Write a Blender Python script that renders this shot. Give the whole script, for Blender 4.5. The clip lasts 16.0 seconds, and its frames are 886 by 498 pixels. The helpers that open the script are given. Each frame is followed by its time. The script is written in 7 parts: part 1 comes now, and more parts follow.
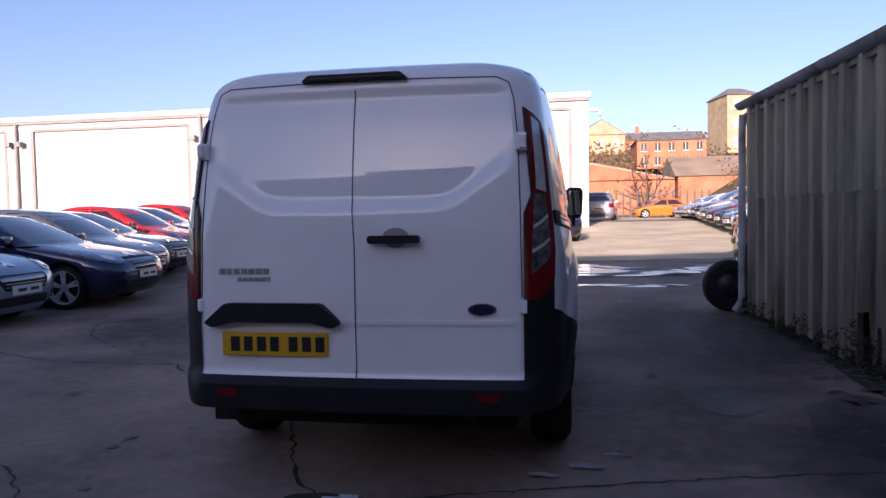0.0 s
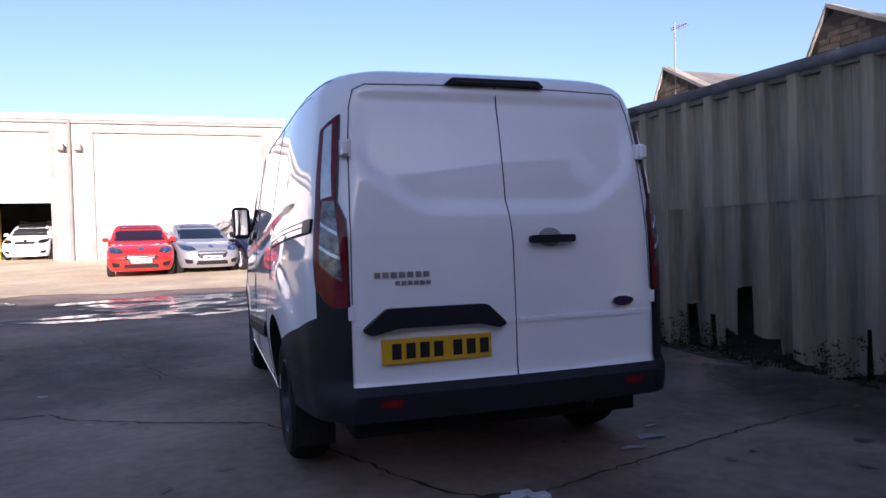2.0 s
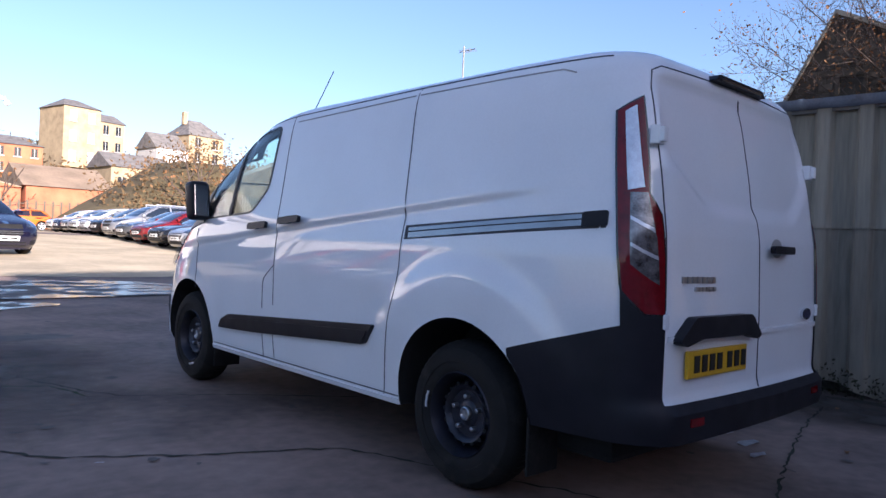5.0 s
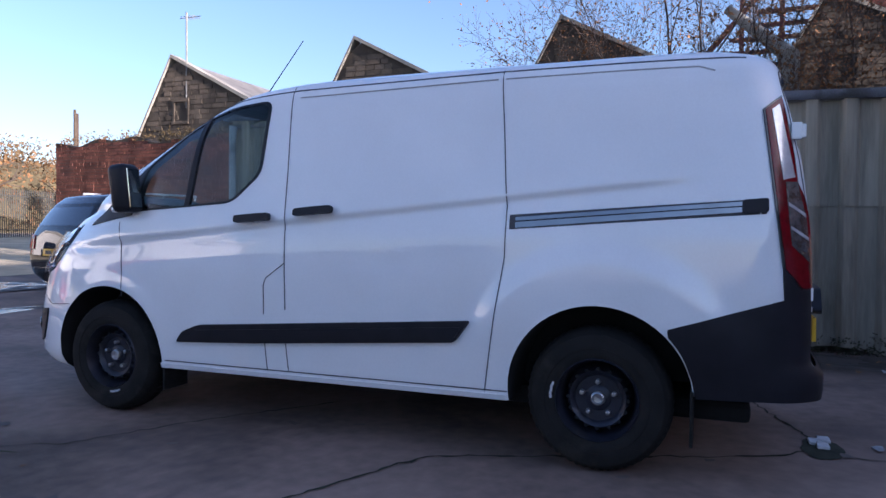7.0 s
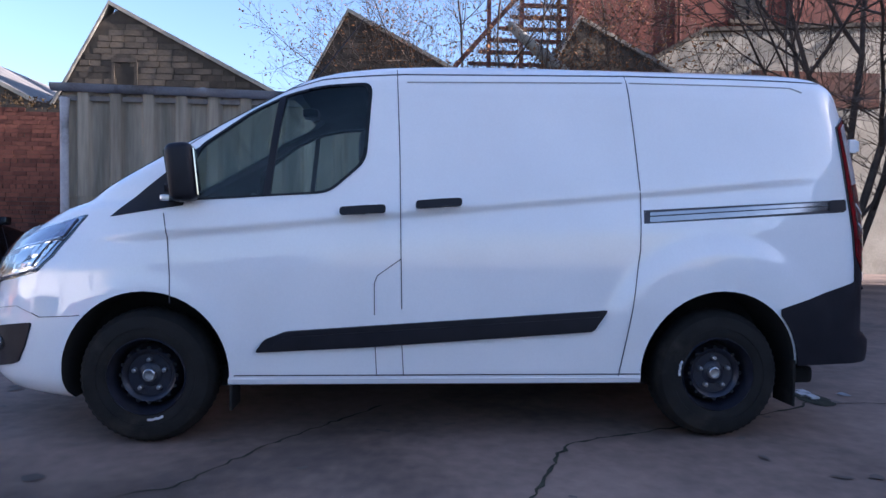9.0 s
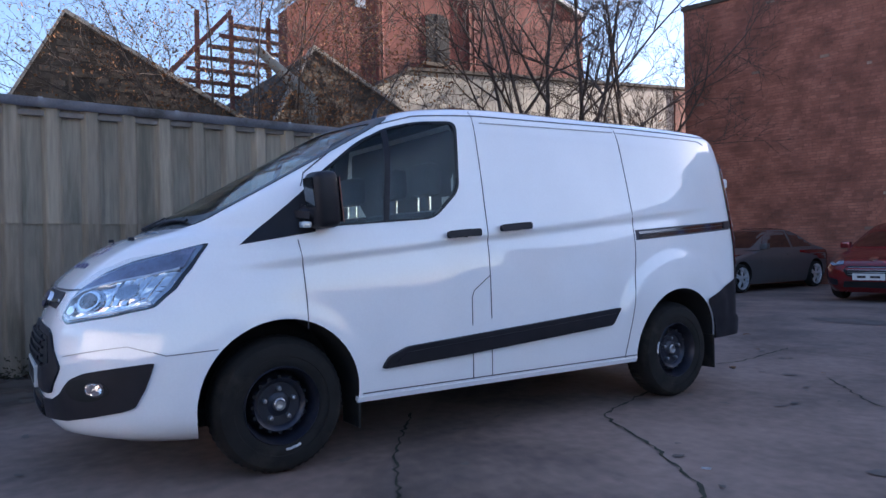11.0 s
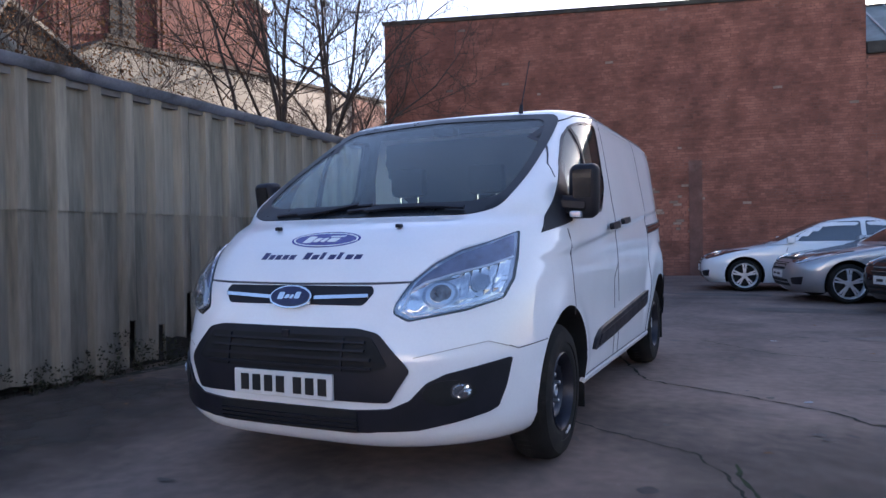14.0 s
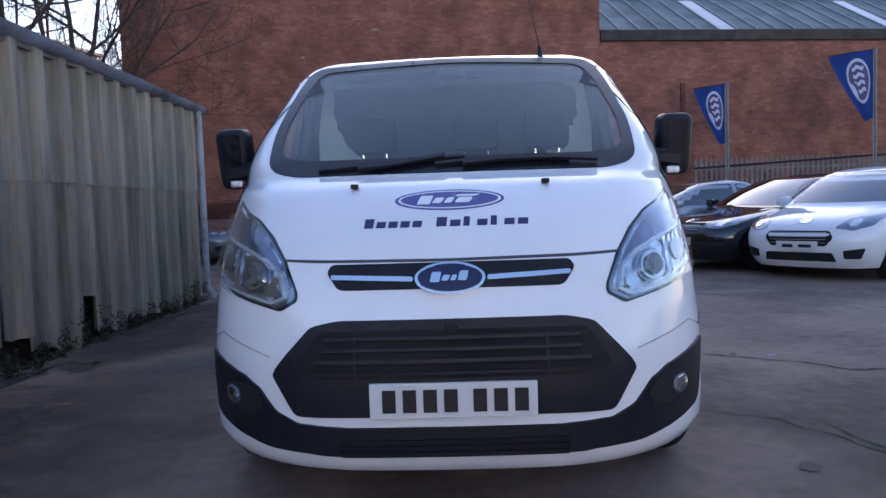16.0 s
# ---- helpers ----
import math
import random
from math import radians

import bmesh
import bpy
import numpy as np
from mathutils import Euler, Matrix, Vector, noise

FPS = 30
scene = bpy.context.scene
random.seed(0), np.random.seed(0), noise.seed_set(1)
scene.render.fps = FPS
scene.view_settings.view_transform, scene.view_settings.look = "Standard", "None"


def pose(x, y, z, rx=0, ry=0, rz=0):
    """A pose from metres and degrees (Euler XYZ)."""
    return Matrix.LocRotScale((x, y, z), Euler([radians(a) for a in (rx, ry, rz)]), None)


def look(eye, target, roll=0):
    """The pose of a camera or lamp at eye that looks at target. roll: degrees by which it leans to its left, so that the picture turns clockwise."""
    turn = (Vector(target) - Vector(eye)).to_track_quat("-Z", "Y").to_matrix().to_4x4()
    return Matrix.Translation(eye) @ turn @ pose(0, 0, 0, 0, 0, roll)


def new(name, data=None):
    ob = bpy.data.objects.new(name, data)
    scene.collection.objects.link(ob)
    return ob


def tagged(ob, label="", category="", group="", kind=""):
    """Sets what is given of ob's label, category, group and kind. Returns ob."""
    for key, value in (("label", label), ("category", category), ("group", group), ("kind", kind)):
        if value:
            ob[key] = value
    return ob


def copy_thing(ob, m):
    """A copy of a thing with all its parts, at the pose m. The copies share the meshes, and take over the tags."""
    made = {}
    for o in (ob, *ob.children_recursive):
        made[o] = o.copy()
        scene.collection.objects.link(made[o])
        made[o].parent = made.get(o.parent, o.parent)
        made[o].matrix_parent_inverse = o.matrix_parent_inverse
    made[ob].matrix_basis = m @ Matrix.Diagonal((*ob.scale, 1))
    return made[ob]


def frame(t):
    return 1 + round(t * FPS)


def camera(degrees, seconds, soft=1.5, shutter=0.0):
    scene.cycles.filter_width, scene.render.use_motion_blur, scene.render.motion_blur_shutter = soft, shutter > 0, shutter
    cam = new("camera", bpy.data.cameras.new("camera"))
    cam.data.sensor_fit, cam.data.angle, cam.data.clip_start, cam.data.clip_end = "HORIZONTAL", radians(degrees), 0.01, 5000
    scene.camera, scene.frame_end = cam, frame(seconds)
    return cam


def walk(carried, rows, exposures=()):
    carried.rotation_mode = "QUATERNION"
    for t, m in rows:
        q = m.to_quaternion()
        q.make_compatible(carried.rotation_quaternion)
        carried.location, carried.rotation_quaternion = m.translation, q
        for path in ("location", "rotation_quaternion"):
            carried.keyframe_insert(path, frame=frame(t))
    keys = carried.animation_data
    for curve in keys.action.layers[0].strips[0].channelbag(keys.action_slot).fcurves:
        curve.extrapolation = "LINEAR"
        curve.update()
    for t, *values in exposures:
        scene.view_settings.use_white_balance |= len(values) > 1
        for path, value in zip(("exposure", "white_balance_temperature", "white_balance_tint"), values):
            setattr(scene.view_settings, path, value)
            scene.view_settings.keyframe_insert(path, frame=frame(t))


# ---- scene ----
cam = camera(64.1, 16.0)
PATH = [
    (0, (0.934, -5.469, 1.261), (0.597, -3.5, 1.168), -1.0),
    (0.5, (0.39, -5.588, 1.246), (0.255, -3.594, 1.17), -1.9),
    (1, (-0.207, -5.637, 1.19), (-0.022, -3.646, 1.13), -2.3),
    (1.5, (-0.751, -5.567, 1.179), (-0.332, -3.612, 1.124), -2.3),
    (2, (-1.347, -5.406, 1.179), (-0.711, -3.511, 1.147), -1.6),
    (2.5, (-1.865, -5.222, 1.175), (-1.053, -3.394, 1.157), -2.9),
    (3, (-2.355, -4.935, 1.165), (-1.472, -3.14, 1.175), -1.9),
    (3.5, (-2.733, -4.715, 1.168), (-1.66, -3.027, 1.179), -2.5),
    (4, (-2.929, -4.422, 1.158), (-1.785, -2.782, 1.18), -0.8),
    (6.5, (-3.942, -2.528, 1.081), (-2.164, -1.615, 1.021), 2.6),
    (7, (-4.271, -1.976, 1.12), (-2.404, -1.262, 1.073), 0.5),
    (7.5, (-4.421, -1.495, 1.095), (-2.519, -0.878, 1.064), 0.4),
    (8, (-4.539, -0.95, 1.111), (-2.553, -0.711, 1.086), 0.2),
    (8.5, (-4.606, -0.351, 1.086), (-2.613, -0.184, 1.026), 0.1),
    (9, (-4.573, 0.247, 1.102), (-2.579, 0.106, 1.044), 0.6),
    (11.5, (-4.122, 3.267, 1.117), (-2.596, 1.975, 1.113), -2.2),
    (12, (-3.811, 3.782, 1.122), (-2.445, 2.321, 1.115), -2.6),
    (12.5, (-3.447, 4.191, 1.115), (-2.12, 2.695, 1.11), -1.5),
    (13, (-2.976, 4.521, 1.094), (-1.836, 2.878, 1.077), -0.7),
    (13.5, (-2.488, 4.768, 1.106), (-1.45, 3.058, 1.074), -0.3),
    (14, (-1.94, 4.96, 1.118), (-1.087, 3.151, 1.092), -1.0),
    (14.5, (-1.391, 5.026, 1.108), (-0.731, 3.138, 1.097), -2.5),
    (15, (-0.833, 5.009, 1.092), (-0.428, 3.052, 1.026), -2.0),
    (15.5, (-0.392, 4.863, 1.113), (-0.14, 2.881, 1.01), -2.9),
    (16, (-0.058, 4.652, 1.106), (0.011, 2.657, 0.985), -1.9),
]
EXPOSURES = [(0.0, 1.93, 5600, 34), (0.5, 2.2, 5500, 35), (1.5, 2.38, 5450, 33), (2.0, 2.15, 5480, 30), (3.0, 1.88, 5480, 26), (3.5, 1.86, 5400, 24), (4.2, 2.12, 5380, 24), (6.5, 2.42, 5250, 26), (9.0, 2.82, 5250, 24),
             (11.5, 2.92, 5450, 22), (13.0, 2.94, 5550, 22), (15.0, 2.95, 5690, 24), (16.0, 2.98, 5610, 22)]
walk(cam, [(t, look(eye, target, roll)) for t, eye, target, roll in PATH], EXPOSURES)

# ---------- light ----------
SUN_ELEV, SUN_AZ = 14.4, 188.0     # degrees; azimuth clockwise from +y
world = bpy.data.worlds.new("sky")
scene.world = world
world.use_nodes = True
wn = world.node_tree.nodes
sky = wn.new("ShaderNodeTexSky")
sky.sky_type = "NISHITA"
sky.sun_disc = False
sky.sun_elevation = radians(SUN_ELEV)
sky.sun_rotation = radians(SUN_AZ)
sky.air_density, sky.dust_density, sky.ozone_density = 1.0, 1.2, 1.0
wn["Background"].inputs["Strength"].default_value = 0.046
world.node_tree.links.new(sky.outputs["Color"], wn["Background"].inputs["Color"])
sun_data = bpy.data.lights.new("sun", "SUN")
sun_data.energy, sun_data.angle, sun_data.color = 3.3, radians(0.55), (1.0, 0.84, 0.62)
sun = new("sun", sun_data)
_a, _e = radians(SUN_AZ), radians(SUN_ELEV)
sun.matrix_world = look((math.sin(_a) * math.cos(_e) * 60, math.cos(_a) * math.cos(_e) * 60, math.sin(_e) * 60), (0, 0, 0))


# ---------- materials ----------
def mat(name, base, rough=0.6, metal=0.0, vary=0.25, scale=3.0, fine=60.0, bump=0.15, coat=0.0, second=None,
        transmission=0.0, per_piece=0.0, stretch=(1, 1, 1), stain=None, stain_scale=1.0, stain_amount=0.0, spec=0.5, rough_vary=0.12, ior=1.45, rough_from=(0.0, 1.0)):
    """Procedural surface: two scales of noise in colour and relief, optional stains and variation from piece to piece."""
    m = bpy.data.materials.new(name)
    m.use_nodes = True
    n, l = m.node_tree.nodes, m.node_tree.links
    b = n["Principled BSDF"]
    co = n.new("ShaderNodeTexCoord")
    mp = n.new("ShaderNodeMapping")
    mp.inputs["Scale"].default_value = stretch
    l.new(co.outputs["Object"], mp.inputs["Vector"])
    big, small = n.new("ShaderNodeTexNoise"), n.new("ShaderNodeTexNoise")
    big.inputs["Scale"].default_value, big.inputs["Detail"].default_value = scale, 6
    small.inputs["Scale"].default_value, small.inputs["Detail"].default_value = fine, 4
    for q in (big, small):
        l.new(mp.outputs["Vector"], q.inputs["Vector"])
    mix = n.new("ShaderNodeMix")
    mix.data_type = "RGBA"
    c2 = second or tuple(max(0.0, c * (1 - vary)) for c in base)
    c1 = base if second else tuple(min(1.0, c * (1 + 0.6 * vary)) for c in base)
    mix.inputs["A"].default_value, mix.inputs["B"].default_value = (*c1, 1), (*c2, 1)
    ramp = n.new("ShaderNodeMapRange")
    ramp.inputs["From Min"].default_value, ramp.inputs["From Max"].default_value = 0.32, 0.68
    add = n.new("ShaderNodeMath")
    add.operation = "MULTIPLY_ADD"
    add.inputs[1].default_value = 0.35
    sub = n.new("ShaderNodeMath")
    sub.operation = "MULTIPLY"
    sub.inputs[1].default_value = 0.82
    l.new(big.outputs["Fac"], sub.inputs[0])
    l.new(small.outputs["Fac"], add.inputs[0])
    l.new(sub.outputs[0], add.inputs[2])
    off = n.new("ShaderNodeMath")
    off.operation = "SUBTRACT"
    off.inputs[1].default_value = 0.085
    l.new(add.outputs[0], off.inputs[0])
    l.new(off.outputs[0], ramp.inputs["Value"])
    l.new(ramp.outputs["Result"], mix.inputs["Factor"])
    colour = mix.outputs["Result"]
    if stain:
        st = n.new("ShaderNodeTexNoise")
        st.inputs["Scale"].default_value, st.inputs["Detail"].default_value = stain_scale, 8
        st.inputs["Roughness"].default_value = 0.65
        l.new(mp.outputs["Vector"], st.inputs["Vector"])
        sr = n.new("ShaderNodeMapRange")
        sr.inputs["From Min"].default_value, sr.inputs["From Max"].default_value = 0.52, 0.68
        sr.inputs["To Max"].default_value = stain_amount
        l.new(st.outputs["Fac"], sr.inputs["Value"])
        mx = n.new("ShaderNodeMix")
        mx.data_type = "RGBA"
        mx.inputs["B"].default_value = (*stain, 1)
        l.new(sr.outputs["Result"], mx.inputs["Factor"])
        l.new(colour, mx.inputs["A"])
        colour = mx.outputs["Result"]
    if per_piece:
        oi, geo = n.new("ShaderNodeObjectInfo"), n.new("ShaderNodeNewGeometry")
        sm = n.new("ShaderNodeMath")
        l.new(oi.outputs["Random"], sm.inputs[0])
        l.new(geo.outputs["Random Per Island"], sm.inputs[1])
        fr = n.new("ShaderNodeMath")
        fr.operation = "FRACT"
        l.new(sm.outputs[0], fr.inputs[0])
        vr = n.new("ShaderNodeMapRange")
        vr.inputs["To Min"].default_value, vr.inputs["To Max"].default_value = 1 - per_piece, 1 + per_piece
        l.new(fr.outputs[0], vr.inputs["Value"])
        hs = n.new("ShaderNodeHueSaturation")
        l.new(vr.outputs["Result"], hs.inputs["Value"])
        l.new(colour, hs.inputs["Color"])
        colour = hs.outputs["Color"]
    l.new(colour, b.inputs["Base Color"])
    rr = n.new("ShaderNodeMapRange")
    rr.inputs["From Min"].default_value, rr.inputs["From Max"].default_value = rough_from
    rr.inputs["To Min"].default_value, rr.inputs["To Max"].default_value = max(0.0, rough - rough_vary), min(1.0, rough + rough_vary)
    l.new(big.outputs["Fac"], rr.inputs["Value"])
    l.new(rr.outputs["Result"], b.inputs["Roughness"])
    b.inputs["Metallic"].default_value = metal
    b.inputs["Coat Weight"].default_value, b.inputs["Coat Roughness"].default_value = coat, 0.03
    b.inputs["Transmission Weight"].default_value, b.inputs["IOR"].default_value = transmission, ior
    b.inputs["Specular IOR Level"].default_value = spec
    if bump:
        bp = n.new("ShaderNodeBump")
        bp.inputs["Strength"].default_value, bp.inputs["Distance"].default_value = bump, 0.01
        l.new(add.outputs[0], bp.inputs["Height"])
        l.new(bp.outputs["Normal"], b.inputs["Normal"])
    return m


def dark_film(name, base, strength):
    """Dark film on the ground, dense in the middle and breaking up by noise towards its rim."""
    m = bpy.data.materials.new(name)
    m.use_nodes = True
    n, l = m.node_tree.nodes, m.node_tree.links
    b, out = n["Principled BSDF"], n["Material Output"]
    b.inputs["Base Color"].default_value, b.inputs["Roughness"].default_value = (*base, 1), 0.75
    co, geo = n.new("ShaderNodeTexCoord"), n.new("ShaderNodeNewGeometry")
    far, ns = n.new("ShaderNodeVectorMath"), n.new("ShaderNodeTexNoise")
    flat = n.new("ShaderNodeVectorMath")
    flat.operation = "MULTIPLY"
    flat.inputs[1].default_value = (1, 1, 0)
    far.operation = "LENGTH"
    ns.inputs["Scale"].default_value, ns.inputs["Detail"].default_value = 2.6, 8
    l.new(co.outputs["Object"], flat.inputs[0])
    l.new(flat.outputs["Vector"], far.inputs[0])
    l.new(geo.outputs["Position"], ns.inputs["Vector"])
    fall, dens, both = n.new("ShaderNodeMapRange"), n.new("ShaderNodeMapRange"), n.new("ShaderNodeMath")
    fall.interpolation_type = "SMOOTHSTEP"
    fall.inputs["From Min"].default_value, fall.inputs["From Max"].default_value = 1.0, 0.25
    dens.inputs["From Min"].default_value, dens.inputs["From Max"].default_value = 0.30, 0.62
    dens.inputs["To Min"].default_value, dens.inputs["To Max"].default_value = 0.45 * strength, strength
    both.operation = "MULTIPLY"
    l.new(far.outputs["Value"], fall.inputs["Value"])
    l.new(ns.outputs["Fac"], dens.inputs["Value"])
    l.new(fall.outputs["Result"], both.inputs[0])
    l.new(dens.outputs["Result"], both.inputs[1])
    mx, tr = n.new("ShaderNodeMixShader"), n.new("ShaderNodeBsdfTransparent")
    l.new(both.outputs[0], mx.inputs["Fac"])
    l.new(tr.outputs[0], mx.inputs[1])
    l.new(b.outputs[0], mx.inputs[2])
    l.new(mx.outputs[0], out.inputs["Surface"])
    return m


def car_paint(name, base, flake=0.0):
    m = mat(name, base, rough=0.35, metal=flake, vary=0.05, scale=2, fine=90, bump=0.0, coat=1.0, rough_vary=0.03, spec=0.0)
    b = m.node_tree.nodes["Principled BSDF"]
    b.inputs["Coat IOR"].default_value, b.inputs["Coat Roughness"].default_value = 1.7, 0.010
    return m


def glass_mat(name, tint, mixed=0.25, rough=0.02, edge=0.75):
    """Thin pane: clear with a tint, and a mirror-like surface at grazing angles."""
    m = bpy.data.materials.new(name)
    m.use_nodes = True
    n, l = m.node_tree.nodes, m.node_tree.links
    n.remove(n["Principled BSDF"])
    tr, gl, mx, fr = (n.new("ShaderNodeBsdfTransparent"), n.new("ShaderNodeBsdfGlossy"), n.new("ShaderNodeMixShader"), n.new("ShaderNodeLayerWeight"))
    tr.inputs["Color"].default_value = (*tint, 1)
    gl.inputs["Roughness"].default_value = rough
    gl.inputs["Color"].default_value = (1, 1, 1, 1)
    fr.inputs["Blend"].default_value = 0.5
    pw = n.new("ShaderNodeMath")
    pw.operation = "POWER"
    pw.inputs[1].default_value = 4.0
    l.new(fr.outputs["Facing"], pw.inputs[0])
    ad = n.new("ShaderNodeMath")
    ad.operation = "MULTIPLY_ADD"
    ad.inputs[1].default_value, ad.inputs[2].default_value = edge, mixed
    ad.use_clamp = True
    l.new(pw.outputs[0], ad.inputs[0])
    l.new(ad.outputs[0], mx.inputs[0])
    l.new(tr.outputs[0], mx.inputs[1])
    l.new(gl.outputs[0], mx.inputs[2])
    l.new(mx.outputs[0], n["Material Output"].inputs["Surface"])
    return m


M_WHITE = car_paint("white_paint", (0.80, 0.81, 0.825))
M_PLASTIC = mat("black_plastic", (0.014, 0.014, 0.019), 0.45, vary=0.2, scale=8, fine=400, bump=0.10, spec=0.26)
M_GLOSSBLACK = mat("gloss_black", (0.012, 0.012, 0.014), 0.15, vary=0.1, bump=0.0, coat=0.6)
M_BAND = mat("black_glass_band", (0.008, 0.009, 0.011), 0.3, vary=0.1, bump=0.0, spec=0.3)
M_RUBBER = mat("tyre_rubber", (0.013, 0.0125, 0.012), 0.85, vary=0.4, scale=6, fine=120, bump=0.25, stain=(0.05, 0.044, 0.036), stain_scale=5, stain_amount=0.45, spec=0.3)
M_STEEL = mat("painted_steel_wheel", (0.020, 0.022, 0.034), 0.40, metal=0.2, vary=0.35, scale=9, fine=90, bump=0.05, stain=(0.05, 0.045, 0.04), stain_scale=7, stain_amount=0.4)
M_CHROME = mat("chrome", (0.72, 0.73, 0.75), 0.12, metal=1.0, vary=0.06, bump=0.0, rough_vary=0.05)
M_ALLOY = mat("alloy_wheel", (0.62, 0.63, 0.65), 0.3, metal=0.35, vary=0.15, scale=9, bump=0.03)
M_SATIN = mat("satin_metal", (0.42, 0.42, 0.43), 0.35, metal=0.9, vary=0.15, scale=10, bump=0.03)
M_WELL = mat("wheel_well", (0.010, 0.010, 0.010), 0.9, vary=0.3, bump=0.1)
M_CABIN = mat("cabin_lining", (0.05, 0.05, 0.055), 0.8, vary=0.2, fine=200, bump=0.1)
M_SEAT = mat("seat_cloth", (0.035, 0.036, 0.042), 0.9, vary=0.2, fine=300, bump=0.2)
M_BULKHEAD = mat("bulkhead_panel", (0.58, 0.57, 0.54), 0.6, vary=0.08, bump=0.03)
M_GLASS = glass_mat("window_glass", (0.87, 0.93, 0.92), 0.018, edge=0.42)
M_CLEAR = glass_mat("lamp_glass", (0.93, 0.94, 0.95), 0.04, edge=0.35)
M_DARKGLASS = glass_mat("car_window_glass", (0.20, 0.22, 0.23), 0.17)
M_MIRROR = mat("mirror_glass", (0.85, 0.86, 0.88), 0.03, metal=1.0, vary=0.02, bump=0, rough_vary=0.0)
M_REDLENS = mat("red_lens", (0.15, 0.003, 0.007), 0.10, vary=0.35, scale=25, fine=160, bump=0.04, coat=0.25, spec=0.3)
M_SMOKE = mat("smoked_lens", (0.16, 0.155, 0.16), 0.22, metal=0.5, vary=0.8, scale=26, fine=120, bump=0.12, coat=1.0)
M_INDICATOR = mat("indicator_lens", (0.20, 0.21, 0.30), 0.12, metal=0.55, vary=0.45, scale=14, fine=80, bump=0.04, coat=0.9)
M_CLEARLENS = mat("clear_lens", (0.62, 0.64, 0.68), 0.14, metal=0.35, vary=0.22, scale=22, fine=160, bump=0.04, coat=1.0)
M_LAMPBACK = mat("lamp_backing", (0.34, 0.36, 0.40), 0.16, metal=0.95, vary=0.35, scale=12, fine=90, bump=0.05, rough_vary=0.06)
M_RAIL = mat("satin_rail", (0.30, 0.30, 0.31), 0.10, metal=1.0, vary=0.15, scale=8, bump=0.0, rough_vary=0.05)
M_BADGE = mat("navy_enamel", (0.010, 0.011, 0.060), 0.3, vary=0.12, scale=14, bump=0.0, coat=0.25)
M_YELLOWPLATE = mat("yellow_plate", (0.62, 0.36, 0.012), 0.4, vary=0.06, scale=10, bump=0.02)
M_WHITEPLATE = mat("white_plate", (0.62, 0.62, 0.60), 0.4, vary=0.06, scale=10, bump=0.02)
M_PLATEINK = mat("plate_ink", (0.012, 0.012, 0.012), 0.5, vary=0.1, bump=0.0)
M_BLUEBADGE = mat("blue_enamel", (0.040, 0.030, 0.22), 0.25, vary=0.12, scale=14, bump=0.0, coat=0.8)
M_NAVYINK = mat("navy_vinyl", (0.03, 0.03, 0.11), 0.4, vary=0.15, scale=14, bump=0.0)
M_GAP = mat("panel_gap", (0.07, 0.07, 0.08), 0.9, vary=0.2, bump=0.0)
M_GROUND = mat("worn_concrete", (0.222, 0.158, 0.127), 0.82, vary=0.5, scale=0.8, fine=11.0, bump=0.35, stain=(0.085, 0.066, 0.058), stain_scale=0.7, stain_amount=0.85)
M_STAIN = mat("oil_stain", (0.125, 0.100, 0.084), 0.7, vary=0.5, scale=1.5, fine=9, bump=0.3)
M_CRACK = mat("crack_dirt", (0.034, 0.036, 0.022), 0.95, vary=0.5, scale=9, fine=60, bump=0.4)
M_MOSS = mat("moss", (0.045, 0.065, 0.018), 0.95, vary=0.5, scale=12, fine=90, bump=0.5)
M_WALLMOSS = mat("wall_moss", (0.040, 0.042, 0.018), 0.95, vary=0.5, scale=9, fine=60, bump=0.2, per_piece=0.3, second=(0.022, 0.018, 0.010))
M_WET = mat("wet_film", (0.10, 0.09, 0.08), 0.44, vary=0.4, scale=2.0, fine=9, bump=0.05, rough_vary=0.32, stretch=(0.8, 1.25, 1), rough_from=(0.45, 0.56))
M_DARKTRIM = mat("weathered_grey_trim", (0.19, 0.175, 0.155), 0.6, vary=0.2, scale=2, bump=0.05)
# pale tan paints the sun's brightness into the ground of the lot
M_LOT = mat("dusty_hardcore", (0.55, 0.45, 0.29), 0.95, vary=0.3, scale=0.6, fine=6, bump=0.3, stain=(0.36, 0.28, 0.19), stain_scale=0.5, stain_amount=0.6)
M_FIBRECEMENT = mat("fibre_cement", (0.270, 0.239, 0.187), 0.88, vary=0.42, scale=3.4, fine=34, bump=0.22, stretch=(1, 1, 0.09), per_piece=0.05,
                    stain=(0.105, 0.100, 0.076), stain_scale=4.5, stain_amount=0.7)
# lower row of sheets: darker base and darker stains than the upper row
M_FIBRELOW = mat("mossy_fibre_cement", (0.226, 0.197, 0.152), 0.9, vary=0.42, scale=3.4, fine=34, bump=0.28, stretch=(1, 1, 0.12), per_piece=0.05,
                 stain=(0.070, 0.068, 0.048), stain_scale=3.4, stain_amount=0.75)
M_DARKFILM = dark_film("damp_dirt", (0.048, 0.038, 0.030), 0.95)
M_PALEBRICK = mat("limewashed_brick", (0.30, 0.215, 0.165), 0.95, vary=0.4, scale=4, fine=38, bump=0.35, per_piece=0.25)
M_GUTTER = mat("grey_gutter", (0.33, 0.34, 0.37), 0.55, vary=0.3, scale=3, fine=50, bump=0.1, stain=(0.1, 0.1, 0.09), stain_scale=3, stain_amount=0.6)
M_BRICK = mat("red_brick", (0.285, 0.116, 0.077), 0.9, vary=0.45, scale=1.3, fine=38, bump=0.35, per_piece=0.18, stain=(0.12, 0.045, 0.034), stain_scale=0.5, stain_amount=0.6)
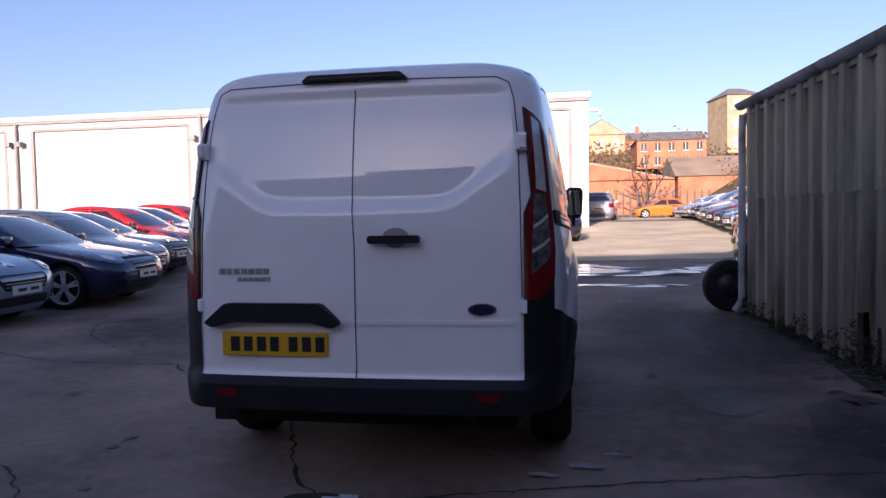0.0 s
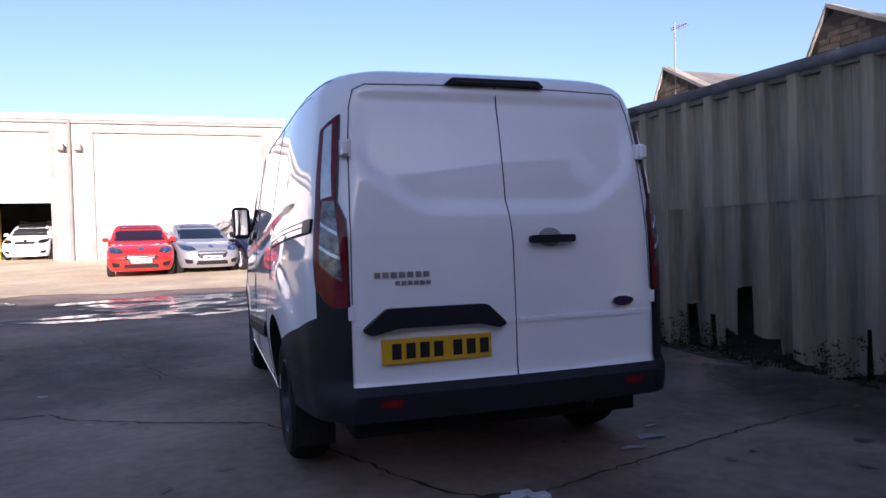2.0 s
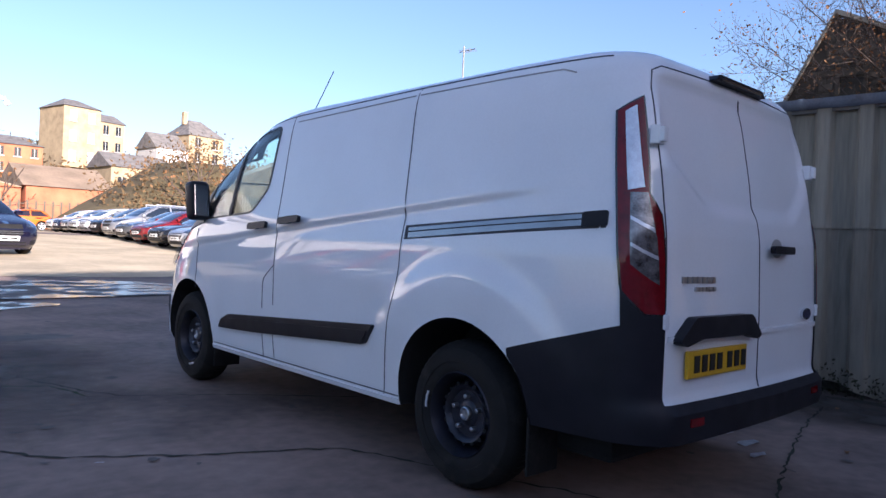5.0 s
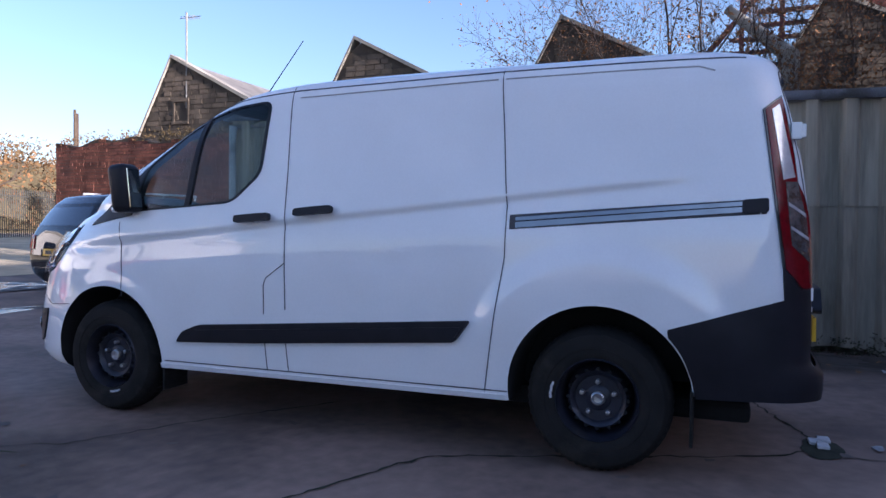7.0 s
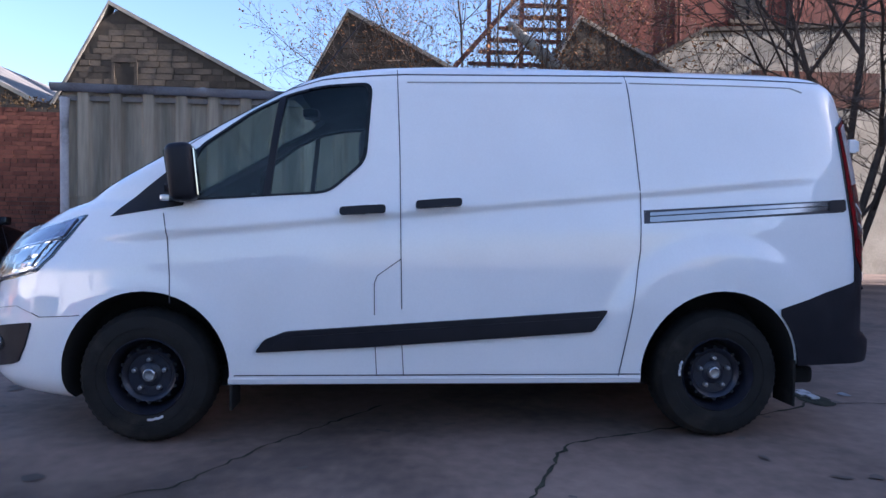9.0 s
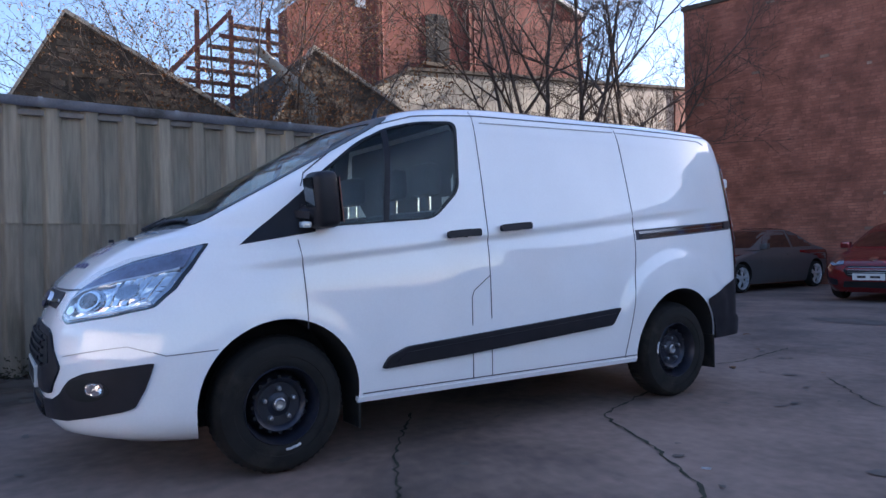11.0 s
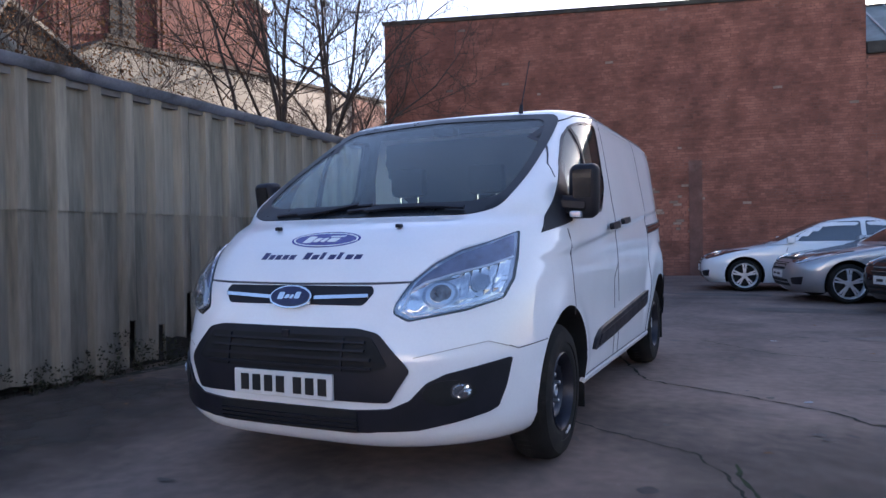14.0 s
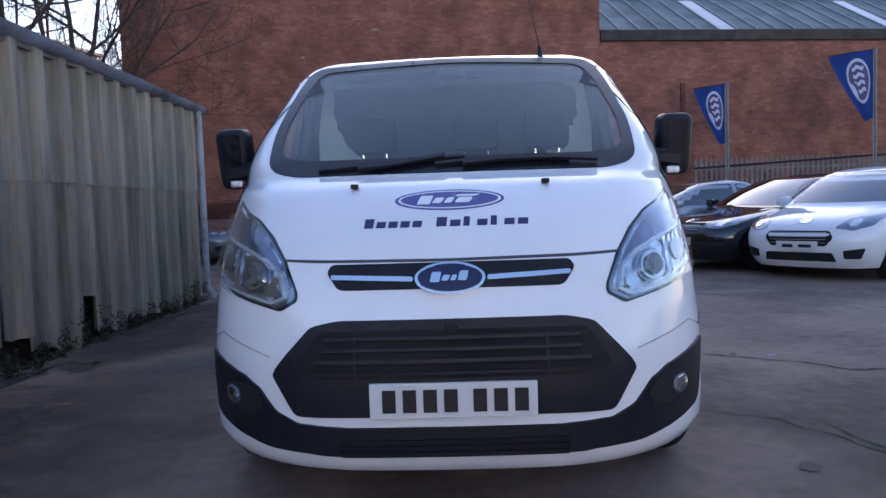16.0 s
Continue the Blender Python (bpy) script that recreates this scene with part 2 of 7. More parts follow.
M_MORTAR = mat("mortar", (0.17, 0.085, 0.065), 0.95, vary=0.35, scale=2.2, fine=50, bump=0.3, stain=(0.32, 0.25, 0.2), stain_scale=1.2, stain_amount=0.3)
M_OLDBRICK = mat("weathered_brick", (0.125, 0.045, 0.029), 0.92, vary=0.5, scale=2.1, fine=38, bump=0.4, per_piece=0.3, stain=(0.05, 0.028, 0.026), stain_scale=0.7, stain_amount=0.85)
M_STONE = mat("gritstone", (0.092, 0.073, 0.053), 0.95, vary=0.45, scale=2.2, fine=22, bump=0.4, per_piece=0.3, stain=(0.04, 0.036, 0.03), stain_scale=1.0, stain_amount=0.8)
M_STONEGAP = mat("stone_joint", (0.06, 0.052, 0.042), 0.95, vary=0.4, scale=3, bump=0.3)
M_STONEJOINT = mat("sooty_stone_joint", (0.062, 0.050, 0.037), 0.95, vary=0.4, scale=3, bump=0.3)
M_ROOF = mat("slate_roof", (0.16, 0.15, 0.14), 0.75, vary=0.4, scale=1.4, fine=18, bump=0.3)
M_SHEETROOF = mat("sheet_roof", (0.27, 0.20, 0.135), 0.85, vary=0.3, scale=0.5, fine=6, bump=0.2, stain=(0.15, 0.11, 0.08), stain_scale=0.4, stain_amount=0.6)
M_DARKFENCE = mat("dark_fence_paint", (0.055, 0.055, 0.048), 0.7, vary=0.3, scale=3, bump=0.05)
M_CLADDING = mat("white_cladding", (0.50, 0.495, 0.48), 0.5, vary=0.06, scale=0.8, fine=20, bump=0.03)
M_SHUTTER = mat("white_shutter", (0.55, 0.545, 0.53), 0.45, vary=0.05, scale=1.2, fine=25, bump=0.03)
M_TRIM = mat("grey_trim", (0.30, 0.295, 0.285), 0.5, vary=0.12, scale=2, bump=0.03)
# near-black colour that puts the dimness of unlit insides into the surface
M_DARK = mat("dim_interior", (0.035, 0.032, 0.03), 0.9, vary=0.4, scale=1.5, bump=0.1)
M_YELLOW = mat("yellow_lift_paint", (0.55, 0.42, 0.05), 0.5, vary=0.2, scale=3, bump=0.05)
M_RENDERED = mat("grey_render", (0.30, 0.28, 0.235), 0.9, vary=0.3, scale=1.2, fine=20, bump=0.2, stain=(0.12, 0.11, 0.09), stain_scale=0.8, stain_amount=0.5)
M_TOWER = mat("sandstone", (0.34, 0.265, 0.16), 0.9, vary=0.25, scale=0.8, fine=8, bump=0.2, stain=(0.19, 0.14, 0.085), stain_scale=0.5, stain_amount=0.6)
M_ORANGEBRICK = mat("orange_brick", (0.38, 0.135, 0.065), 0.9, vary=0.3, scale=0.7, fine=14, bump=0.2)
M_PANE = mat("window_pane", (0.30, 0.31, 0.33), 0.12, vary=0.3, scale=0.7, bump=0.0, coat=0.5)
M_DARKPANE = mat("dark_pane", (0.02, 0.022, 0.026), 0.12, vary=0.4, scale=1.5, bump=0.0, coat=0.5)
M_ROOFGLASS = mat("roof_glazing", (0.10, 0.135, 0.13), 0.5, vary=0.45, scale=1.1, fine=14, bump=0.05, stain=(0.16, 0.17, 0.16), stain_scale=0.8, stain_amount=0.4)
M_MILLBRICK = mat("sooty_red_brick", (0.135, 0.040, 0.027), 0.92, vary=0.4, scale=0.9, fine=24, bump=0.35, stain=(0.075, 0.026, 0.024), stain_scale=0.45, stain_amount=0.75)
M_BARK = mat("bark", (0.075, 0.055, 0.042), 0.95, vary=0.4, scale=6, fine=40, bump=0.4)
M_DRYLEAF = mat("dry_leaf", (0.20, 0.095, 0.035), 0.9, vary=0.5, scale=5, bump=0.1, per_piece=0.35)
M_SCRUB = mat("winter_scrub", (0.16, 0.085, 0.036), 0.95, vary=0.5, scale=0.4, fine=3, bump=0.3, per_piece=0.3, second=(0.075, 0.055, 0.022))
M_HILL = mat("hillside_grass", (0.13, 0.10, 0.045), 0.95, vary=0.4, scale=0.06, fine=0.8, bump=0.3)
M_RUST = mat("red_oxide_steel", (0.15, 0.045, 0.035), 0.7, vary=0.3, scale=3, bump=0.1)
M_GALV = mat("galvanised_steel", (0.19, 0.19, 0.18), 0.55, metal=0.3, vary=0.2, scale=5, bump=0.05)
M_FLAG = mat("blue_flag_cloth", (0.028, 0.080, 0.33), 0.8, vary=0.15, scale=4, fine=200, bump=0.05)
M_FLAGINK = mat("flag_emblem", (0.42, 0.45, 0.62), 0.8, vary=0.1, scale=4, bump=0.0)
M_PAPER = mat("litter_paper", (0.55, 0.56, 0.58), 0.7, vary=0.25, scale=20, bump=0.1)
M_WOODPOLE = mat("creosoted_pole", (0.07, 0.05, 0.035), 0.9, vary=0.3, scale=4, bump=0.2)
M_SKIRT = mat("timber_board", (0.10, 0.085, 0.06), 0.9, vary=0.4, scale=3, fine=40, bump=0.3, stretch=(1, 1, 0.2))


# ---------- building helpers ----------
def thing(name, label, category="", group="", kind="", at=(0, 0, 0), turn=0.0):
    e = new(name)
    e.empty_display_size = 0.2
    e.matrix_world = pose(*at, 0, 0, turn)
    return tagged(e, label, category, group, kind)


def mesh_of(bm, name, materials, smooth=None):
    me = bpy.data.meshes.new(name)
    bmesh.ops.recalc_face_normals(bm, faces=bm.faces)
    bm.to_mesh(me)
    bm.free()
    for m in (materials if isinstance(materials, (list, tuple)) else [materials]):
        me.materials.append(m)
    if smooth:
        me.polygons.foreach_set("use_smooth", [True] * len(me.polygons))
        me.set_sharp_from_angle(angle=radians(smooth))
    return me


def part(name, bm, material, parent, label="", smooth=None):
    ob = new(name, mesh_of(bm, name, material, smooth) if isinstance(bm, bmesh.types.BMesh) else bm)
    ob.parent = parent
    if label:
        ob["label"] = label
    return ob


def solo(name, bm, material, label="", category="", group="", kind="", smooth=None):
    return tagged(new(name, mesh_of(bm, name, material, smooth)), label, category, group, kind)


def add_box(bm, lo, hi, bevel=0.0):
    c, s = (Vector(lo) + Vector(hi)) / 2, Vector(hi) - Vector(lo)
    r = bmesh.ops.create_cube(bm, size=1, matrix=Matrix.LocRotScale(c, None, s))
    if bevel:
        es = list({e for v in r["verts"] for e in v.link_edges})
        bmesh.ops.bevel(bm, geom=es, offset=bevel, segments=2, affect="EDGES", profile=0.6)
    return bm


def box(lo, hi, bevel=0.0):
    return add_box(bmesh.new(), lo, hi, bevel)


def add_tube(bm, a, b, ra, rb=None, n=10, cap=True):
    a, b = Vector(a), Vector(b)
    d = b - a
    q = d.to_track_quat("Z", "Y").to_matrix().to_4x4()
    bmesh.ops.create_cone(bm, cap_ends=cap, segments=n, radius1=ra, radius2=ra if rb is None else rb, depth=d.length,
                          matrix=Matrix.Translation((a + b) / 2) @ q)
    return bm


def tube(a, b, ra, rb=None, n=10):
    return add_tube(bmesh.new(), a, b, ra, rb, n)


def add_lathe(bm, prof, n=32, axis="x", centre=(0, 0, 0)):
    """prof: (along, radius) pairs, turned round an axis through centre."""
    rings = []
    for u, r in prof:
        ring = []
        for k in range(n):
            a = 2 * math.pi * k / n
            p = (u, r * math.cos(a), r * math.sin(a)) if axis == "x" else (r * math.cos(a), u, r * math.sin(a)) if axis == "y" else (r * math.cos(a), r * math.sin(a), u)
            ring.append(bm.verts.new(Vector(p) + Vector(centre)))
        rings.append(ring)
    for p, q in zip(rings, rings[1:]):
        for k in range(n):
            bm.faces.new((p[k], p[(k + 1) % n], q[(k + 1) % n], q[k]))
    return rings


def prism(poly, lo, hi, plane="yz"):
    """A polygon in a plane, thickened along the third axis from lo to hi."""
    bm = bmesh.new()

    def at(p, d):
        return {"yz": (d, p[0], p[1]), "xz": (p[0], d, p[1]), "xy": (p[0], p[1], d)}[plane]
    a, b = [bm.verts.new(at(p, lo)) for p in poly], [bm.verts.new(at(p, hi)) for p in poly]
    bm.faces.new(a)
    bm.faces.new(b[::-1])
    k = len(poly)
    for i in range(k):
        bm.faces.new((a[i], a[(i + 1) % k], b[(i + 1) % k], b[i]))
    return bm


def quads(name, verts, faces, material, smooth=None):
    me = bpy.data.meshes.new(name)
    me.from_pydata(verts, [], faces)
    me.materials.append(material)
    me.update()
    if smooth:
        me.polygons.foreach_set("use_smooth", [True] * len(me.polygons))
        me.set_sharp_from_angle(angle=radians(smooth))
    return me


BOX_FACES = np.array([(0, 3, 2, 1), (4, 5, 6, 7), (0, 1, 5, 4), (1, 2, 6, 5), (2, 3, 7, 6), (3, 0, 4, 7)])


def many_boxes(name, los, his, material, tweak=None):
    """One mesh of many small blocks."""
    lo, hi = np.asarray(los, float), np.asarray(his, float)
    sel = np.array([(0, 0, 0), (1, 0, 0), (1, 1, 0), (0, 1, 0), (0, 0, 1), (1, 0, 1), (1, 1, 1), (0, 1, 1)], bool)
    v = np.where(sel[None], hi[:, None], lo[:, None]).reshape(-1, 3)
    if tweak is not None:
        v = tweak(v)
    f = (BOX_FACES[None] + 8 * np.arange(len(lo))[:, None, None]).reshape(-1, 4)
    return quads(name, v.tolist(), f.tolist(), material)


def interp(keys, z):
    return float(np.interp(z, [k[0] for k in keys], [k[1] for k in keys]))


def loft(zs, shape, n=(9, 9, 26, 7, 7), shrink=0.0):
    """A closed body from level outlines. shape(z) gives front, rear, half width, bow and corner sizes, taper."""
    bm, rings = bmesh.new(), []
    nf, nc, ns, nk, nr = n
    for z in zs:
        s = shape(z)
        f, r, w = s["f"] - shrink, s["r"] + shrink, s["w"] - shrink
        cx, cy, kx, ky = min(s["cx"], w * 0.95), s["cy"], min(s["kx"], w * 0.95), s["ky"]
        half = []
        for i in range(nf):
            x = (w - cx) * i / nf
            half.append((x, f - s["bow"] * (x / w) ** 2))
        y0, x0 = f - s["bow"] * ((w - cx) / w) ** 2, w - cx
        for i in range(nc):
            a = math.pi / 2 * i / nc
            half.append((x0 + cx * math.sin(a), y0 - cy * (1 - math.cos(a))))
        ya, yb = y0 - cy, r + s["bowr"] * ((w - kx) / w) ** 2 + ky
        for i in range(ns):
            half.append((w, ya + (yb - ya) * i / ns))
        for i in range(nk):
            a = math.pi / 2 * i / nk
            half.append((w - kx * (1 - math.cos(a)), yb - ky * math.sin(a)))
        for i in range(nr + 1):
            x = (w - kx) * (1 - i / nr)
            half.append((x, r + s["bowr"] * (x / w) ** 2))
        tp = s.get("taper", (0, 0, 1))
        half = [(x * (1 - tp[0] * min(1.0, max(0.0, (tp[1] - y) / tp[2])) ** 2), y) for x, y in half]
        if "rpush" in s:
            half = [(x, y + s["rpush"](x, z) * (1.0 if y < r + 0.12 else 0.0)) for x, y in half]
        if "push" in s:
            half = [(x + s["push"](y, z) * min(1.0, (x / w) ** 8), y) for x, y in half]
        ring = [bm.verts.new((-x, y, z)) for x, y in half] + [bm.verts.new((x, y, z)) for x, y in half[-2:0:-1]]
        rings.append(ring)
    k = len(rings[0])
    for p, q in zip(rings, rings[1:]):
        for i in range(k):
            bm.faces.new((p[i], p[(i + 1) % k], q[(i + 1) % k], q[i]))
    for ring in (rings[0], rings[-1]):
        h = k // 2
        for i in range(h):
            a, b, c, d = ring[i], ring[i + 1], ring[(k - i - 1) % k], ring[(k - i) % k]
            try:
                bm.faces.new([v for j, v in enumerate((a, b, c, d)) if v not in (a, b, c, d)[:j]])
            except ValueError:
                pass
    bmesh.ops.recalc_face_normals(bm, faces=bm.faces)
    return bm


def carve(me, cutters):
    """Cuts closed meshes out of a closed mesh; the cutter's slot numbers stay on the cut faces."""
    ob = new("carved", me)
    made = []
    for c in cutters:
        co = new("cutter", c)
        made.append(co)
        md = ob.modifiers.new("cut", "BOOLEAN")
        md.operation, md.solver, md.object = "DIFFERENCE", "EXACT", co
    bpy.context.view_layer.update()
    out = bpy.data.meshes.new_from_object(ob.evaluated_get(bpy.context.evaluated_depsgraph_get()))
    for o in (ob, *made):
        bpy.data.objects.remove(o)
    return out


def slot_mesh(bm, index, slots=3):
    for f in bm.faces:
        f.material_index = index
    me = bpy.data.meshes.new("cutter")
    for m in (M_WHITE, M_WELL, M_CABIN):
        me.materials.append(m)
    bmesh.ops.recalc_face_normals(bm, faces=bm.faces)
    bm.to_mesh(me)
    bm.free()
    return me


def drape(tree, poly, side, out=0.004, thick=0.012, step=0.05, inner=None):
    """A plate with the outline poly, or a ring between poly and inner, laid on a body. side: 'left', 'right' (y, z), 'front', 'rear' (x, z) or 'top' (x, y)."""
    bm = bmesh.new()
    if inner:
        a, b = [bm.verts.new((p[0], p[1], 0)) for p in poly], [bm.verts.new((p[0], p[1], 0)) for p in inner]
        for i in range(len(a)):
            j = (i + 1) % len(a)
            bm.faces.new((a[i], a[j], b[j], b[i]))
    else:
        bm.faces.new([bm.verts.new((p[0], p[1], 0)) for p in poly])
    xs, ys = [p[0] for p in poly], [p[1] for p in poly]
    for ax, lo, hi in ((0, min(xs), max(xs)), (1, min(ys), max(ys))):
        for k in range(1, int((hi - lo) / step) + 1):
            at, no = [0, 0, 0], [0, 0, 0]
            at[ax], no[ax] = lo + k * step, 1
            if hi - at[ax] > 1e-4:
                bmesh.ops.bisect_plane(bm, geom=bm.verts[:] + bm.edges[:] + bm.faces[:], plane_co=at, plane_no=no)
    bmesh.ops.triangulate(bm, faces=[g for g in bm.faces if len(g.verts) > 4])
    way = {"left": (1, 0, 0), "right": (-1, 0, 0), "front": (0, -1, 0), "rear": (0, 1, 0), "top": (0, 0, -1)}[side]
    low = {}
    last = None
    for v in bm.verts:
        u, w = v.co.x, v.co.y
        start = {"left": (-6, u, w), "right": (6, u, w), "front": (u, 8, w), "rear": (u, -8, w), "top": (u, w, 6)}[side]
        hit, no, _, _ = tree.ray_cast(Vector(start), Vector(way))
        if hit is None:
            hit, no, _, _ = tree.find_nearest(last if last else Vector(start) + Vector(way) * 5)
        if no.dot(Vector(way)) > 0:
            no = -no
        last = hit
        low[v] = (hit, no)
    for v, (hit, no) in low.items():
        v.co = hit + no * (out - thick)
    top = {}
    for v, (hit, no) in low.items():
        top[v] = bm.verts.new(hit + no * out)
    old = list(bm.faces)
    edge = [e for e in bm.edges if len(e.link_faces) == 1]
    for g in old:
        bm.faces.new([top[v] for v in g.verts])
    for e in edge:
        a, b = e.verts
        bm.faces.new((a, b, top[b], top[a]))
    bmesh.ops.recalc_face_normals(bm, faces=bm.faces)
    return bm


def ribbon(points, width):
    """An outline round a polyline of the given width, for drape()."""
    pts = [Vector((p[0], p[1])) for p in points]
    left, right = [], []
    for i, p in enumerate(pts):
        d = (pts[min(i + 1, len(pts) - 1)] - pts[max(i - 1, 0)]).normalized()
        nrm = Vector((-d.y, d.x)) * width / 2
        left.append(tuple(p + nrm))
        right.append(tuple(p - nrm))
    return left + right[::-1]


def mirrored(poly):
    return [(-p[0], p[1]) for p in poly][::-1]


def oval(cx, cz, a, b, n=28):
    return [(cx + a * math.cos(2 * math.pi * i / n), cz + b * math.sin(2 * math.pi * i / n)) for i in range(n)]


def rounded(poly, r=0.03, n=4):
    """Rounds the corners of a polygon."""
    out = []
    k = len(poly)
    for i in range(k):
        p, a, b = Vector(poly[i]), Vector(poly[i - 1]), Vector(poly[(i + 1) % k])
        u, w = (a - p), (b - p)
        t = min(r, u.length * 0.45, w.length * 0.45)
        s, e = p + u.normalized() * t, p + w.normalized() * t
        for j in range(n + 1):
            q = j / n
            out.append(tuple(s * (1 - q) ** 2 + p * 2 * q * (1 - q) + e * q * q))
    return out


def leaf_mesh(tips, per, size, seed, spread=0.35):
    rnd = np.random.RandomState(seed)
    t = np.array([tuple(p) for p in tips])
    c = np.repeat(t, per, 0) + rnd.normal(0, spread, (len(t) * per, 3))
    u = rnd.normal(0, 1, c.shape)
    u /= np.linalg.norm(u, axis=1)[:, None]
    w = np.cross(u, rnd.normal(0, 1, c.shape))
    w /= np.linalg.norm(w, axis=1)[:, None]
    s = size * rnd.uniform(0.5, 1.3, (len(c), 1))
    v = np.stack([c - u * s, c + w * s * 0.5, c + u * s, c - w * s * 0.5], 1).reshape(-1, 3)
    return v.tolist(), [(4 * i, 4 * i + 1, 4 * i + 2, 4 * i + 3) for i in range(len(c))]


def ground_z(x, y):
    t = min(1.0, max(0.0, (y - 4.0) / 30.0))  # the yard rises gently to the north
    return 0.85 * t * (1.0 if t > 0.25 else t / 0.25 * 0.5 + 0.5)


# ---------- the van ----------
from mathutils.bvhtree import BVHTree

VAN_F = [(0.22, 2.33), (0.26, 2.42), (0.32, 2.465), (0.40, 2.475), (0.50, 2.485), (0.62, 2.48), (0.75, 2.45), (0.86, 2.415), (0.92, 2.385),
         (0.96, 2.355), (1.0, 2.32), (1.05, 2.265), (1.10, 2.20), (1.15, 2.12), (1.18, 2.06), (1.205, 1.985), (1.225, 1.92), (1.24, 1.89), (1.30, 1.80),
         (1.50, 1.46), (1.70, 1.115), (1.82, 0.905), (1.88, 0.80), (1.92, 0.71), (1.945, 0.60), (1.965, 0.44), (1.985, 0.15), (2.0, -0.25), (2.012, -0.7), (2.02, -1.1)]
VAN_R = [(0.22, -2.36), (0.30, -2.42), (0.40, -2.455), (0.50, -2.455), (0.53, -2.43), (0.56, -2.412), (0.85, -2.412), (1.20, -2.40), (1.45, -2.37),
         (1.70, -2.325), (1.85, -2.285), (1.92, -2.255), (1.955, -2.21), (1.985, -2.13), (2.0, -2.03), (2.012, -1.9), (2.02, -1.75)]
VAN_W = [(0.22, 0.88), (0.27, 0.935), (0.33, 0.962), (0.45, 0.975), (0.60, 0.984), (0.90, 0.986), (1.10, 0.980), (1.20, 0.968), (1.30, 0.954),
         (1.50, 0.928), (1.70, 0.898), (1.82, 0.876), (1.88, 0.858), (1.92, 0.834), (1.95, 0.795), (1.975, 0.735), (1.995, 0.66), (2.01, 0.55), (2.02, 0.40)]
VAN_BOW = [(0.2, 0.07), (0.5, 0.06), (0.9, 0.08), (1.15, 0.10), (1.3, 0.11), (1.9, 0.12), (2.02, 0.1)]
VAN_CX = [(0.2, 0.66), (0.9, 0.62), (1.10, 0.56), (1.20, 0.46), (1.28, 0.24), (1.40, 0.17), (1.85, 0.14), (1.95, 0.25), (2.02, 0.3)]
VAN_CY = [(0.2, 0.62), (0.5, 0.84), (0.9, 0.92), (1.10, 0.96), (1.20, 0.80), (1.28, 0.64), (1.40, 0.52), (1.85, 0.42), (1.95, 0.42), (2.02, 0.4)]


def van_push(y, z):
    """The swage line that climbs to the rear, and the swell round the wheel arches."""
    q = z + 0.095 * y - 1.185
    d = 0.0075 * math.tanh(q / 0.011) * math.exp(-(q / (0.20 if q > 0 else 0.10)) ** 2) * min(1.0, max(0.0, (2.0 + y) / 0.4)) * min(1.0, max(0.0, (1.9 - y) / 0.3))
    r = math.hypot(y - HUB_R, (z - 0.365) * 0.98)
    u = min(1.0, max(0.0, (0.725 - r) / 0.13))
    d += 0.026 * u * u * (3 - 2 * u) * min(1.0, max(0.0, (z - 0.40) / 0.3)) * min(1.0, max(0.0, (y + 2.16) / 0.10))
    r = math.hypot(y - HUB_F, z - 0.365)
    d += 0.010 * math.exp(-((r - 0.42) / 0.06) ** 2) * min(1.0, max(0.0, (z - 0.3) / 0.15))
    return d


def rear_push(x, z):
    """The sunken upper panels of the rear doors."""
    x = abs(x)
    low = 1.270 + 0.40 * (x - 0.44 + math.hypot(x - 0.44, 0.05))
    u = min(1.0, max(0.0, (z - low) / 0.085)) * min(1.0, max(0.0, (1.87 - z) / 0.06)) * min(1.0, max(0.0, (0.72 - x) / 0.06))
    return 0.022 * u * u * (3 - 2 * u)


def eased(keys, z):
    return sum(interp(keys, z + 0.02 * k) * (5 - abs(k)) for k in range(-4, 5)) / 25


def van_shape(z):
    return dict(f=interp(VAN_F, z), r=interp(VAN_R, z), w=interp(VAN_W, z), bow=interp(VAN_BOW, z), cx=eased(VAN_CX, z), cy=eased(VAN_CY, z),
                bowr=0.035, kx=0.19, ky=0.21, taper=(0.112, -1.45, 0.92), push=van_push, rpush=rear_push)


HUB_F, HUB_R, WHEEL_R = 1.475, -1.478, 0.343
VAN_N = (9, 12, 130, 8, 36)
VAN_ZS = sorted({round(v, 3) for v in [0.22, 0.24, 0.26, 0.29, 0.33, 0.38, 0.44, 0.50] + [0.53 + 0.025 * i for i in range(17)] + [0.945 + 0.0125 * i for i in range(37)]
                 + [1.415 + 0.02 * i for i in range(11)] + [1.66, 1.72, 1.77, 1.80, 1.82, 1.84, 1.86, 1.88, 1.905, 1.93, 1.95, 1.965, 1.98, 1.992, 2.003, 2.012, 2.02]})


def side_outline(pts):
    return rounded(pts, 0.05, 4)


WIN_SIDE = rounded([(1.30, 1.225), (1.245, 1.50), (0.98, 1.70), (0.80, 1.79), (0.62, 1.835), (0.355, 1.855), (0.385, 1.44), (0.57, 1.275)], 0.06, 5)
SCREEN = rounded([(-0.745, 1.27), (-0.62, 1.236), (0.62, 1.236), (0.745, 1.27), (0.79, 1.45), (0.785, 1.70), (0.755, 1.875), (0.0, 1.905), (-0.755, 1.875), (-0.785, 1.70), (-0.79, 1.45)], 0.08, 4)


def screen_inset(p):
    f = min(1.0, max(0.0, (p[1] - 1.236) / 0.669))
    return (p[0] * (0.955 - 0.04 * f), 1.57 + (p[1] - 1.57) * (0.80 + 0.08 * f))


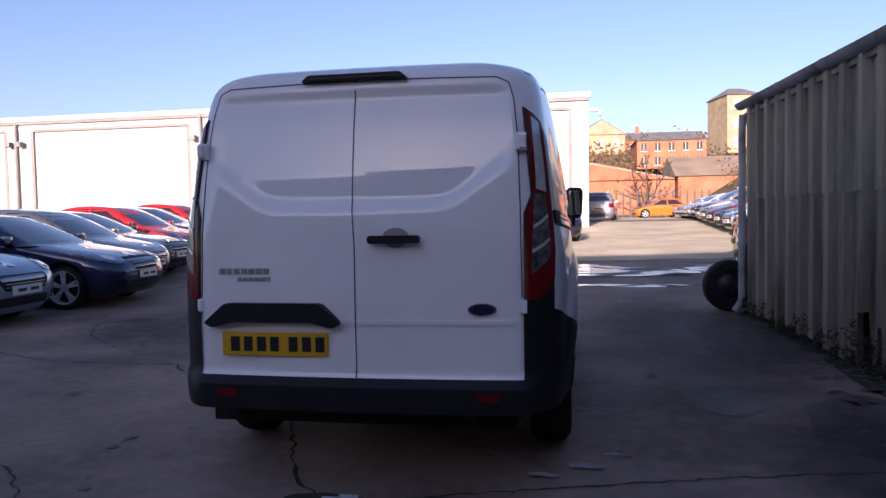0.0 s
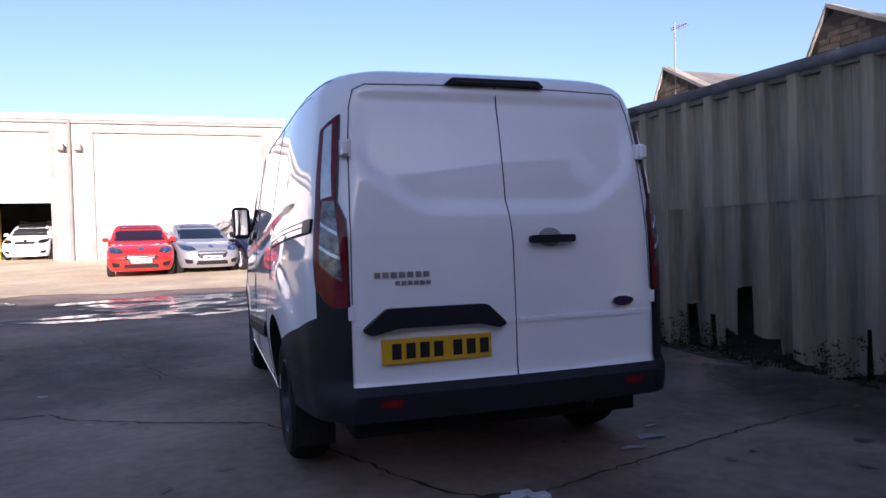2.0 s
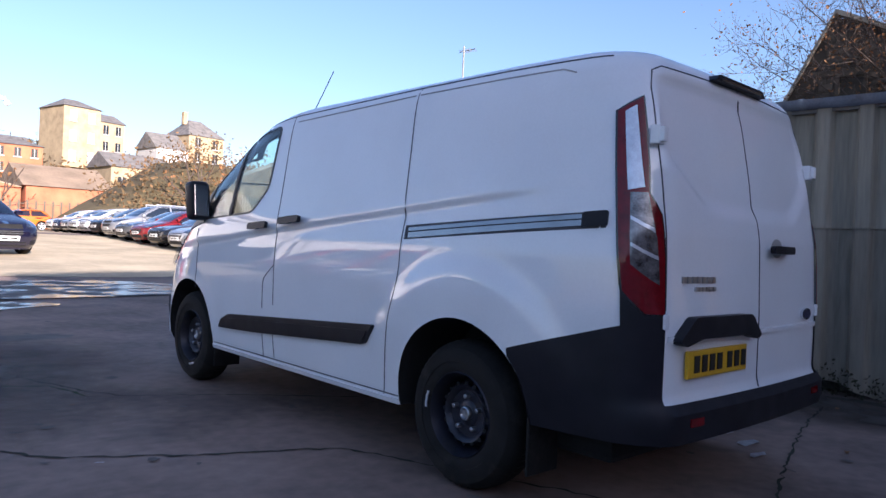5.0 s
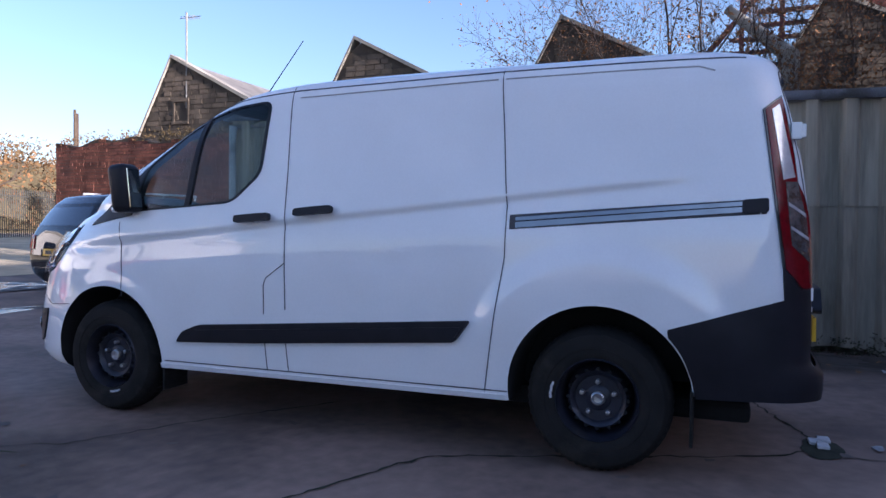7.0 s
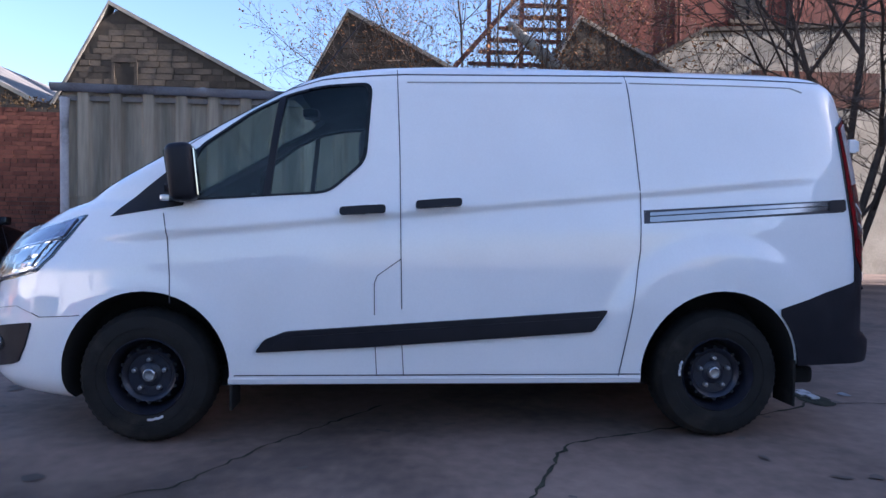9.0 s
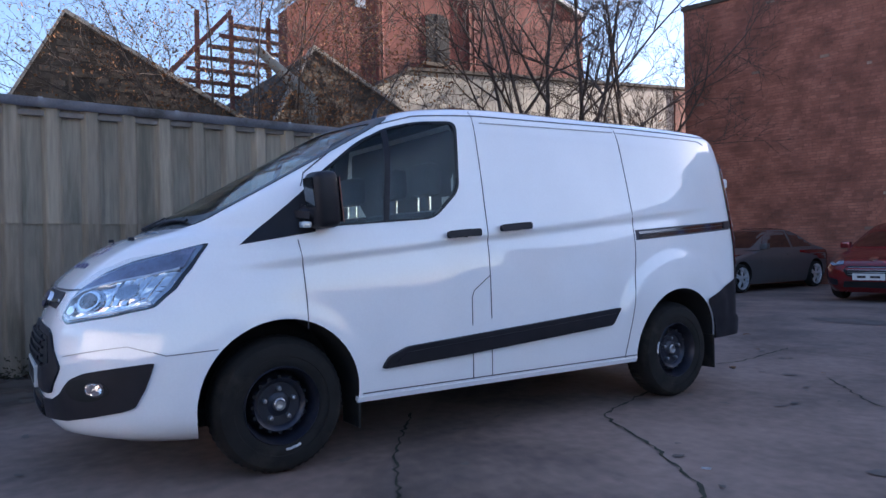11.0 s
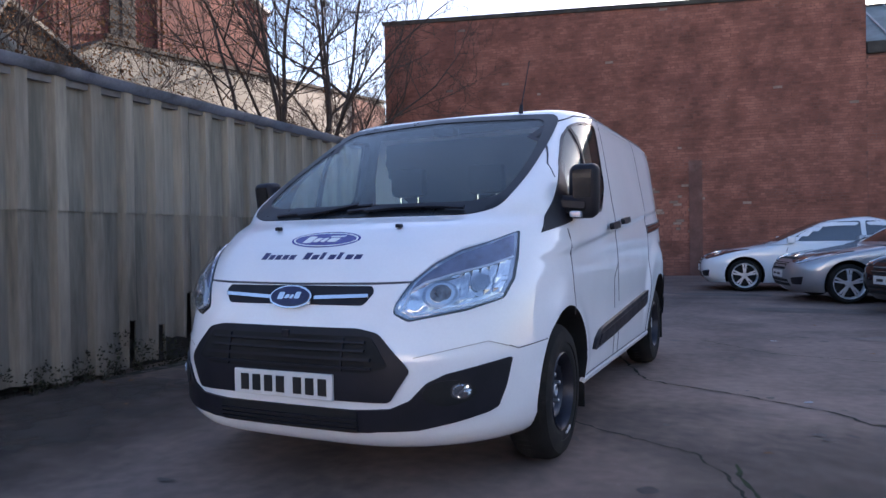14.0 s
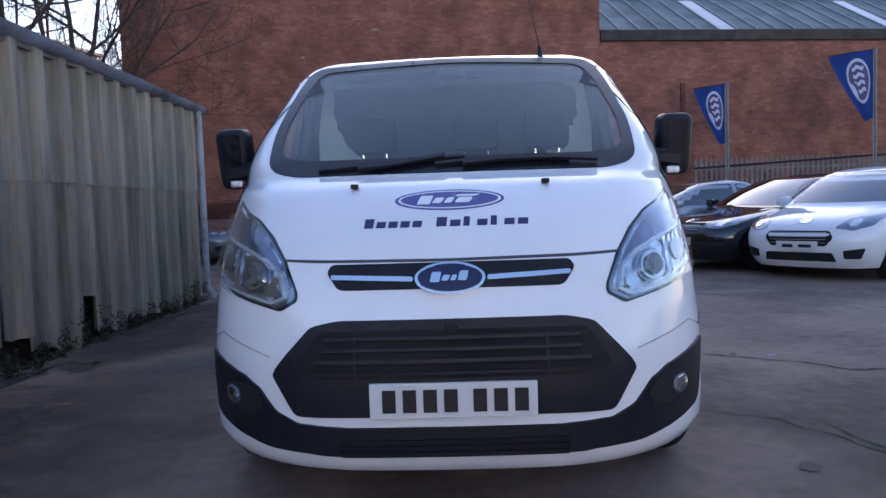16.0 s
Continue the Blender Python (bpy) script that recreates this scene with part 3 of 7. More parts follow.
def grow(poly, d):
    c = Vector((sum(p[0] for p in poly) / len(poly), sum(p[1] for p in poly) / len(poly)))
    return [tuple(Vector(p) + (Vector(p) - c).normalized() * d) for p in poly]


def build_wheel(parent, x, y, inner, mark):
    """A steel wheel with its tyre; outer face towards -x (or +x when inner is -1)."""
    s = -1.0 if inner > 0 else 1.0
    bm = bmesh.new()
    add_lathe(bm, [(0.20, 0.190), (0.02, 0.188), (0.0, 0.197), (-0.008, 0.191), (0.012, 0.182), (0.04, 0.176), (0.10, 0.168), (0.13, 0.160)], 48, "x")
    add_lathe(bm, [(0.13, 0.161), (0.11, 0.150), (0.062, 0.146), (0.040, 0.140), (0.034, 0.132), (0.044, 0.114), (0.058, 0.108), (0.060, 0.060), (0.052, 0.050), (0.052, 0.001)], 90, "x")
    for v in bm.verts:
        r = math.hypot(v.co.y, v.co.z)
        if 0.136 < r < 0.151 and v.co.x < 0.08:
            cut = 1 - 0.045 * (math.cos(18 * math.atan2(v.co.z, v.co.y)) > 0.2)
            v.co.y, v.co.z = v.co.y * cut, v.co.z * cut
    rim = part("wheel", bm, M_STEEL, parent, "black painted steel wheel with five bolts", 40)
    rim.matrix_parent_inverse = Matrix()
    rim.matrix_basis = Matrix.Translation((x, y, WHEEL_R)) @ Matrix.Diagonal((s, 1, 1, 1))
    bm = bmesh.new()
    r0 = WHEEL_R
    add_lathe(bm, [(0.20, 0.193), (0.205, 0.24), (0.20, 0.30), (0.178, 0.330), (0.15, r0 - 0.002), (0.125, r0), (0.10, r0), (0.075, r0), (0.05, r0 - 0.002), (0.018, 0.331), (-0.008, 0.305), (-0.017, 0.27), (-0.016, 0.245), (-0.011, 0.243), (-0.012, 0.222), (-0.006, 0.205), (0.002, 0.190)], 112, "x")
    for v in bm.verts:
        r = math.hypot(v.co.y, v.co.z)
        if r > 0.328:
            cut = 1 - 0.022 * (math.cos(56 * math.atan2(v.co.z, v.co.y) + 30 * v.co.x) > 0)
            v.co.y, v.co.z = v.co.y * cut, v.co.z * cut
    part("tyre", bm, M_RUBBER, rim, "muddy all-season rubber tyre", 35)
    bm = bmesh.new()
    add_lathe(bm, [(0.055, 0.034), (0.034, 0.032), (0.030, 0.026), (0.040, 0.020), (0.042, 0.001)], 20, "x")
    part("centre_cap", bm, M_SATIN, rim, "", 40)
    for k in range(5):
        a = 2 * math.pi * k / 5 + 0.3
        bm = bmesh.new()
        add_lathe(bm, [(0.06, 0.0125), (0.034, 0.0115), (0.030, 0.007), (0.030, 0.0005)], 8, "x", (0, 0.079 * math.cos(a), 0.079 * math.sin(a)))
        part("wheel_bolt", bm, M_SATIN, rim, "", 40)
    bm = bmesh.new()
    for k in range(5):
        a = mark + 0.075 * (k - 2)
        bmesh.ops.create_cube(bm, size=1, matrix=Matrix.Rotation(a, 4, "X") @ Matrix.Translation((-0.0145, 0.214 + 0.002 * (k % 2), 0)) @ Matrix.Diagonal((0.005, 0.011, 0.015, 1)))
    part("sidewall_mark", bm, M_PAPER, rim, "white raised mark on the sidewall")
    bm = bmesh.new()
    add_lathe(bm, [(0.0, 0.010), (-0.002, 0.009), (-0.002, 0.0005)], 10, "x")
    hole = mesh_of(bm, "vent_hole", M_WELL)
    for k in range(16):
        a = 2 * math.pi * k / 16
        o = part("vent_hole", hole, None, rim)
        o.matrix_basis = Matrix.Translation((0.038, 0.139 * math.cos(a), 0.139 * math.sin(a))) @ Matrix.Diagonal((1, 1, 1, 1))
    return rim


def build_van():
    van = thing("van", "white panel van with black plastic trim parked beside the corrugated shed", "van")
    shell_bm = loft(VAN_ZS, van_shape, VAN_N)
    tree = BVHTree.FromBMesh(shell_bm)
    shell = slot_mesh(shell_bm, 0)
    # cab space, window openings, wheel arches
    cab = loft([0.80, 0.95, 1.05, 1.12, 1.16, 1.20, 1.24, 1.30, 1.40, 1.50, 1.60, 1.70, 1.80, 1.86, 1.90, 1.93],
               lambda z: dict(van_shape(z), r=0.20, bowr=0.0, kx=0.05, ky=0.05, taper=(0, 0, 1), f=min(van_shape(z)["f"], 1.93 if z > 1.225 else 1.62), cy=min(van_shape(z)["cy"], 0.6 * (van_shape(z)["f"] - 0.30))), shrink=0.055)
    cuts = [slot_mesh(cab, 2), slot_mesh(prism(WIN_SIDE, -1.2, 1.2, "yz"), 2), slot_mesh(prism(grow(SCREEN, -0.02), 0.4, 2.3, "xz"), 2)]
    for hub, rad in ((HUB_F, 0.412), (HUB_R, 0.425)):
        for s in (-1, 1):
            bm = bmesh.new()
            add_lathe(bm, [(s * 1.2, 0.001), (s * 1.2, rad), (s * 0.62, rad), (s * 0.62, 0.001)], 48, "x", (0, hub, 0.365))
            bmesh.ops.remove_doubles(bm, verts=bm.verts, dist=0.004)
            cuts.append(slot_mesh(bm, 1))
    cuts.append(slot_mesh(box((-1.2, -3, 0.1), (1.2, -1.70, 0.398)), 1))
    cuts.append(slot_mesh(box((-1.2, -1.2, 0.1), (1.2, 1.2, 0.306)), 1))
    body_me = carve(shell, cuts)
    body_me.polygons.foreach_set("use_smooth", [True] * len(body_me.polygons))
    body_me.set_sharp_from_angle(angle=radians(32))
    part("body", body_me, None, van, "white gloss-painted steel body")

    def lay(name, poly, side, material, out=0.004, thick=0.012, label="", both=False, step=0.05, parent=None, facet=0.0, inner=None):
        bm = drape(tree, poly, side, out, thick, step, inner)
        if facet:
            rnd = random.Random(len(bm.verts))
            bm.normal_update()
            for v in bm.verts:
                v.co += v.normal * rnd.uniform(-facet, facet)
        ob = part(name, bm, material, parent or van, label, None if facet else 40)
        if both:
            other = {"left": "right", "right": "left"}.get(side, side)
            q = mirrored(poly) if side in ("front", "rear") else poly
            part(name, drape(tree, q, other, out, thick, step), material, parent or van, label, 40)
        return ob

    # glass and its black surrounds
    ob = lay("windscreen", SCREEN, "front", M_GLASS, 0.001, 0.006, "tinted laminated windscreen")
    ob.visible_shadow = False
    lay("screen_band", SCREEN, "front", M_BAND, 0.004, 0.004, "black printed band round the windscreen", inner=[screen_inset(p) for p in SCREEN])
    for side in ("left", "right"):
        ob = lay("door_window", WIN_SIDE, side, M_GLASS, 0.001, 0.006, "tinted door window")
        ob.visible_shadow = False
        lay("window_divider", [(0.90, 1.26), (0.865, 1.26), (0.80, 1.785), (0.835, 1.77)], side, M_PLASTIC, 0.006, 0.02)
        lay("window_seal", WIN_SIDE, side, M_BAND, 0.004, 0.01, "black window seal", inner=[tuple(Vector(p) * 0.955 + Vector((0.8, 1.5)) * 0.045) for p in WIN_SIDE])
        lay("mirror_triangle", [(1.66, 1.145), (1.29, 1.205), (1.235, 1.50), (1.30, 1.44)], side, M_PLASTIC, 0.006, 0.02)
    # side trims, handles, sliding rail, panel gaps
    MOULD = rounded([(0.935, 0.472), (0.89, 0.535), (0.78, 0.578), (-0.87, 0.688), (-0.79, 0.578), (0.40, 0.497)], 0.02)
    lay("side_moulding", MOULD, "left", M_PLASTIC, 0.022, 0.03, "black plastic rubbing strip", True)
    lay("moulding_face", rounded([(0.86, 0.49), (0.80, 0.55), (-0.83, 0.655), (-0.785, 0.592), (0.38, 0.515)], 0.02), "left", M_PLASTIC, 0.028, 0.01, "", True)
    lay("rail_groove", [(-1.055, 1.137), (-1.055, 1.207), (-2.19, 1.279), (-2.19, 1.212)], "left", M_GAP, 0.001, 0.01, "", True)
    lay("sliding_rail", [(-1.085, 1.178), (-1.085, 1.195), (-2.09, 1.265), (-2.09, 1.247)], "left", M_RAIL, 0.006, 0.012, "bright sliding door rail", True)
    lay("sliding_rail", [(-1.085, 1.145), (-1.085, 1.172), (-2.09, 1.242), (-2.09, 1.219)], "left", M_RAIL, 0.004, 0.012, "bright sliding door rail", True)
    lay("rail_end_cap", rounded([(-2.09, 1.214), (-2.09, 1.273), (-2.195, 1.281), (-2.195, 1.218)], 0.012), "left", M_PLASTIC, 0.012, 0.02, "", True)
    for side in ("left", "right"):
        for y0, y1, z0, z1 in ((0.285, 0.515, 1.195, 1.18), (-0.10, 0.135, 1.234, 1.216)):
            ym, zm = (y0 + y1) / 2, (z0 + z1) / 2
            cup = lay("handle_cup", oval(ym + 0.02, zm + 0.004, 0.062, 0.042, 18), side, M_WHITE, 0.0015, 0.004)
            hd = lay("door_handle", rounded([(y0, z0 - 0.02), (y0, z0 + 0.018), (ym, zm + 0.020), (y1, z1 + 0.018), (y1, z1 - 0.02), (ym, zm - 0.018)], 0.018), side, M_PLASTIC, 0.046, 0.024, "black pull handle")
        gap = 0.0045
        lay("panel_gap", ribbon([(1.385, 1.165), (1.365, 1.05), (1.35, 0.85), (1.348, 0.72)], gap), side, M_GAP, 0.0026, 0.004)
        lay("panel_gap", ribbon([(0.232, 1.93), (0.216, 1.5), (0.206, 0.96), (0.20, 0.69)], gap), side, M_GAP, 0.0026, 0.004)
        lay("panel_gap", ribbon([(0.206, 0.945), (0.325, 0.86), (0.34, 0.82), (0.338, 0.66)], gap), side, M_GAP, 0.0026, 0.004)
        lay("panel_gap", ribbon([(0.336, 0.54), (0.325, 0.345)], gap), side, M_GAP, 0.0026, 0.004)
        lay("panel_gap", ribbon([(0.20, 0.54), (0.188, 0.345)], gap), side, M_GAP, 0.0026, 0.004)
        lay("panel_gap", ribbon([(-0.98, 1.935), (-1.012, 1.6), (-1.04, 1.25), (-1.035, 1.0), (-0.985, 0.66), (-0.935, 0.34)], gap), side, M_GAP, 0.0026, 0.004)
        lay("panel_gap", ribbon([(1.04, 0.350), (-1.05, 0.350)], 0.006), side, M_GAP, 0.0026, 0.004)
        lay("roof_gutter", ribbon([(0.62, 1.873), (0.2, 1.903), (-0.98, 1.928), (-2.1, 1.925)], 0.006), side, M_GAP, 0.0026, 0.004)
        lay("panel_gap", ribbon([(1.335, 1.44), (1.30, 1.515), (1.05, 1.70), (0.84, 1.81), (0.62, 1.873)], 0.005), side, M_GAP, 0.0026, 0.004)
        # grey ribbons paint the shade of the pressed creases below the roof
        lay("pressed_line", ribbon([(0.18, 1.86), (-0.96, 1.885)], 0.006), side, M_TRIM, 0.0026, 0.004)
        lay("pressed_line", ribbon([(-1.0, 1.885), (-1.9, 1.885), (-1.97, 1.862)], 0.006), side, M_TRIM, 0.0026, 0.004)
        lay("sill", [(1.07, 0.308), (1.07, 0.334), (-1.05, 0.334), (-1.05, 0.308)], side, M_WHITE, 0.008, 0.03, "white painted sill")
        lay("panel_gap", ribbon([(2.06, 0.655), (2.01, 0.637), (1.90, 0.645), (1.79, 0.653)], 0.004), side, M_GAP, 0.003, 0.004)
    # rear corner cladding and bumper cut from the body's own form
    for planes in ([((0, -1.79, 0), (0, 1, 0)), ((0, -1.80, 0.70), (0, 0.30, 1)), ((-0.756, 0, 0), (1, 0, 0))],
                   [((0, -1.79, 0), (0, 1, 0)), ((0, -1.80, 0.70), (0, 0.30, 1)), ((0.756, 0, 0), (-1, 0, 0))],
                   [((0, -1.75, 0), (0, 1, 0)), ((0, 0, 0.535), (0, 0, 1))]):
        bm = loft(VAN_ZS, van_shape, VAN_N)
        for co, no in planes:
            bmesh.ops.bisect_plane(bm, geom=bm.verts[:] + bm.edges[:] + bm.faces[:], plane_co=co, plane_no=no, clear_outer=True)
        bmesh.ops.bisect_plane(bm, geom=bm.verts[:] + bm.edges[:] + bm.faces[:], plane_co=(0, 0, 0.392), plane_no=(0, 0, -1), clear_outer=True)
        big = len(planes) == 2
        bm.normal_update()
        for v in bm.verts:
            v.co += v.normal * (0.014 if big else 0.008)
        for v in bm.verts:
            r = math.hypot(v.co.y - HUB_R, v.co.z - 0.365)
            if r < 0.432 and abs(v.co.x) > 0.5:
                v.co.y, v.co.z = HUB_R + (v.co.y - HUB_R) * 0.432 / r, 0.365 + (v.co.z - 0.365) * 0.432 / r
        part("rear_bumper" if big else "corner_cladding", bm, M_PLASTIC, van, "dark grey plastic, faintly scuffed", 35)
    # upright tail lamps round the rear corners, cut from the same form
    def corner_piece(name, material, s, planes, out, parent=None, label=""):
        bm = loft(VAN_ZS, van_shape, VAN_N)
        for co, no in planes:
            bmesh.ops.bisect_plane(bm, geom=bm.verts[:] + bm.edges[:] + bm.faces[:], plane_co=(co[0] * s, co[1], co[2]), plane_no=(no[0] * s, no[1], no[2]), clear_outer=True)
        bm.normal_update()
        for v in bm.verts:
            v.co += v.normal * out
        back = bmesh.ops.extrude_face_region(bm, geom=bm.faces[:])
        for v in [q for q in back["geom"] if isinstance(q, bmesh.types.BMVert)]:
            v.co -= v.normal * 0.014
        return part(name, bm, material, parent or van, label, 40)
    for s in (-1, 1):
        corner_piece("lamp_base", M_PLASTIC, s, [((0, -2.262, 0.9), (0, 1, -0.05)), ((0.764, -2.4, 1.3), (-1, 0, 0)), ((0, 0, 0.80), (0, 0, -1)), ((0, 0, 0.99), (0, 0, 1))], 0.0085, None, "black plastic below the tail lamp")
        EDGE, TOP = ((0, -2.224, 1.30), (0, 1, -0.126)), ((0, -2.247, 1.738), (0, 0.89, 1))
        UPPER, LOWER, SLANT = ((0.779, -2.4, 1.53), (-1, 0, -0.094)), ((0.765, -2.4, 1.1), (-1, 0, 0)), ((0.763, -2.4, 1.261), (-1, 0, 0.371))
        FOOT, BASE, CUT = ((0, -2.264, 0.976), (0, 1, -0.8)), ((0, 0, 0.888), (0, 0, -1)), ((0, 0, 1.35), (0, 0, 1))
        CUT_UP = ((0, 0, 1.35), (0, 0, -1))

        def wider(p, d):
            return (tuple(Vector(p[0]) + Vector(p[1]).normalized() * d), p[1])
        corner_piece("lamp_rim", M_GLOSSBLACK, s, [wider(EDGE, 0.008), wider(LOWER, 0.006), wider(SLANT, 0.006), CUT, wider(FOOT, 0.006), wider(BASE, 0.006)], 0.010)
        corner_piece("lamp_rim", M_GLOSSBLACK, s, [wider(EDGE, 0.008), wider(TOP, 0.008), wider(UPPER, 0.006), CUT_UP], 0.010)
        lamp = corner_piece("tail_lamp", M_REDLENS, s, [EDGE, LOWER, SLANT, CUT, FOOT, BASE], 0.013, None, "tall red and clear tail lamp")
        corner_piece("upper_lens", M_REDLENS, s, [EDGE, TOP, UPPER, CUT_UP], 0.013, lamp, "red upper lens")
        corner_piece("clear_lens", M_CLEARLENS, s, [((0, -2.246, 1.377), (0, 1, -0.155)), ((0, -2.30, 1.351), (0, -1, 0.2)), ((0, -2.229, 1.70), (0, 0.89, 1)), ((0, -2.27, 1.366), (0, -0.3, -1)), ((0.3, 0, 0), (-1, 0, 0))], 0.016, lamp, "clear upper lens")
        corner_piece("smoked_lens", M_SMOKE, s, [((0, -2.256, 1.365), (0, 1, -0.10)), ((0.796, -2.4, 1.3), (-1, 0, 0.04)), ((0, -2.278, 1.081), (0, 1, -1)), ((0, 0, 1.352), (0, 0, 1))], 0.016, lamp, "smoked inner lens")
        for z in (1.165, 1.26):
            corner_piece("lamp_blade", M_CLEARLENS, s, [((0, -2.258, 1.365), (0, 1, -0.10)), ((0.798, -2.4, 1.3), (-1, 0, 0.04)), ((0, -2.25, z), (0, 0.7, -1)), ((0, -2.25, z + 0.014), (0, -0.7, 1))], 0.019, lamp)
    # rear doors: gaps, hinges, recessed panels, lamp, handle, badge, plate
    lay("panel_gap", ribbon([(-0.012, 1.90), (-0.012, 1.35), (0.004, 1.15), (0.006, 0.54)], 0.005), "rear", M_GAP, 0.0026, 0.004)
    for s in (-1, 1):
        lay("panel_gap", ribbon([(s * 0.02, 1.895), (s * 0.64, 1.885), (s * 0.695, 1.86), (s * 0.718, 1.78), (s * 0.736, 1.60), (s * 0.746, 1.30), (s * 0.752, 0.9)], 0.0045), "rear", M_GAP, 0.0026, 0.004)
        lay("door_crease", ribbon([(s * 0.02, 0.79), (s * 0.74, 0.79)], 0.022), "rear", M_WHITE, 0.007, 0.012)
        for z in (1.585, 0.86):
            part("hinge", box((s * 0.752 - 0.024, -2.335, z - 0.038), (s * 0.752 + 0.024, -2.29 if z > 1 else -2.33, z + 0.038), 0.006), M_WHITE, van, "white painted door hinge")
            part("hinge", box((s * 0.758 - 0.014, -2.352 if z > 1 else -2.392, z - 0.03), (s * 0.758 + 0.016, -2.29, z + 0.03), 0.006), M_WHITE, van, "white painted hinge knuckle")
        lay("reflector", rounded([(s * 0.555, 0.452), (s * 0.555, 0.485), (s * 0.65, 0.485), (s * 0.65, 0.452)], 0.008), "rear", M_REDLENS, 0.018, 0.012, "red bumper reflector")
    part("brake_lamp", prism(rounded([(-0.27, 1.893), (-0.235, 1.924), (0.205, 1.924), (0.24, 1.893)], 0.012), -2.296, -2.22, "xz"), M_PLASTIC, van, "black high brake lamp housing")
    part("brake_lens", box((-0.22, -2.302, 1.896), (0.19, -2.293, 1.908), 0.003), M_GLOSSBLACK, van, "dark red high brake lens")
    lay("plate_shelf", rounded([(-0.72, 0.785), (-0.61, 0.876), (-0.15, 0.876), (-0.055, 0.785), (-0.09, 0.765), (-0.19, 0.79), (-0.56, 0.79), (-0.68, 0.762)], 0.02), "rear", M_PLASTIC, 0.045, 0.05, "black plastic plate lamp housing")
    lay("door_pull", rounded([(0.075, 1.142), (0.075, 1.178), (0.31, 1.178), (0.31, 1.142)], 0.016), "rear", M_PLASTIC, 0.045, 0.025, "black pull handle")
    lay("handle_cup", oval(0.195, 1.168, 0.062, 0.045, 18), "rear", M_TRIM, 0.002, 0.004)
    lay("badge_rim", oval(0.578, 0.848, 0.064, 0.028), "rear", M_CHROME, 0.012, 0.012, "chrome rimmed oval badge")
    lay("badge", oval(0.578, 0.848, 0.056, 0.023), "rear", M_BADGE, 0.014, 0.006, "dark blue oval badge")
    for k in range(7):
        lay("badge_bar", [(-0.655 + k * 0.037, 1.008), (-0.655 + k * 0.037, 1.034), (-0.628 + k * 0.037, 1.034), (-0.628 + k * 0.037, 1.008)], "rear", M_SATIN, 0.006, 0.006)
    for k in range(6):
        lay("badge_bar", [(-0.562 + k * 0.028, 0.975), (-0.562 + k * 0.028, 0.993), (-0.541 + k * 0.028, 0.993), (-0.541 + k * 0.028, 0.975)], "rear", M_SATIN, 0.006, 0.006)
    plate = part("number_plate", box((-0.636, -2.422, 0.632), (-0.124, -2.405, 0.742), 0.004), M_YELLOWPLATE, van, "yellow rear number plate with black bars")
    for k in range(7):
        x = -0.592 + 0.064 * k + (0.026 if k > 3 else 0)
        part("plate_bar", box((x, -2.426, 0.654), (x + 0.042, -2.421, 0.722)), M_PLATEINK, plate)
    # nose: bonnet edge, upper and lower grille, lamps, trims, plate
    lay("panel_gap", ribbon([(-0.55, 0.941), (-0.40, 0.936), (0.0, 0.932), (0.40, 0.936), (0.55, 0.941)], 0.008), "front", M_GAP, 0.0026, 0.004)
    for s in (-1, 1):
        lay("panel_gap", ribbon([(s * 0.55, 0.941), (s * 0.614, 1.013), (s * 0.683, 1.068), (s * 0.750, 1.097)], 0.006), "front", M_GAP, 0.0026, 0.004)
        lay("panel_gap", ribbon([(s * 0.59, 0.635), (s * 0.66, 0.651), (s * 0.771, 0.674), (s * 0.825, 0.684), (s * 0.858, 0.668), (s * 0.88, 0.655)], 0.003), "front", M_TRIM, 0.003, 0.004, step=0.02)
    upper = lay("upper_grille", rounded([(-0.40, 0.90), (-0.385, 0.925), (0.385, 0.925), (0.40, 0.90), (0.36, 0.845), (-0.36, 0.845)], 0.02), "front", M_PLASTIC, 0.003, 0.01, "black grille slot")
    for s in (-1, 1):
        lay("chrome_bar", rounded([(s * 0.118, 0.864), (s * 0.118, 0.879), (s * 0.382, 0.889), (s * 0.380, 0.875)], 0.005), "front", M_CHROME, 0.016, 0.014, "chrome grille bar", parent=upper)
    lay("badge_rim", oval(0, 0.870, 0.112, 0.046), "front", M_CHROME, 0.026, 0.02, "chrome rimmed oval badge")
    lay("badge", oval(0, 0.870, 0.102, 0.039), "front", M_BADGE, 0.029, 0.006, "dark blue oval badge")
    for x0, x1, z0, z1 in ((0.064, 0.034, 0.856, 0.886), (0.028, 0.006, 0.860, 0.877), (0.0, -0.016, 0.860, 0.877), (-0.024, -0.052, 0.860, 0.888)):
        lay("badge_bar", rounded([(x0, z0), (x1, z0), (x1 - 0.008, z1), (x0 - 0.008, z1)], 0.005), "front", M_CHROME, 0.031, 0.004)
    GR = rounded([(-0.445, 0.735), (-0.36, 0.752), (0.36, 0.752), (0.445, 0.735), (0.565, 0.605), (0.578, 0.58), (0.50, 0.455), (-0.50, 0.455), (-0.578, 0.58), (-0.565, 0.605)], 0.02)
    lay("grille_surround", GR, "front", M_PLASTIC, 0.012, 0.02, "black plastic lower grille")
    mesh = lay("grille_mesh", rounded([(-0.42, 0.72), (0.42, 0.72), (0.50, 0.60), (0.40, 0.575), (-0.40, 0.575), (-0.50, 0.60)], 0.02), "front", M_WELL, 0.014, 0.006, "dark grille opening")
    for k, z in enumerate((0.588, 0.622, 0.656, 0.690)):
        h = 0.40 + (0.03 if z < 0.65 else 0.0)
        lay("grille_slat", [(-h, z), (-h, z + 0.010), (h, z + 0.010), (h, z)], "front", M_PLASTIC, 0.026, 0.014, parent=mesh)
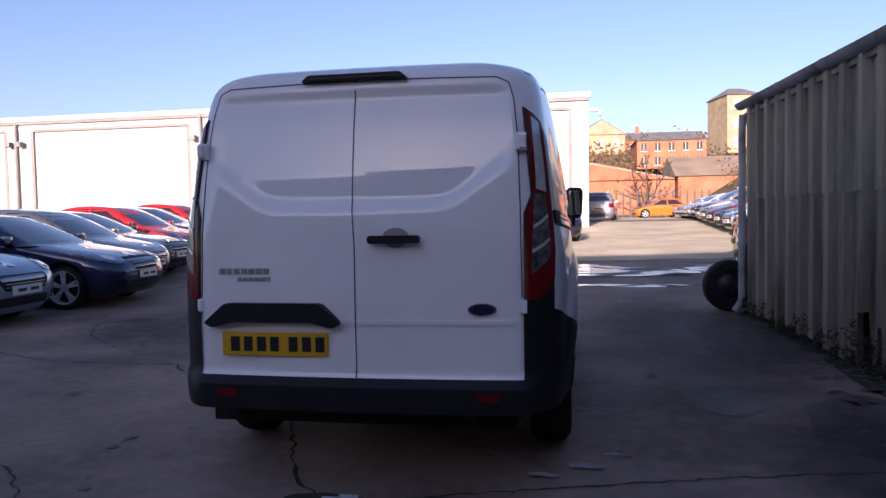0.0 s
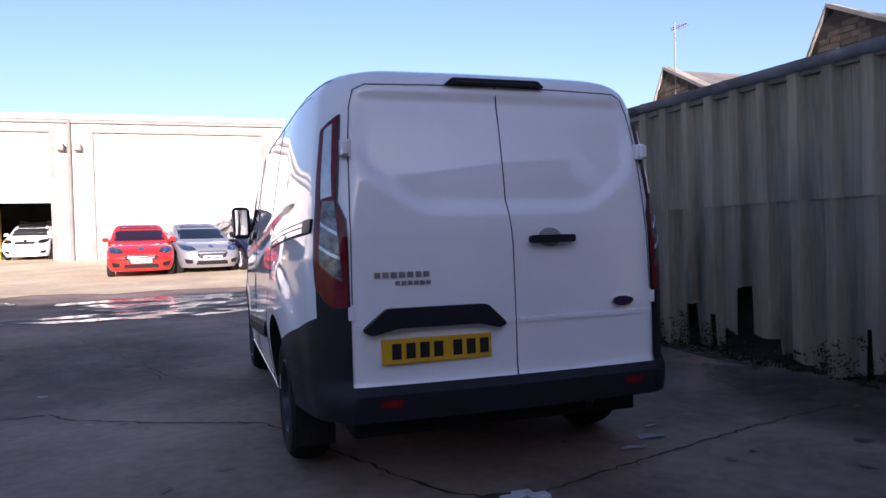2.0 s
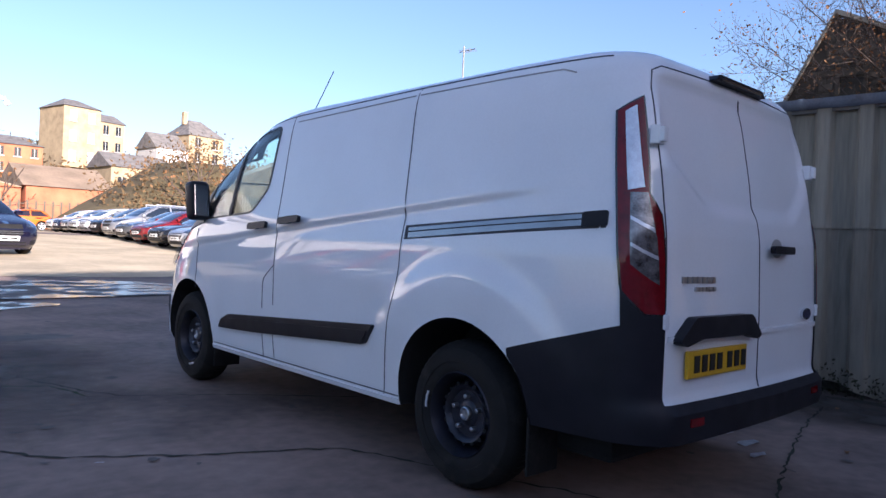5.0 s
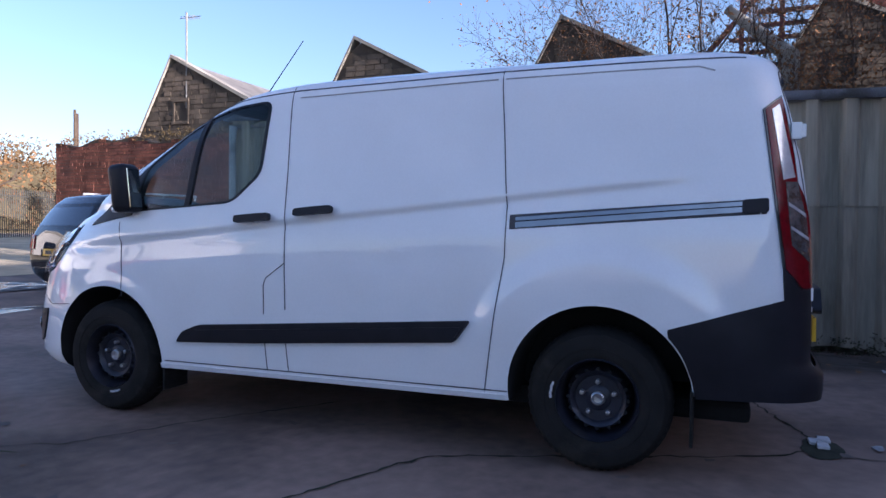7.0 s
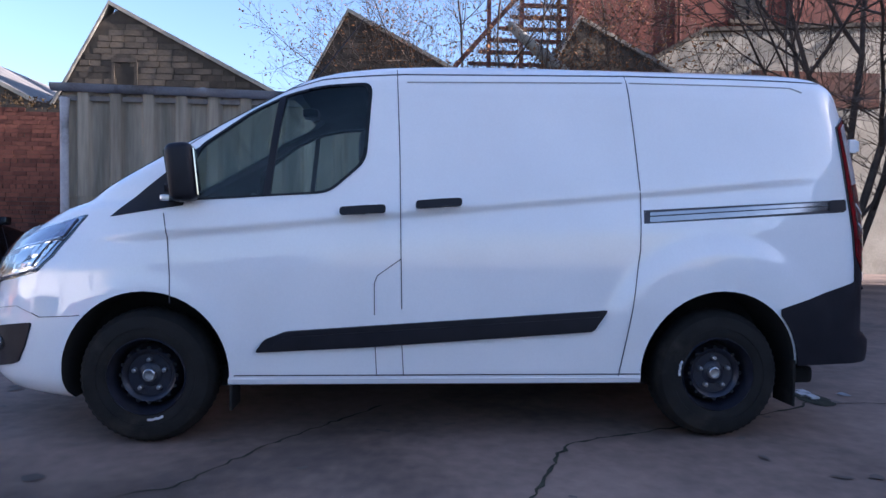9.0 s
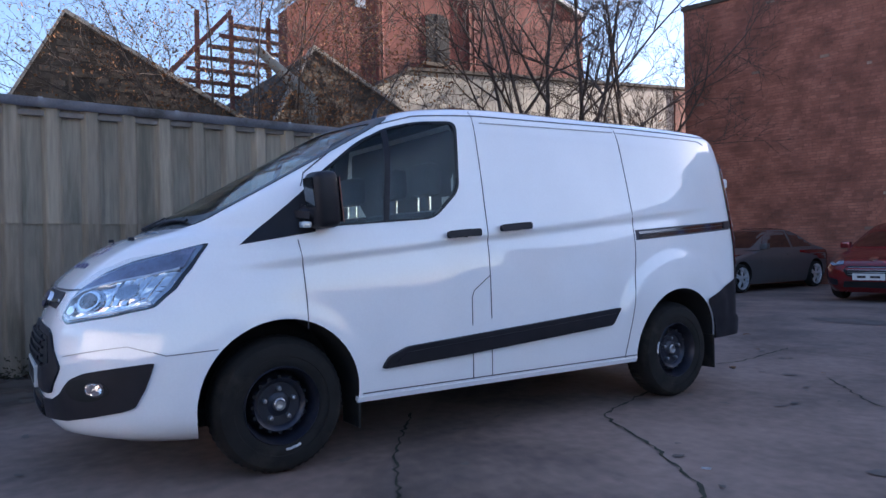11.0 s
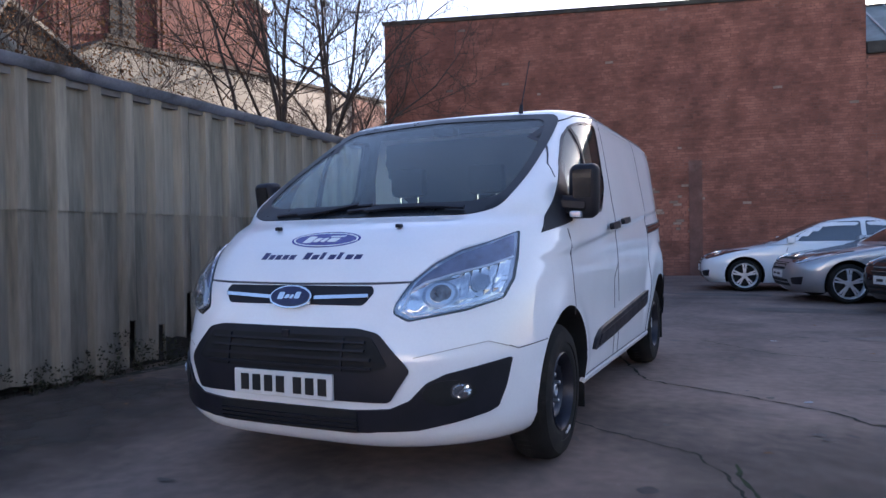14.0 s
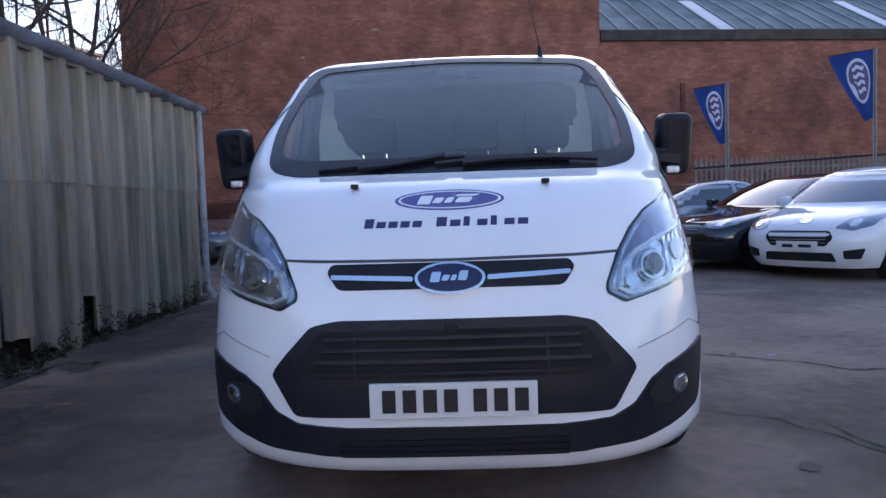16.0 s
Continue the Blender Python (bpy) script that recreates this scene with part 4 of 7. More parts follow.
    for x in (-0.30, 0.30):
        lay("grille_slat", [(x, 0.58), (x, 0.715), (x + 0.008, 0.715), (x + 0.008, 0.58)], "front", M_PLASTIC, 0.022, 0.01, parent=mesh)
    for s in (-1, 1):
        TR = rounded([(s * 0.34, 0.418), (s * 0.50, 0.428), (s * 0.575, 0.462), (s * 0.637, 0.532), (s * 0.70, 0.564), (s * 0.76, 0.578), (s * 0.892, 0.608), (s * 0.876, 0.49), (s * 0.854, 0.405), (s * 0.825, 0.388), (s * 0.735, 0.364), (s * 0.60, 0.337), (s * 0.34, 0.326)], 0.010)
        fog = lay("fog_trim", TR, "front", M_PLASTIC, 0.010, 0.02, "black plastic fog lamp surround", step=0.03)
        lay("fog_recess", oval(s * 0.705, 0.487, 0.085, 0.052), "front", M_WELL, 0.013, 0.006, parent=fog, step=0.03)
        lay("fog_ring", oval(s * 0.745, 0.492, 0.034, 0.034), "front", M_SMOKE, 0.016, 0.008, parent=fog, step=0.02)
        lay("fog_lamp", oval(s * 0.745, 0.492, 0.027, 0.027), "front", M_CHROME, 0.020, 0.008, "small round fog lamp", parent=fog, step=0.012, facet=0.002)
        HL = rounded([(s * 0.563, 0.787), (s * 0.505, 0.818), (s * 0.504, 0.845), (s * 0.552, 0.938), (s * 0.616, 1.011), (s * 0.685, 1.064), (s * 0.757, 1.096), (s * 0.842, 1.150), (s * 0.861, 1.035), (s * 0.868, 0.940), (s * 0.850, 0.862), (s * 0.75, 0.826), (s * 0.66, 0.808)], 0.012)
        lay("lamp_seal", grow(HL, 0.010), "front", M_GLOSSBLACK, 0.0015, 0.008, "black seal round the headlamp", step=0.025)
        lamp = lay("headlamp", HL, "front", M_LAMPBACK, 0.004, 0.01, "clear swept-back headlamp with chrome reflectors", step=0.025)
        c0 = Vector((s * 0.69, 0.94))
        BOWL = [(c0.x + (p[0] - c0.x) * 0.93, min(1.02, c0.y + (p[1] - c0.y) * 0.93)) for p in HL]
        lay("reflector_bowl", BOWL, "front", M_CHROME, 0.007, 0.008, "faceted chrome reflector", parent=lamp, step=0.022, facet=0.0028)
        lay("indicator_lens", [(s * 0.552, 0.905), (s * 0.574, 0.942), (s * 0.627, 1.000), (s * 0.69, 1.046), (s * 0.757, 1.080), (s * 0.832, 1.130), (s * 0.852, 1.040), (s * 0.797, 1.008), (s * 0.687, 0.972), (s * 0.60, 0.938)], "front", M_INDICATOR, 0.012, 0.01, "smoky indicator lens", parent=lamp, step=0.025)
        lay("lamp_brow", ribbon([(s * 0.535, 0.83), (s * 0.552, 0.895), (s * 0.60, 0.930), (s * 0.687, 0.963), (s * 0.797, 0.999), (s * 0.850, 1.030)], 0.009), "front", M_CLEARLENS, 0.020, 0.014, parent=lamp, step=0.025)
        lay("lamp_brow", ribbon([(s * 0.532, 0.825), (s * 0.580, 0.804), (s * 0.68, 0.824), (s * 0.78, 0.846), (s * 0.848, 0.876)], 0.010), "front", M_CLEARLENS, 0.016, 0.012, parent=lamp, step=0.025)
        lay("projector_shroud", oval(s * 0.655, 0.885, 0.058, 0.052), "front", M_LAMPBACK, 0.016, 0.012, parent=lamp, step=0.02)
        lay("projector_ring", oval(s * 0.655, 0.885, 0.047, 0.044), "front", M_CHROME, 0.024, 0.014, parent=lamp, step=0.02)
        lay("projector_lens", oval(s * 0.655, 0.885, 0.034, 0.032), "front", M_SMOKE, 0.032, 0.012, parent=lamp, step=0.015)
        for k in range(5):
            xa = 0.722 + 0.024 * k
            lay("reflector_rib", [(s * xa, 0.858 + 0.006 * k), (s * xa, 0.965 + 0.010 * k), (s * (xa + 0.017), 0.970 + 0.010 * k), (s * (xa + 0.017), 0.862 + 0.006 * k)], "front", M_CHROME, 0.016, 0.010, parent=lamp, step=0.02, facet=0.0035)
        lay("main_beam_bowl", oval(s * 0.775, 0.925, 0.030, 0.034), "front", M_LAMPBACK, 0.022, 0.010, parent=lamp, step=0.015)
        lay("side_bulb", oval(s * 0.578, 0.842, 0.024, 0.020), "front", M_CHROME, 0.020, 0.012, parent=lamp, step=0.02)
        cov = lay("lamp_cover", [(s * min(abs(p[0]), 0.845), min(p[1], 1.088)) for p in HL], "front", M_CLEAR, 0.034, 0.003, "", parent=lamp, step=0.025)
        cov.visible_shadow = False
    low = lay("intake", rounded([(-0.36, 0.417), (0.36, 0.417), (0.36, 0.326), (-0.36, 0.326)], 0.008), "front", M_WELL, 0.013, 0.02, "dark lower intake")
    for z in (0.335, 0.355, 0.375):
        lay("grille_slat", [(-0.36, z), (-0.36, z + 0.007), (0.36, z + 0.007), (0.36, z)], "front", M_PLASTIC, 0.022, 0.012, parent=low)
    plate = part("number_plate", box((-0.26, 2.488, 0.452), (0.26, 2.505, 0.563), 0.004), M_WHITEPLATE, van, "white front number plate with black bars")
    for k in range(7):
        x = 0.220 - 0.064 * k - (0.026 if k > 3 else 0)
        part("plate_bar", box((x - 0.042, 2.504, 0.472), (x, 2.509, 0.543)), M_PLATEINK, plate)
    part("towing_eye_cover", box((-0.02, 2.46, 0.70), (0.02, 2.474, 0.74), 0.006), M_PLASTIC, van)
    # dealer sticker on the bonnet as plain shapes
    lay("sticker", oval(0, 1.128, 0.193, 0.036, 36), "front", M_BLUEBADGE, 0.0012, 0.003, "blue oval sticker with a white band")
    lay("sticker_band", oval(0, 1.128, 0.182, 0.031, 36), "front", M_WHITE, 0.0018, 0.003)
    lay("sticker_band", oval(0, 1.128, 0.172, 0.027, 36), "front", M_BLUEBADGE, 0.0024, 0.003)
    for x0, x1, z0, z1 in ((0.115, 0.070, 1.112, 1.142), (0.062, 0.030, 1.116, 1.134), (0.020, -0.006, 1.116, 1.134), (-0.018, -0.095, 1.138, 1.144), (-0.018, -0.070, 1.116, 1.134)):
        lay("sticker_bar", rounded([(x0, z0), (x1, z0), (x1 - 0.014, z1), (x0 - 0.014, z1)], 0.006), "front", M_WHITE, 0.003, 0.003)
    for a, b, tall in ((0.290, 0.085, (0,)), (0.045, -0.275, (0, 2, 4))):
        n = 5 if a > 0.1 else 7
        for k in range(n):
            x0, x1 = a + (b - a) * k / n, a + (b - a) * (k + 0.76) / n
            h = 0.030 if k in tall else 0.020
            if k in tall and k:
                x1 = x0 + (x1 - x0) * 0.6
            lay("sticker_letter_bar", [(x0, 1.038), (x0 - 0.003, 1.038 + h), (x1 - 0.003, 1.038 + h), (x1, 1.038)], "front", M_NAVYINK, 0.0015, 0.003)
    for x in (-0.348, 0.348):
        part("washer_jet", box((x - 0.014, 2.045, 1.178), (x + 0.014, 2.075, 1.196), 0.005), M_PLASTIC, van)
    # wipers
    for blade, arm in (([(0.52, 1.252), (0.30, 1.268), (0.05, 1.287), (-0.06, 1.292)], [(0.36, 1.246), (0.20, 1.262), (0.02, 1.292)]),
                       ([(0.06, 1.262), (-0.14, 1.279), (-0.34, 1.281), (-0.47, 1.270)], [(-0.05, 1.256), (-0.20, 1.268), (-0.40, 1.270), (-0.58, 1.258)])):
        wip = lay("wiper", ribbon(arm, 0.012), "front", M_PLASTIC, 0.026, 0.012, "black wiper arm and blade")
        lay("wiper_blade", ribbon(blade, 0.010), "front", M_PLASTIC, 0.018, 0.014, parent=wip)
    # mirrors on stout arms
    for s in (-1, 1):
        bm = bmesh.new()
        bmesh.ops.create_cube(bm, size=1, matrix=Matrix.LocRotScale((s * 1.036, 1.275, 1.362), Euler((radians(-6), 0, radians(-s * 8))), Vector((0.155, 0.135, 0.285))))
        for v in bm.verts:
            if v.co.z < 1.36:
                v.co.x -= s * 0.012
        bmesh.ops.bevel(bm, geom=bm.edges[:], offset=0.042, segments=4, affect="EDGES", profile=0.5)
        mir = part("door_mirror", bm, M_PLASTIC, van, "large black door mirror", 50)
        bm = bmesh.new()
        bmesh.ops.create_cube(bm, size=1, matrix=Matrix.LocRotScale((s * 0.955, 1.325, 1.292), Euler((0, s * 0.10, radians(-s * 16))), Vector((0.22, 0.11, 0.092))))
        bmesh.ops.bevel(bm, geom=bm.edges[:], offset=0.028, segments=3, affect="EDGES")
        part("mirror_arm", bm, M_PLASTIC, mir, "", 50)
        bm = bmesh.new()
        bmesh.ops.create_cube(bm, size=1, matrix=Matrix.LocRotScale((s * 1.034, 1.204, 1.365), Euler((radians(-6), 0, radians(-s * 8))), Vector((0.105, 0.006, 0.225))))
        part("mirror_glass", bm, M_MIRROR, mir)
        bm = bmesh.new()
        bmesh.ops.create_cube(bm, size=1, matrix=Matrix.LocRotScale((s * 1.034, 1.345, 1.395), Euler((radians(-8), 0, radians(-s * 8))), Vector((0.095, 0.010, 0.150))))
        bmesh.ops.bevel(bm, geom=bm.edges[:], offset=0.004, segments=2, affect="EDGES")
        part("mirror_cover", bm, M_GLOSSBLACK, mir, "gloss black cover panel")
        part("side_indicator", box((s * 1.005 - 0.030, 1.335, 1.222), (s * 1.005 + 0.030, 1.385, 1.256), 0.012), M_CLEARLENS, mir, "clear indicator under the mirror")
    # wheels and mud flaps
    for hub in (HUB_F, HUB_R):
        for s in (-1, 1):
            build_wheel(van, s * 0.95, hub, s, -1.8 if hub > 0 else 0.17)
            part("mud_flap", box((s * 0.86 - 0.10, hub - 0.425, 0.17), (s * 0.86 + 0.10, hub - 0.41, 0.42), 0.006), M_RUBBER, van, "black rubber mud flap")
        part("axle", tube((-0.85, hub, 0.33), (0.85, hub, 0.33), 0.05), M_WELL, van)
    part("exhaust", tube((0.42, -1.7, 0.30), (0.50, -2.2, 0.31), 0.028), M_STEEL, van, "dull exhaust pipe")
    part("underbody", box((-0.72, -2.15, 0.24), (0.72, 2.2, 0.34), 0.03), M_WELL, van)
    # aerial
    bm = tube((-0.49, 0.70, 1.90), (-0.488, 0.68, 1.965), 0.016, 0.010)
    add_tube(bm, (-0.488, 0.68, 1.955), (-0.46, 0.42, 2.30), 0.004, 0.003, 6)
    part("aerial", bm, M_PLASTIC, van, "thin black roof aerial")
    # cab inside
    part("bulkhead", box((-0.84, 0.245, 0.82), (0.84, 0.262, 1.88), 0.004), M_BULKHEAD, van, "pale load bulkhead behind the seats")
    bm = prism(rounded([(1.76, 0.84), (1.76, 1.18), (1.62, 1.225), (1.36, 1.19), (1.24, 1.05), (1.30, 0.84)], 0.04), -0.80, 0.80, "yz")
    part("dashboard", bm, M_CABIN, van, "dark grey dashboard", 40)
    for x, wd in ((0.48, 0.26), (-0.13, 0.24), (-0.55, 0.24)):
        bm = box((x - wd, 0.30, 0.84), (x + wd, 0.48, 1.34), 0.05)
        add_box(bm, (x - wd, 0.40, 0.82), (x + wd, 0.95, 0.98), 0.05)
        seat = part("seat", bm, M_SEAT, van, "dark cloth cab seat", 45)
        part("headrest", box((x - 0.135, 0.33, 1.43), (x + 0.135, 0.44, 1.64), 0.05), M_SEAT, seat, "", 50)
        for dx in (-0.07, 0.07):
            part("headrest_post", tube((x + dx, 0.385, 1.30), (x + dx, 0.385, 1.45), 0.008), M_CHROME, seat)
    bm = bmesh.new()
    n = 28
    ring = [[bm.verts.new(Matrix.Translation((0.48, 1.14, 1.16)) @ Matrix.Rotation(radians(62), 4, "X") @ Vector(((0.185 + 0.014 * math.cos(2 * math.pi * j / 8)) * math.cos(2 * math.pi * i / n), (0.185 + 0.014 * math.cos(2 * math.pi * j / 8)) * math.sin(2 * math.pi * i / n), 0.014 * math.sin(2 * math.pi * j / 8)))) for j in range(8)] for i in range(n)]
    for i in range(n):
        for j in range(8):
            bm.faces.new((ring[i][j], ring[(i + 1) % n][j], ring[(i + 1) % n][(j + 1) % 8], ring[i][(j + 1) % 8]))
    add_tube(bm, (0.48, 1.14, 1.16), (0.48, 1.35, 1.05), 0.05, 0.06)
    add_box(bm, (0.31, 1.13, 1.14), (0.65, 1.15, 1.18))
    part("steering_wheel", bm, M_PLASTIC, van, "", 40)
    part("rear_view_pod", box((-0.075, 0.72, 1.79), (0.075, 0.82, 1.845), 0.02), M_PLASTIC, van)
    return van


build_van()


# ---------- ground ----------
def build_ground():
    xs = sorted(set([-900, -400, -150, -80, -50, -35] + list(range(-28, 31, 2)) + [40, 60, 100, 200, 400, 900]))
    ys = sorted(set([-900, -400, -150, -70, -40, -28] + list(range(-22, 45, 2)) + [55, 80, 150, 400, 900]))
    v = [(x, y, ground_z(x, y)) for y in ys for x in xs]
    k = len(xs)
    f = [(j * k + i, j * k + i + 1, (j + 1) * k + i + 1, (j + 1) * k + i) for j in range(len(ys) - 1) for i in range(k - 1)]
    return tagged(new("ground", quads("ground", v, f, M_GROUND, 60)), "grey worn concrete yard with dark stains", "ground", "", "structure")


build_ground()


def crack(points, width, material=M_CRACK, label="dark mossy crack in the concrete yard", name="ground_crack", lift=0.004):
    """A ragged crack filled with dirt along a line on the yard."""
    rnd = random.Random(int(points[0][0] * 1000) + int(points[0][1] * 77))
    fine = []
    for a, b in zip(points, points[1:]):
        n = max(2, int(math.dist(a, b) / 0.05))
        fine += [(a[0] + (b[0] - a[0]) * i / n, a[1] + (b[1] - a[1]) * i / n) for i in range(n)]
    fine.append(points[-1])
    fine = [(p[0] + rnd.uniform(-0.014, 0.014), p[1] + rnd.uniform(-0.014, 0.014)) for p in fine]
    bm = bmesh.new()
    prev = None
    for i, p in enumerate(fine):
        a, b = Vector(fine[max(i - 1, 0)]), Vector(fine[min(i + 1, len(fine) - 1)])
        d = (b - a).normalized()
        w = width * rnd.uniform(0.25, 1.2) * (0.25 if i in (0, len(fine) - 1) else 1)
        nn = Vector((-d.y, d.x)) * w
        z = ground_z(*p) + lift
        cur = (bm.verts.new((p[0] + nn.x, p[1] + nn.y, z)), bm.verts.new((p[0] - nn.x, p[1] - nn.y, z)))
        if prev:
            bm.faces.new((prev[0], prev[1], cur[1], cur[0]))
        prev = cur
    return solo(name, bm, material, label, "crack", "", "structure")


crack([(-2.9, 0.15), (-2.42, 0.22), (-2.29, 0.0), (-1.7, -0.35), (-1.17, -0.58), (-1.0, -0.70), (-0.82, -1.14), (-0.66, -1.56), (-0.35, -2.28), (-0.19, -2.45)], 0.013)
crack([(-4.6, 0.6), (-3.6, 0.2), (-2.42, 0.22)], 0.009)
crack([(-2.9, 4.6), (-2.35, 3.19), (-1.72, 1.47), (-1.55, 1.16), (-1.02, 0.89), (-0.67, 0.65), (-0.2, 0.3)], 0.009)
crack([(-2.3, 1.9), (-1.86, 1.73), (-1.74, 1.26)], 0.014, M_MOSS, "mossy tuft along a yard crack")
crack([(0.05, -2.5), (0.94, -2.21), (1.96, -1.94), (3.0, -1.75)], 0.009)
crack([(-0.19, -2.45), (-0.3, -3.2), (-0.1, -4.3)], 0.010)
crack([(-3.5, 0.9), (-4.3, 1.6), (-5.2, 3.2)], 0.010)
crack([(-4.8, -2.4), (-3.2, -2.0), (-1.9, -2.3), (-1.2, -3.0)], 0.008)


def patch(name, cx, cy, a, b, material, label, seed, kind="structure", lift=0.005):
    rnd = random.Random(seed)
    bm = bmesh.new()
    vs = []
    for i in range(26):
        t = 2 * math.pi * i / 26
        r = 1 + 0.28 * noise.noise((math.cos(t) * 1.4 + seed, math.sin(t) * 1.4, seed)) + rnd.uniform(-0.06, 0.06)
        x, y = cx + a * r * math.cos(t), cy + b * r * math.sin(t)
        vs.append(bm.verts.new((x, y, ground_z(x, y) + lift)))
    bm.faces.new(vs)
    return solo(name, bm, material, label, "stain", "", kind)


for k, (x, y, a, b) in enumerate(((-3.2, -3.6, 0.5, 0.25), (-4.6, 2.6, 0.6, 0.25), (-2.4, -6.5, 0.9, 0.35), (0.6, -7.2, 0.7, 0.3), (-1.5, 4.2, 0.5, 0.2), (-0.9, -9.2, 0.9, 0.3), (2.0, -0.4, 0.3, 0.5))):
    patch("oil_stain", x, y, a, b, M_STAIN, "dark oil and damp stain on the concrete", 80 + k)
patch("pothole", -0.12, -2.52, 0.20, 0.10, M_CRACK, "small broken pothole filled with dirt", 3)
patch("puddle", -0.6, 8.7, 3.6, 1.25, M_WET, "broad wet film over the worn yard", 10, lift=0.02)
patch("puddle", -2.4, 6.9, 1.9, 0.5, M_WET, "thin wet film on the worn yard", 16, lift=0.014)
patch("puddle", 4.4, 9.2, 1.3, 0.7, M_WET, "shallow wet patch on the yard", 12, lift=0.018)
patch("puddle", -5.6, 9.6, 1.0, 0.5, M_WET, "shallow wet patch on the yard", 13, lift=0.018)
patch("puddle", 1.9, 6.6, 1.1, 0.25, M_WET, "shallow wet patch on the yard", 14)
patch("puddle", 3.2, -4.6, 0.35, 0.12, M_WET, "small wet patch on the yard", 15)


def sunlit_lot():
    """Tan sheet over the car lot, sunlight put into its colour, with a ragged near edge."""
    xs = [-16 + 0.8 * i for i in range(72)]
    ys = [11.0, 13, 15, 18, 21, 24, 28, 32, 37, 43, 50, 58]
    v = []
    for j, y in enumerate(ys):
        for x in xs:
            yy = y + ((0.9 * noise.noise((x * 0.35, 2.0, 0)) + 0.5 * noise.noise((x * 1.3, 7.0, 0))) if j == 0 else 0)
            v.append((x, yy, ground_z(x, yy) + 0.006))
    k = len(xs)
    f = [(j * k + i, j * k + i + 1, (j + 1) * k + i + 1, (j + 1) * k + i) for j in range(len(ys) - 1) for i in range(k - 1)]
    tagged(new("gravel_lot", quads("gravel_lot", v, f, M_LOT, 60)), "dusty tan hardcore of the sunny car lot", "ground", "", "structure")


sunlit_lot()


def darkened(name, cx, cy, a, b, turn, label):
    """A flat fading dark patch that follows the yard, soft and ragged at its rim."""
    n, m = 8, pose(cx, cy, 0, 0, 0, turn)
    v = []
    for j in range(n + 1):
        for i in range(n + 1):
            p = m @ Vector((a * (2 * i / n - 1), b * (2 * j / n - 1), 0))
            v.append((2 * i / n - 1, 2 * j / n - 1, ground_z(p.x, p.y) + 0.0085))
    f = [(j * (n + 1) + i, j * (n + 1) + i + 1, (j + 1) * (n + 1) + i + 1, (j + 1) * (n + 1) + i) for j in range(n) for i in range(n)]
    ob = new(name, quads(name, v, f, M_DARKFILM))
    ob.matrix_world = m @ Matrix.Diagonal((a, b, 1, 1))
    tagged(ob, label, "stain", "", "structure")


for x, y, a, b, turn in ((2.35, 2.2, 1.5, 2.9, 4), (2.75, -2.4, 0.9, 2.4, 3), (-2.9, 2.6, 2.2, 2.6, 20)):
    darkened("damp_stain", x, y, a, b, turn, "dark damp dirt stain fading over the concrete yard")


# ---------- corrugated shed ----------
SHED_X, SHED_Y0, SHED_Y1, SHED_TOP = 3.22, -4.34, 3.70, 2.42
SHED_SKEW = Matrix.Translation((3.22, 2.2, 0)) @ pose(0, 0, 0, 0, 0, 1.6) @ Matrix.Translation((-3.22, -2.2, 0))


def corrugation(y):
    p = abs((y % 0.333) / 0.333 - 0.5)
    q = min(1.0, max(0.0, (0.27 - p) / 0.13))
    return 0.066 * q * q * (3 - 2 * q)


def eave(y):
    return 2.470 + 0.012 * (y + 4.3)


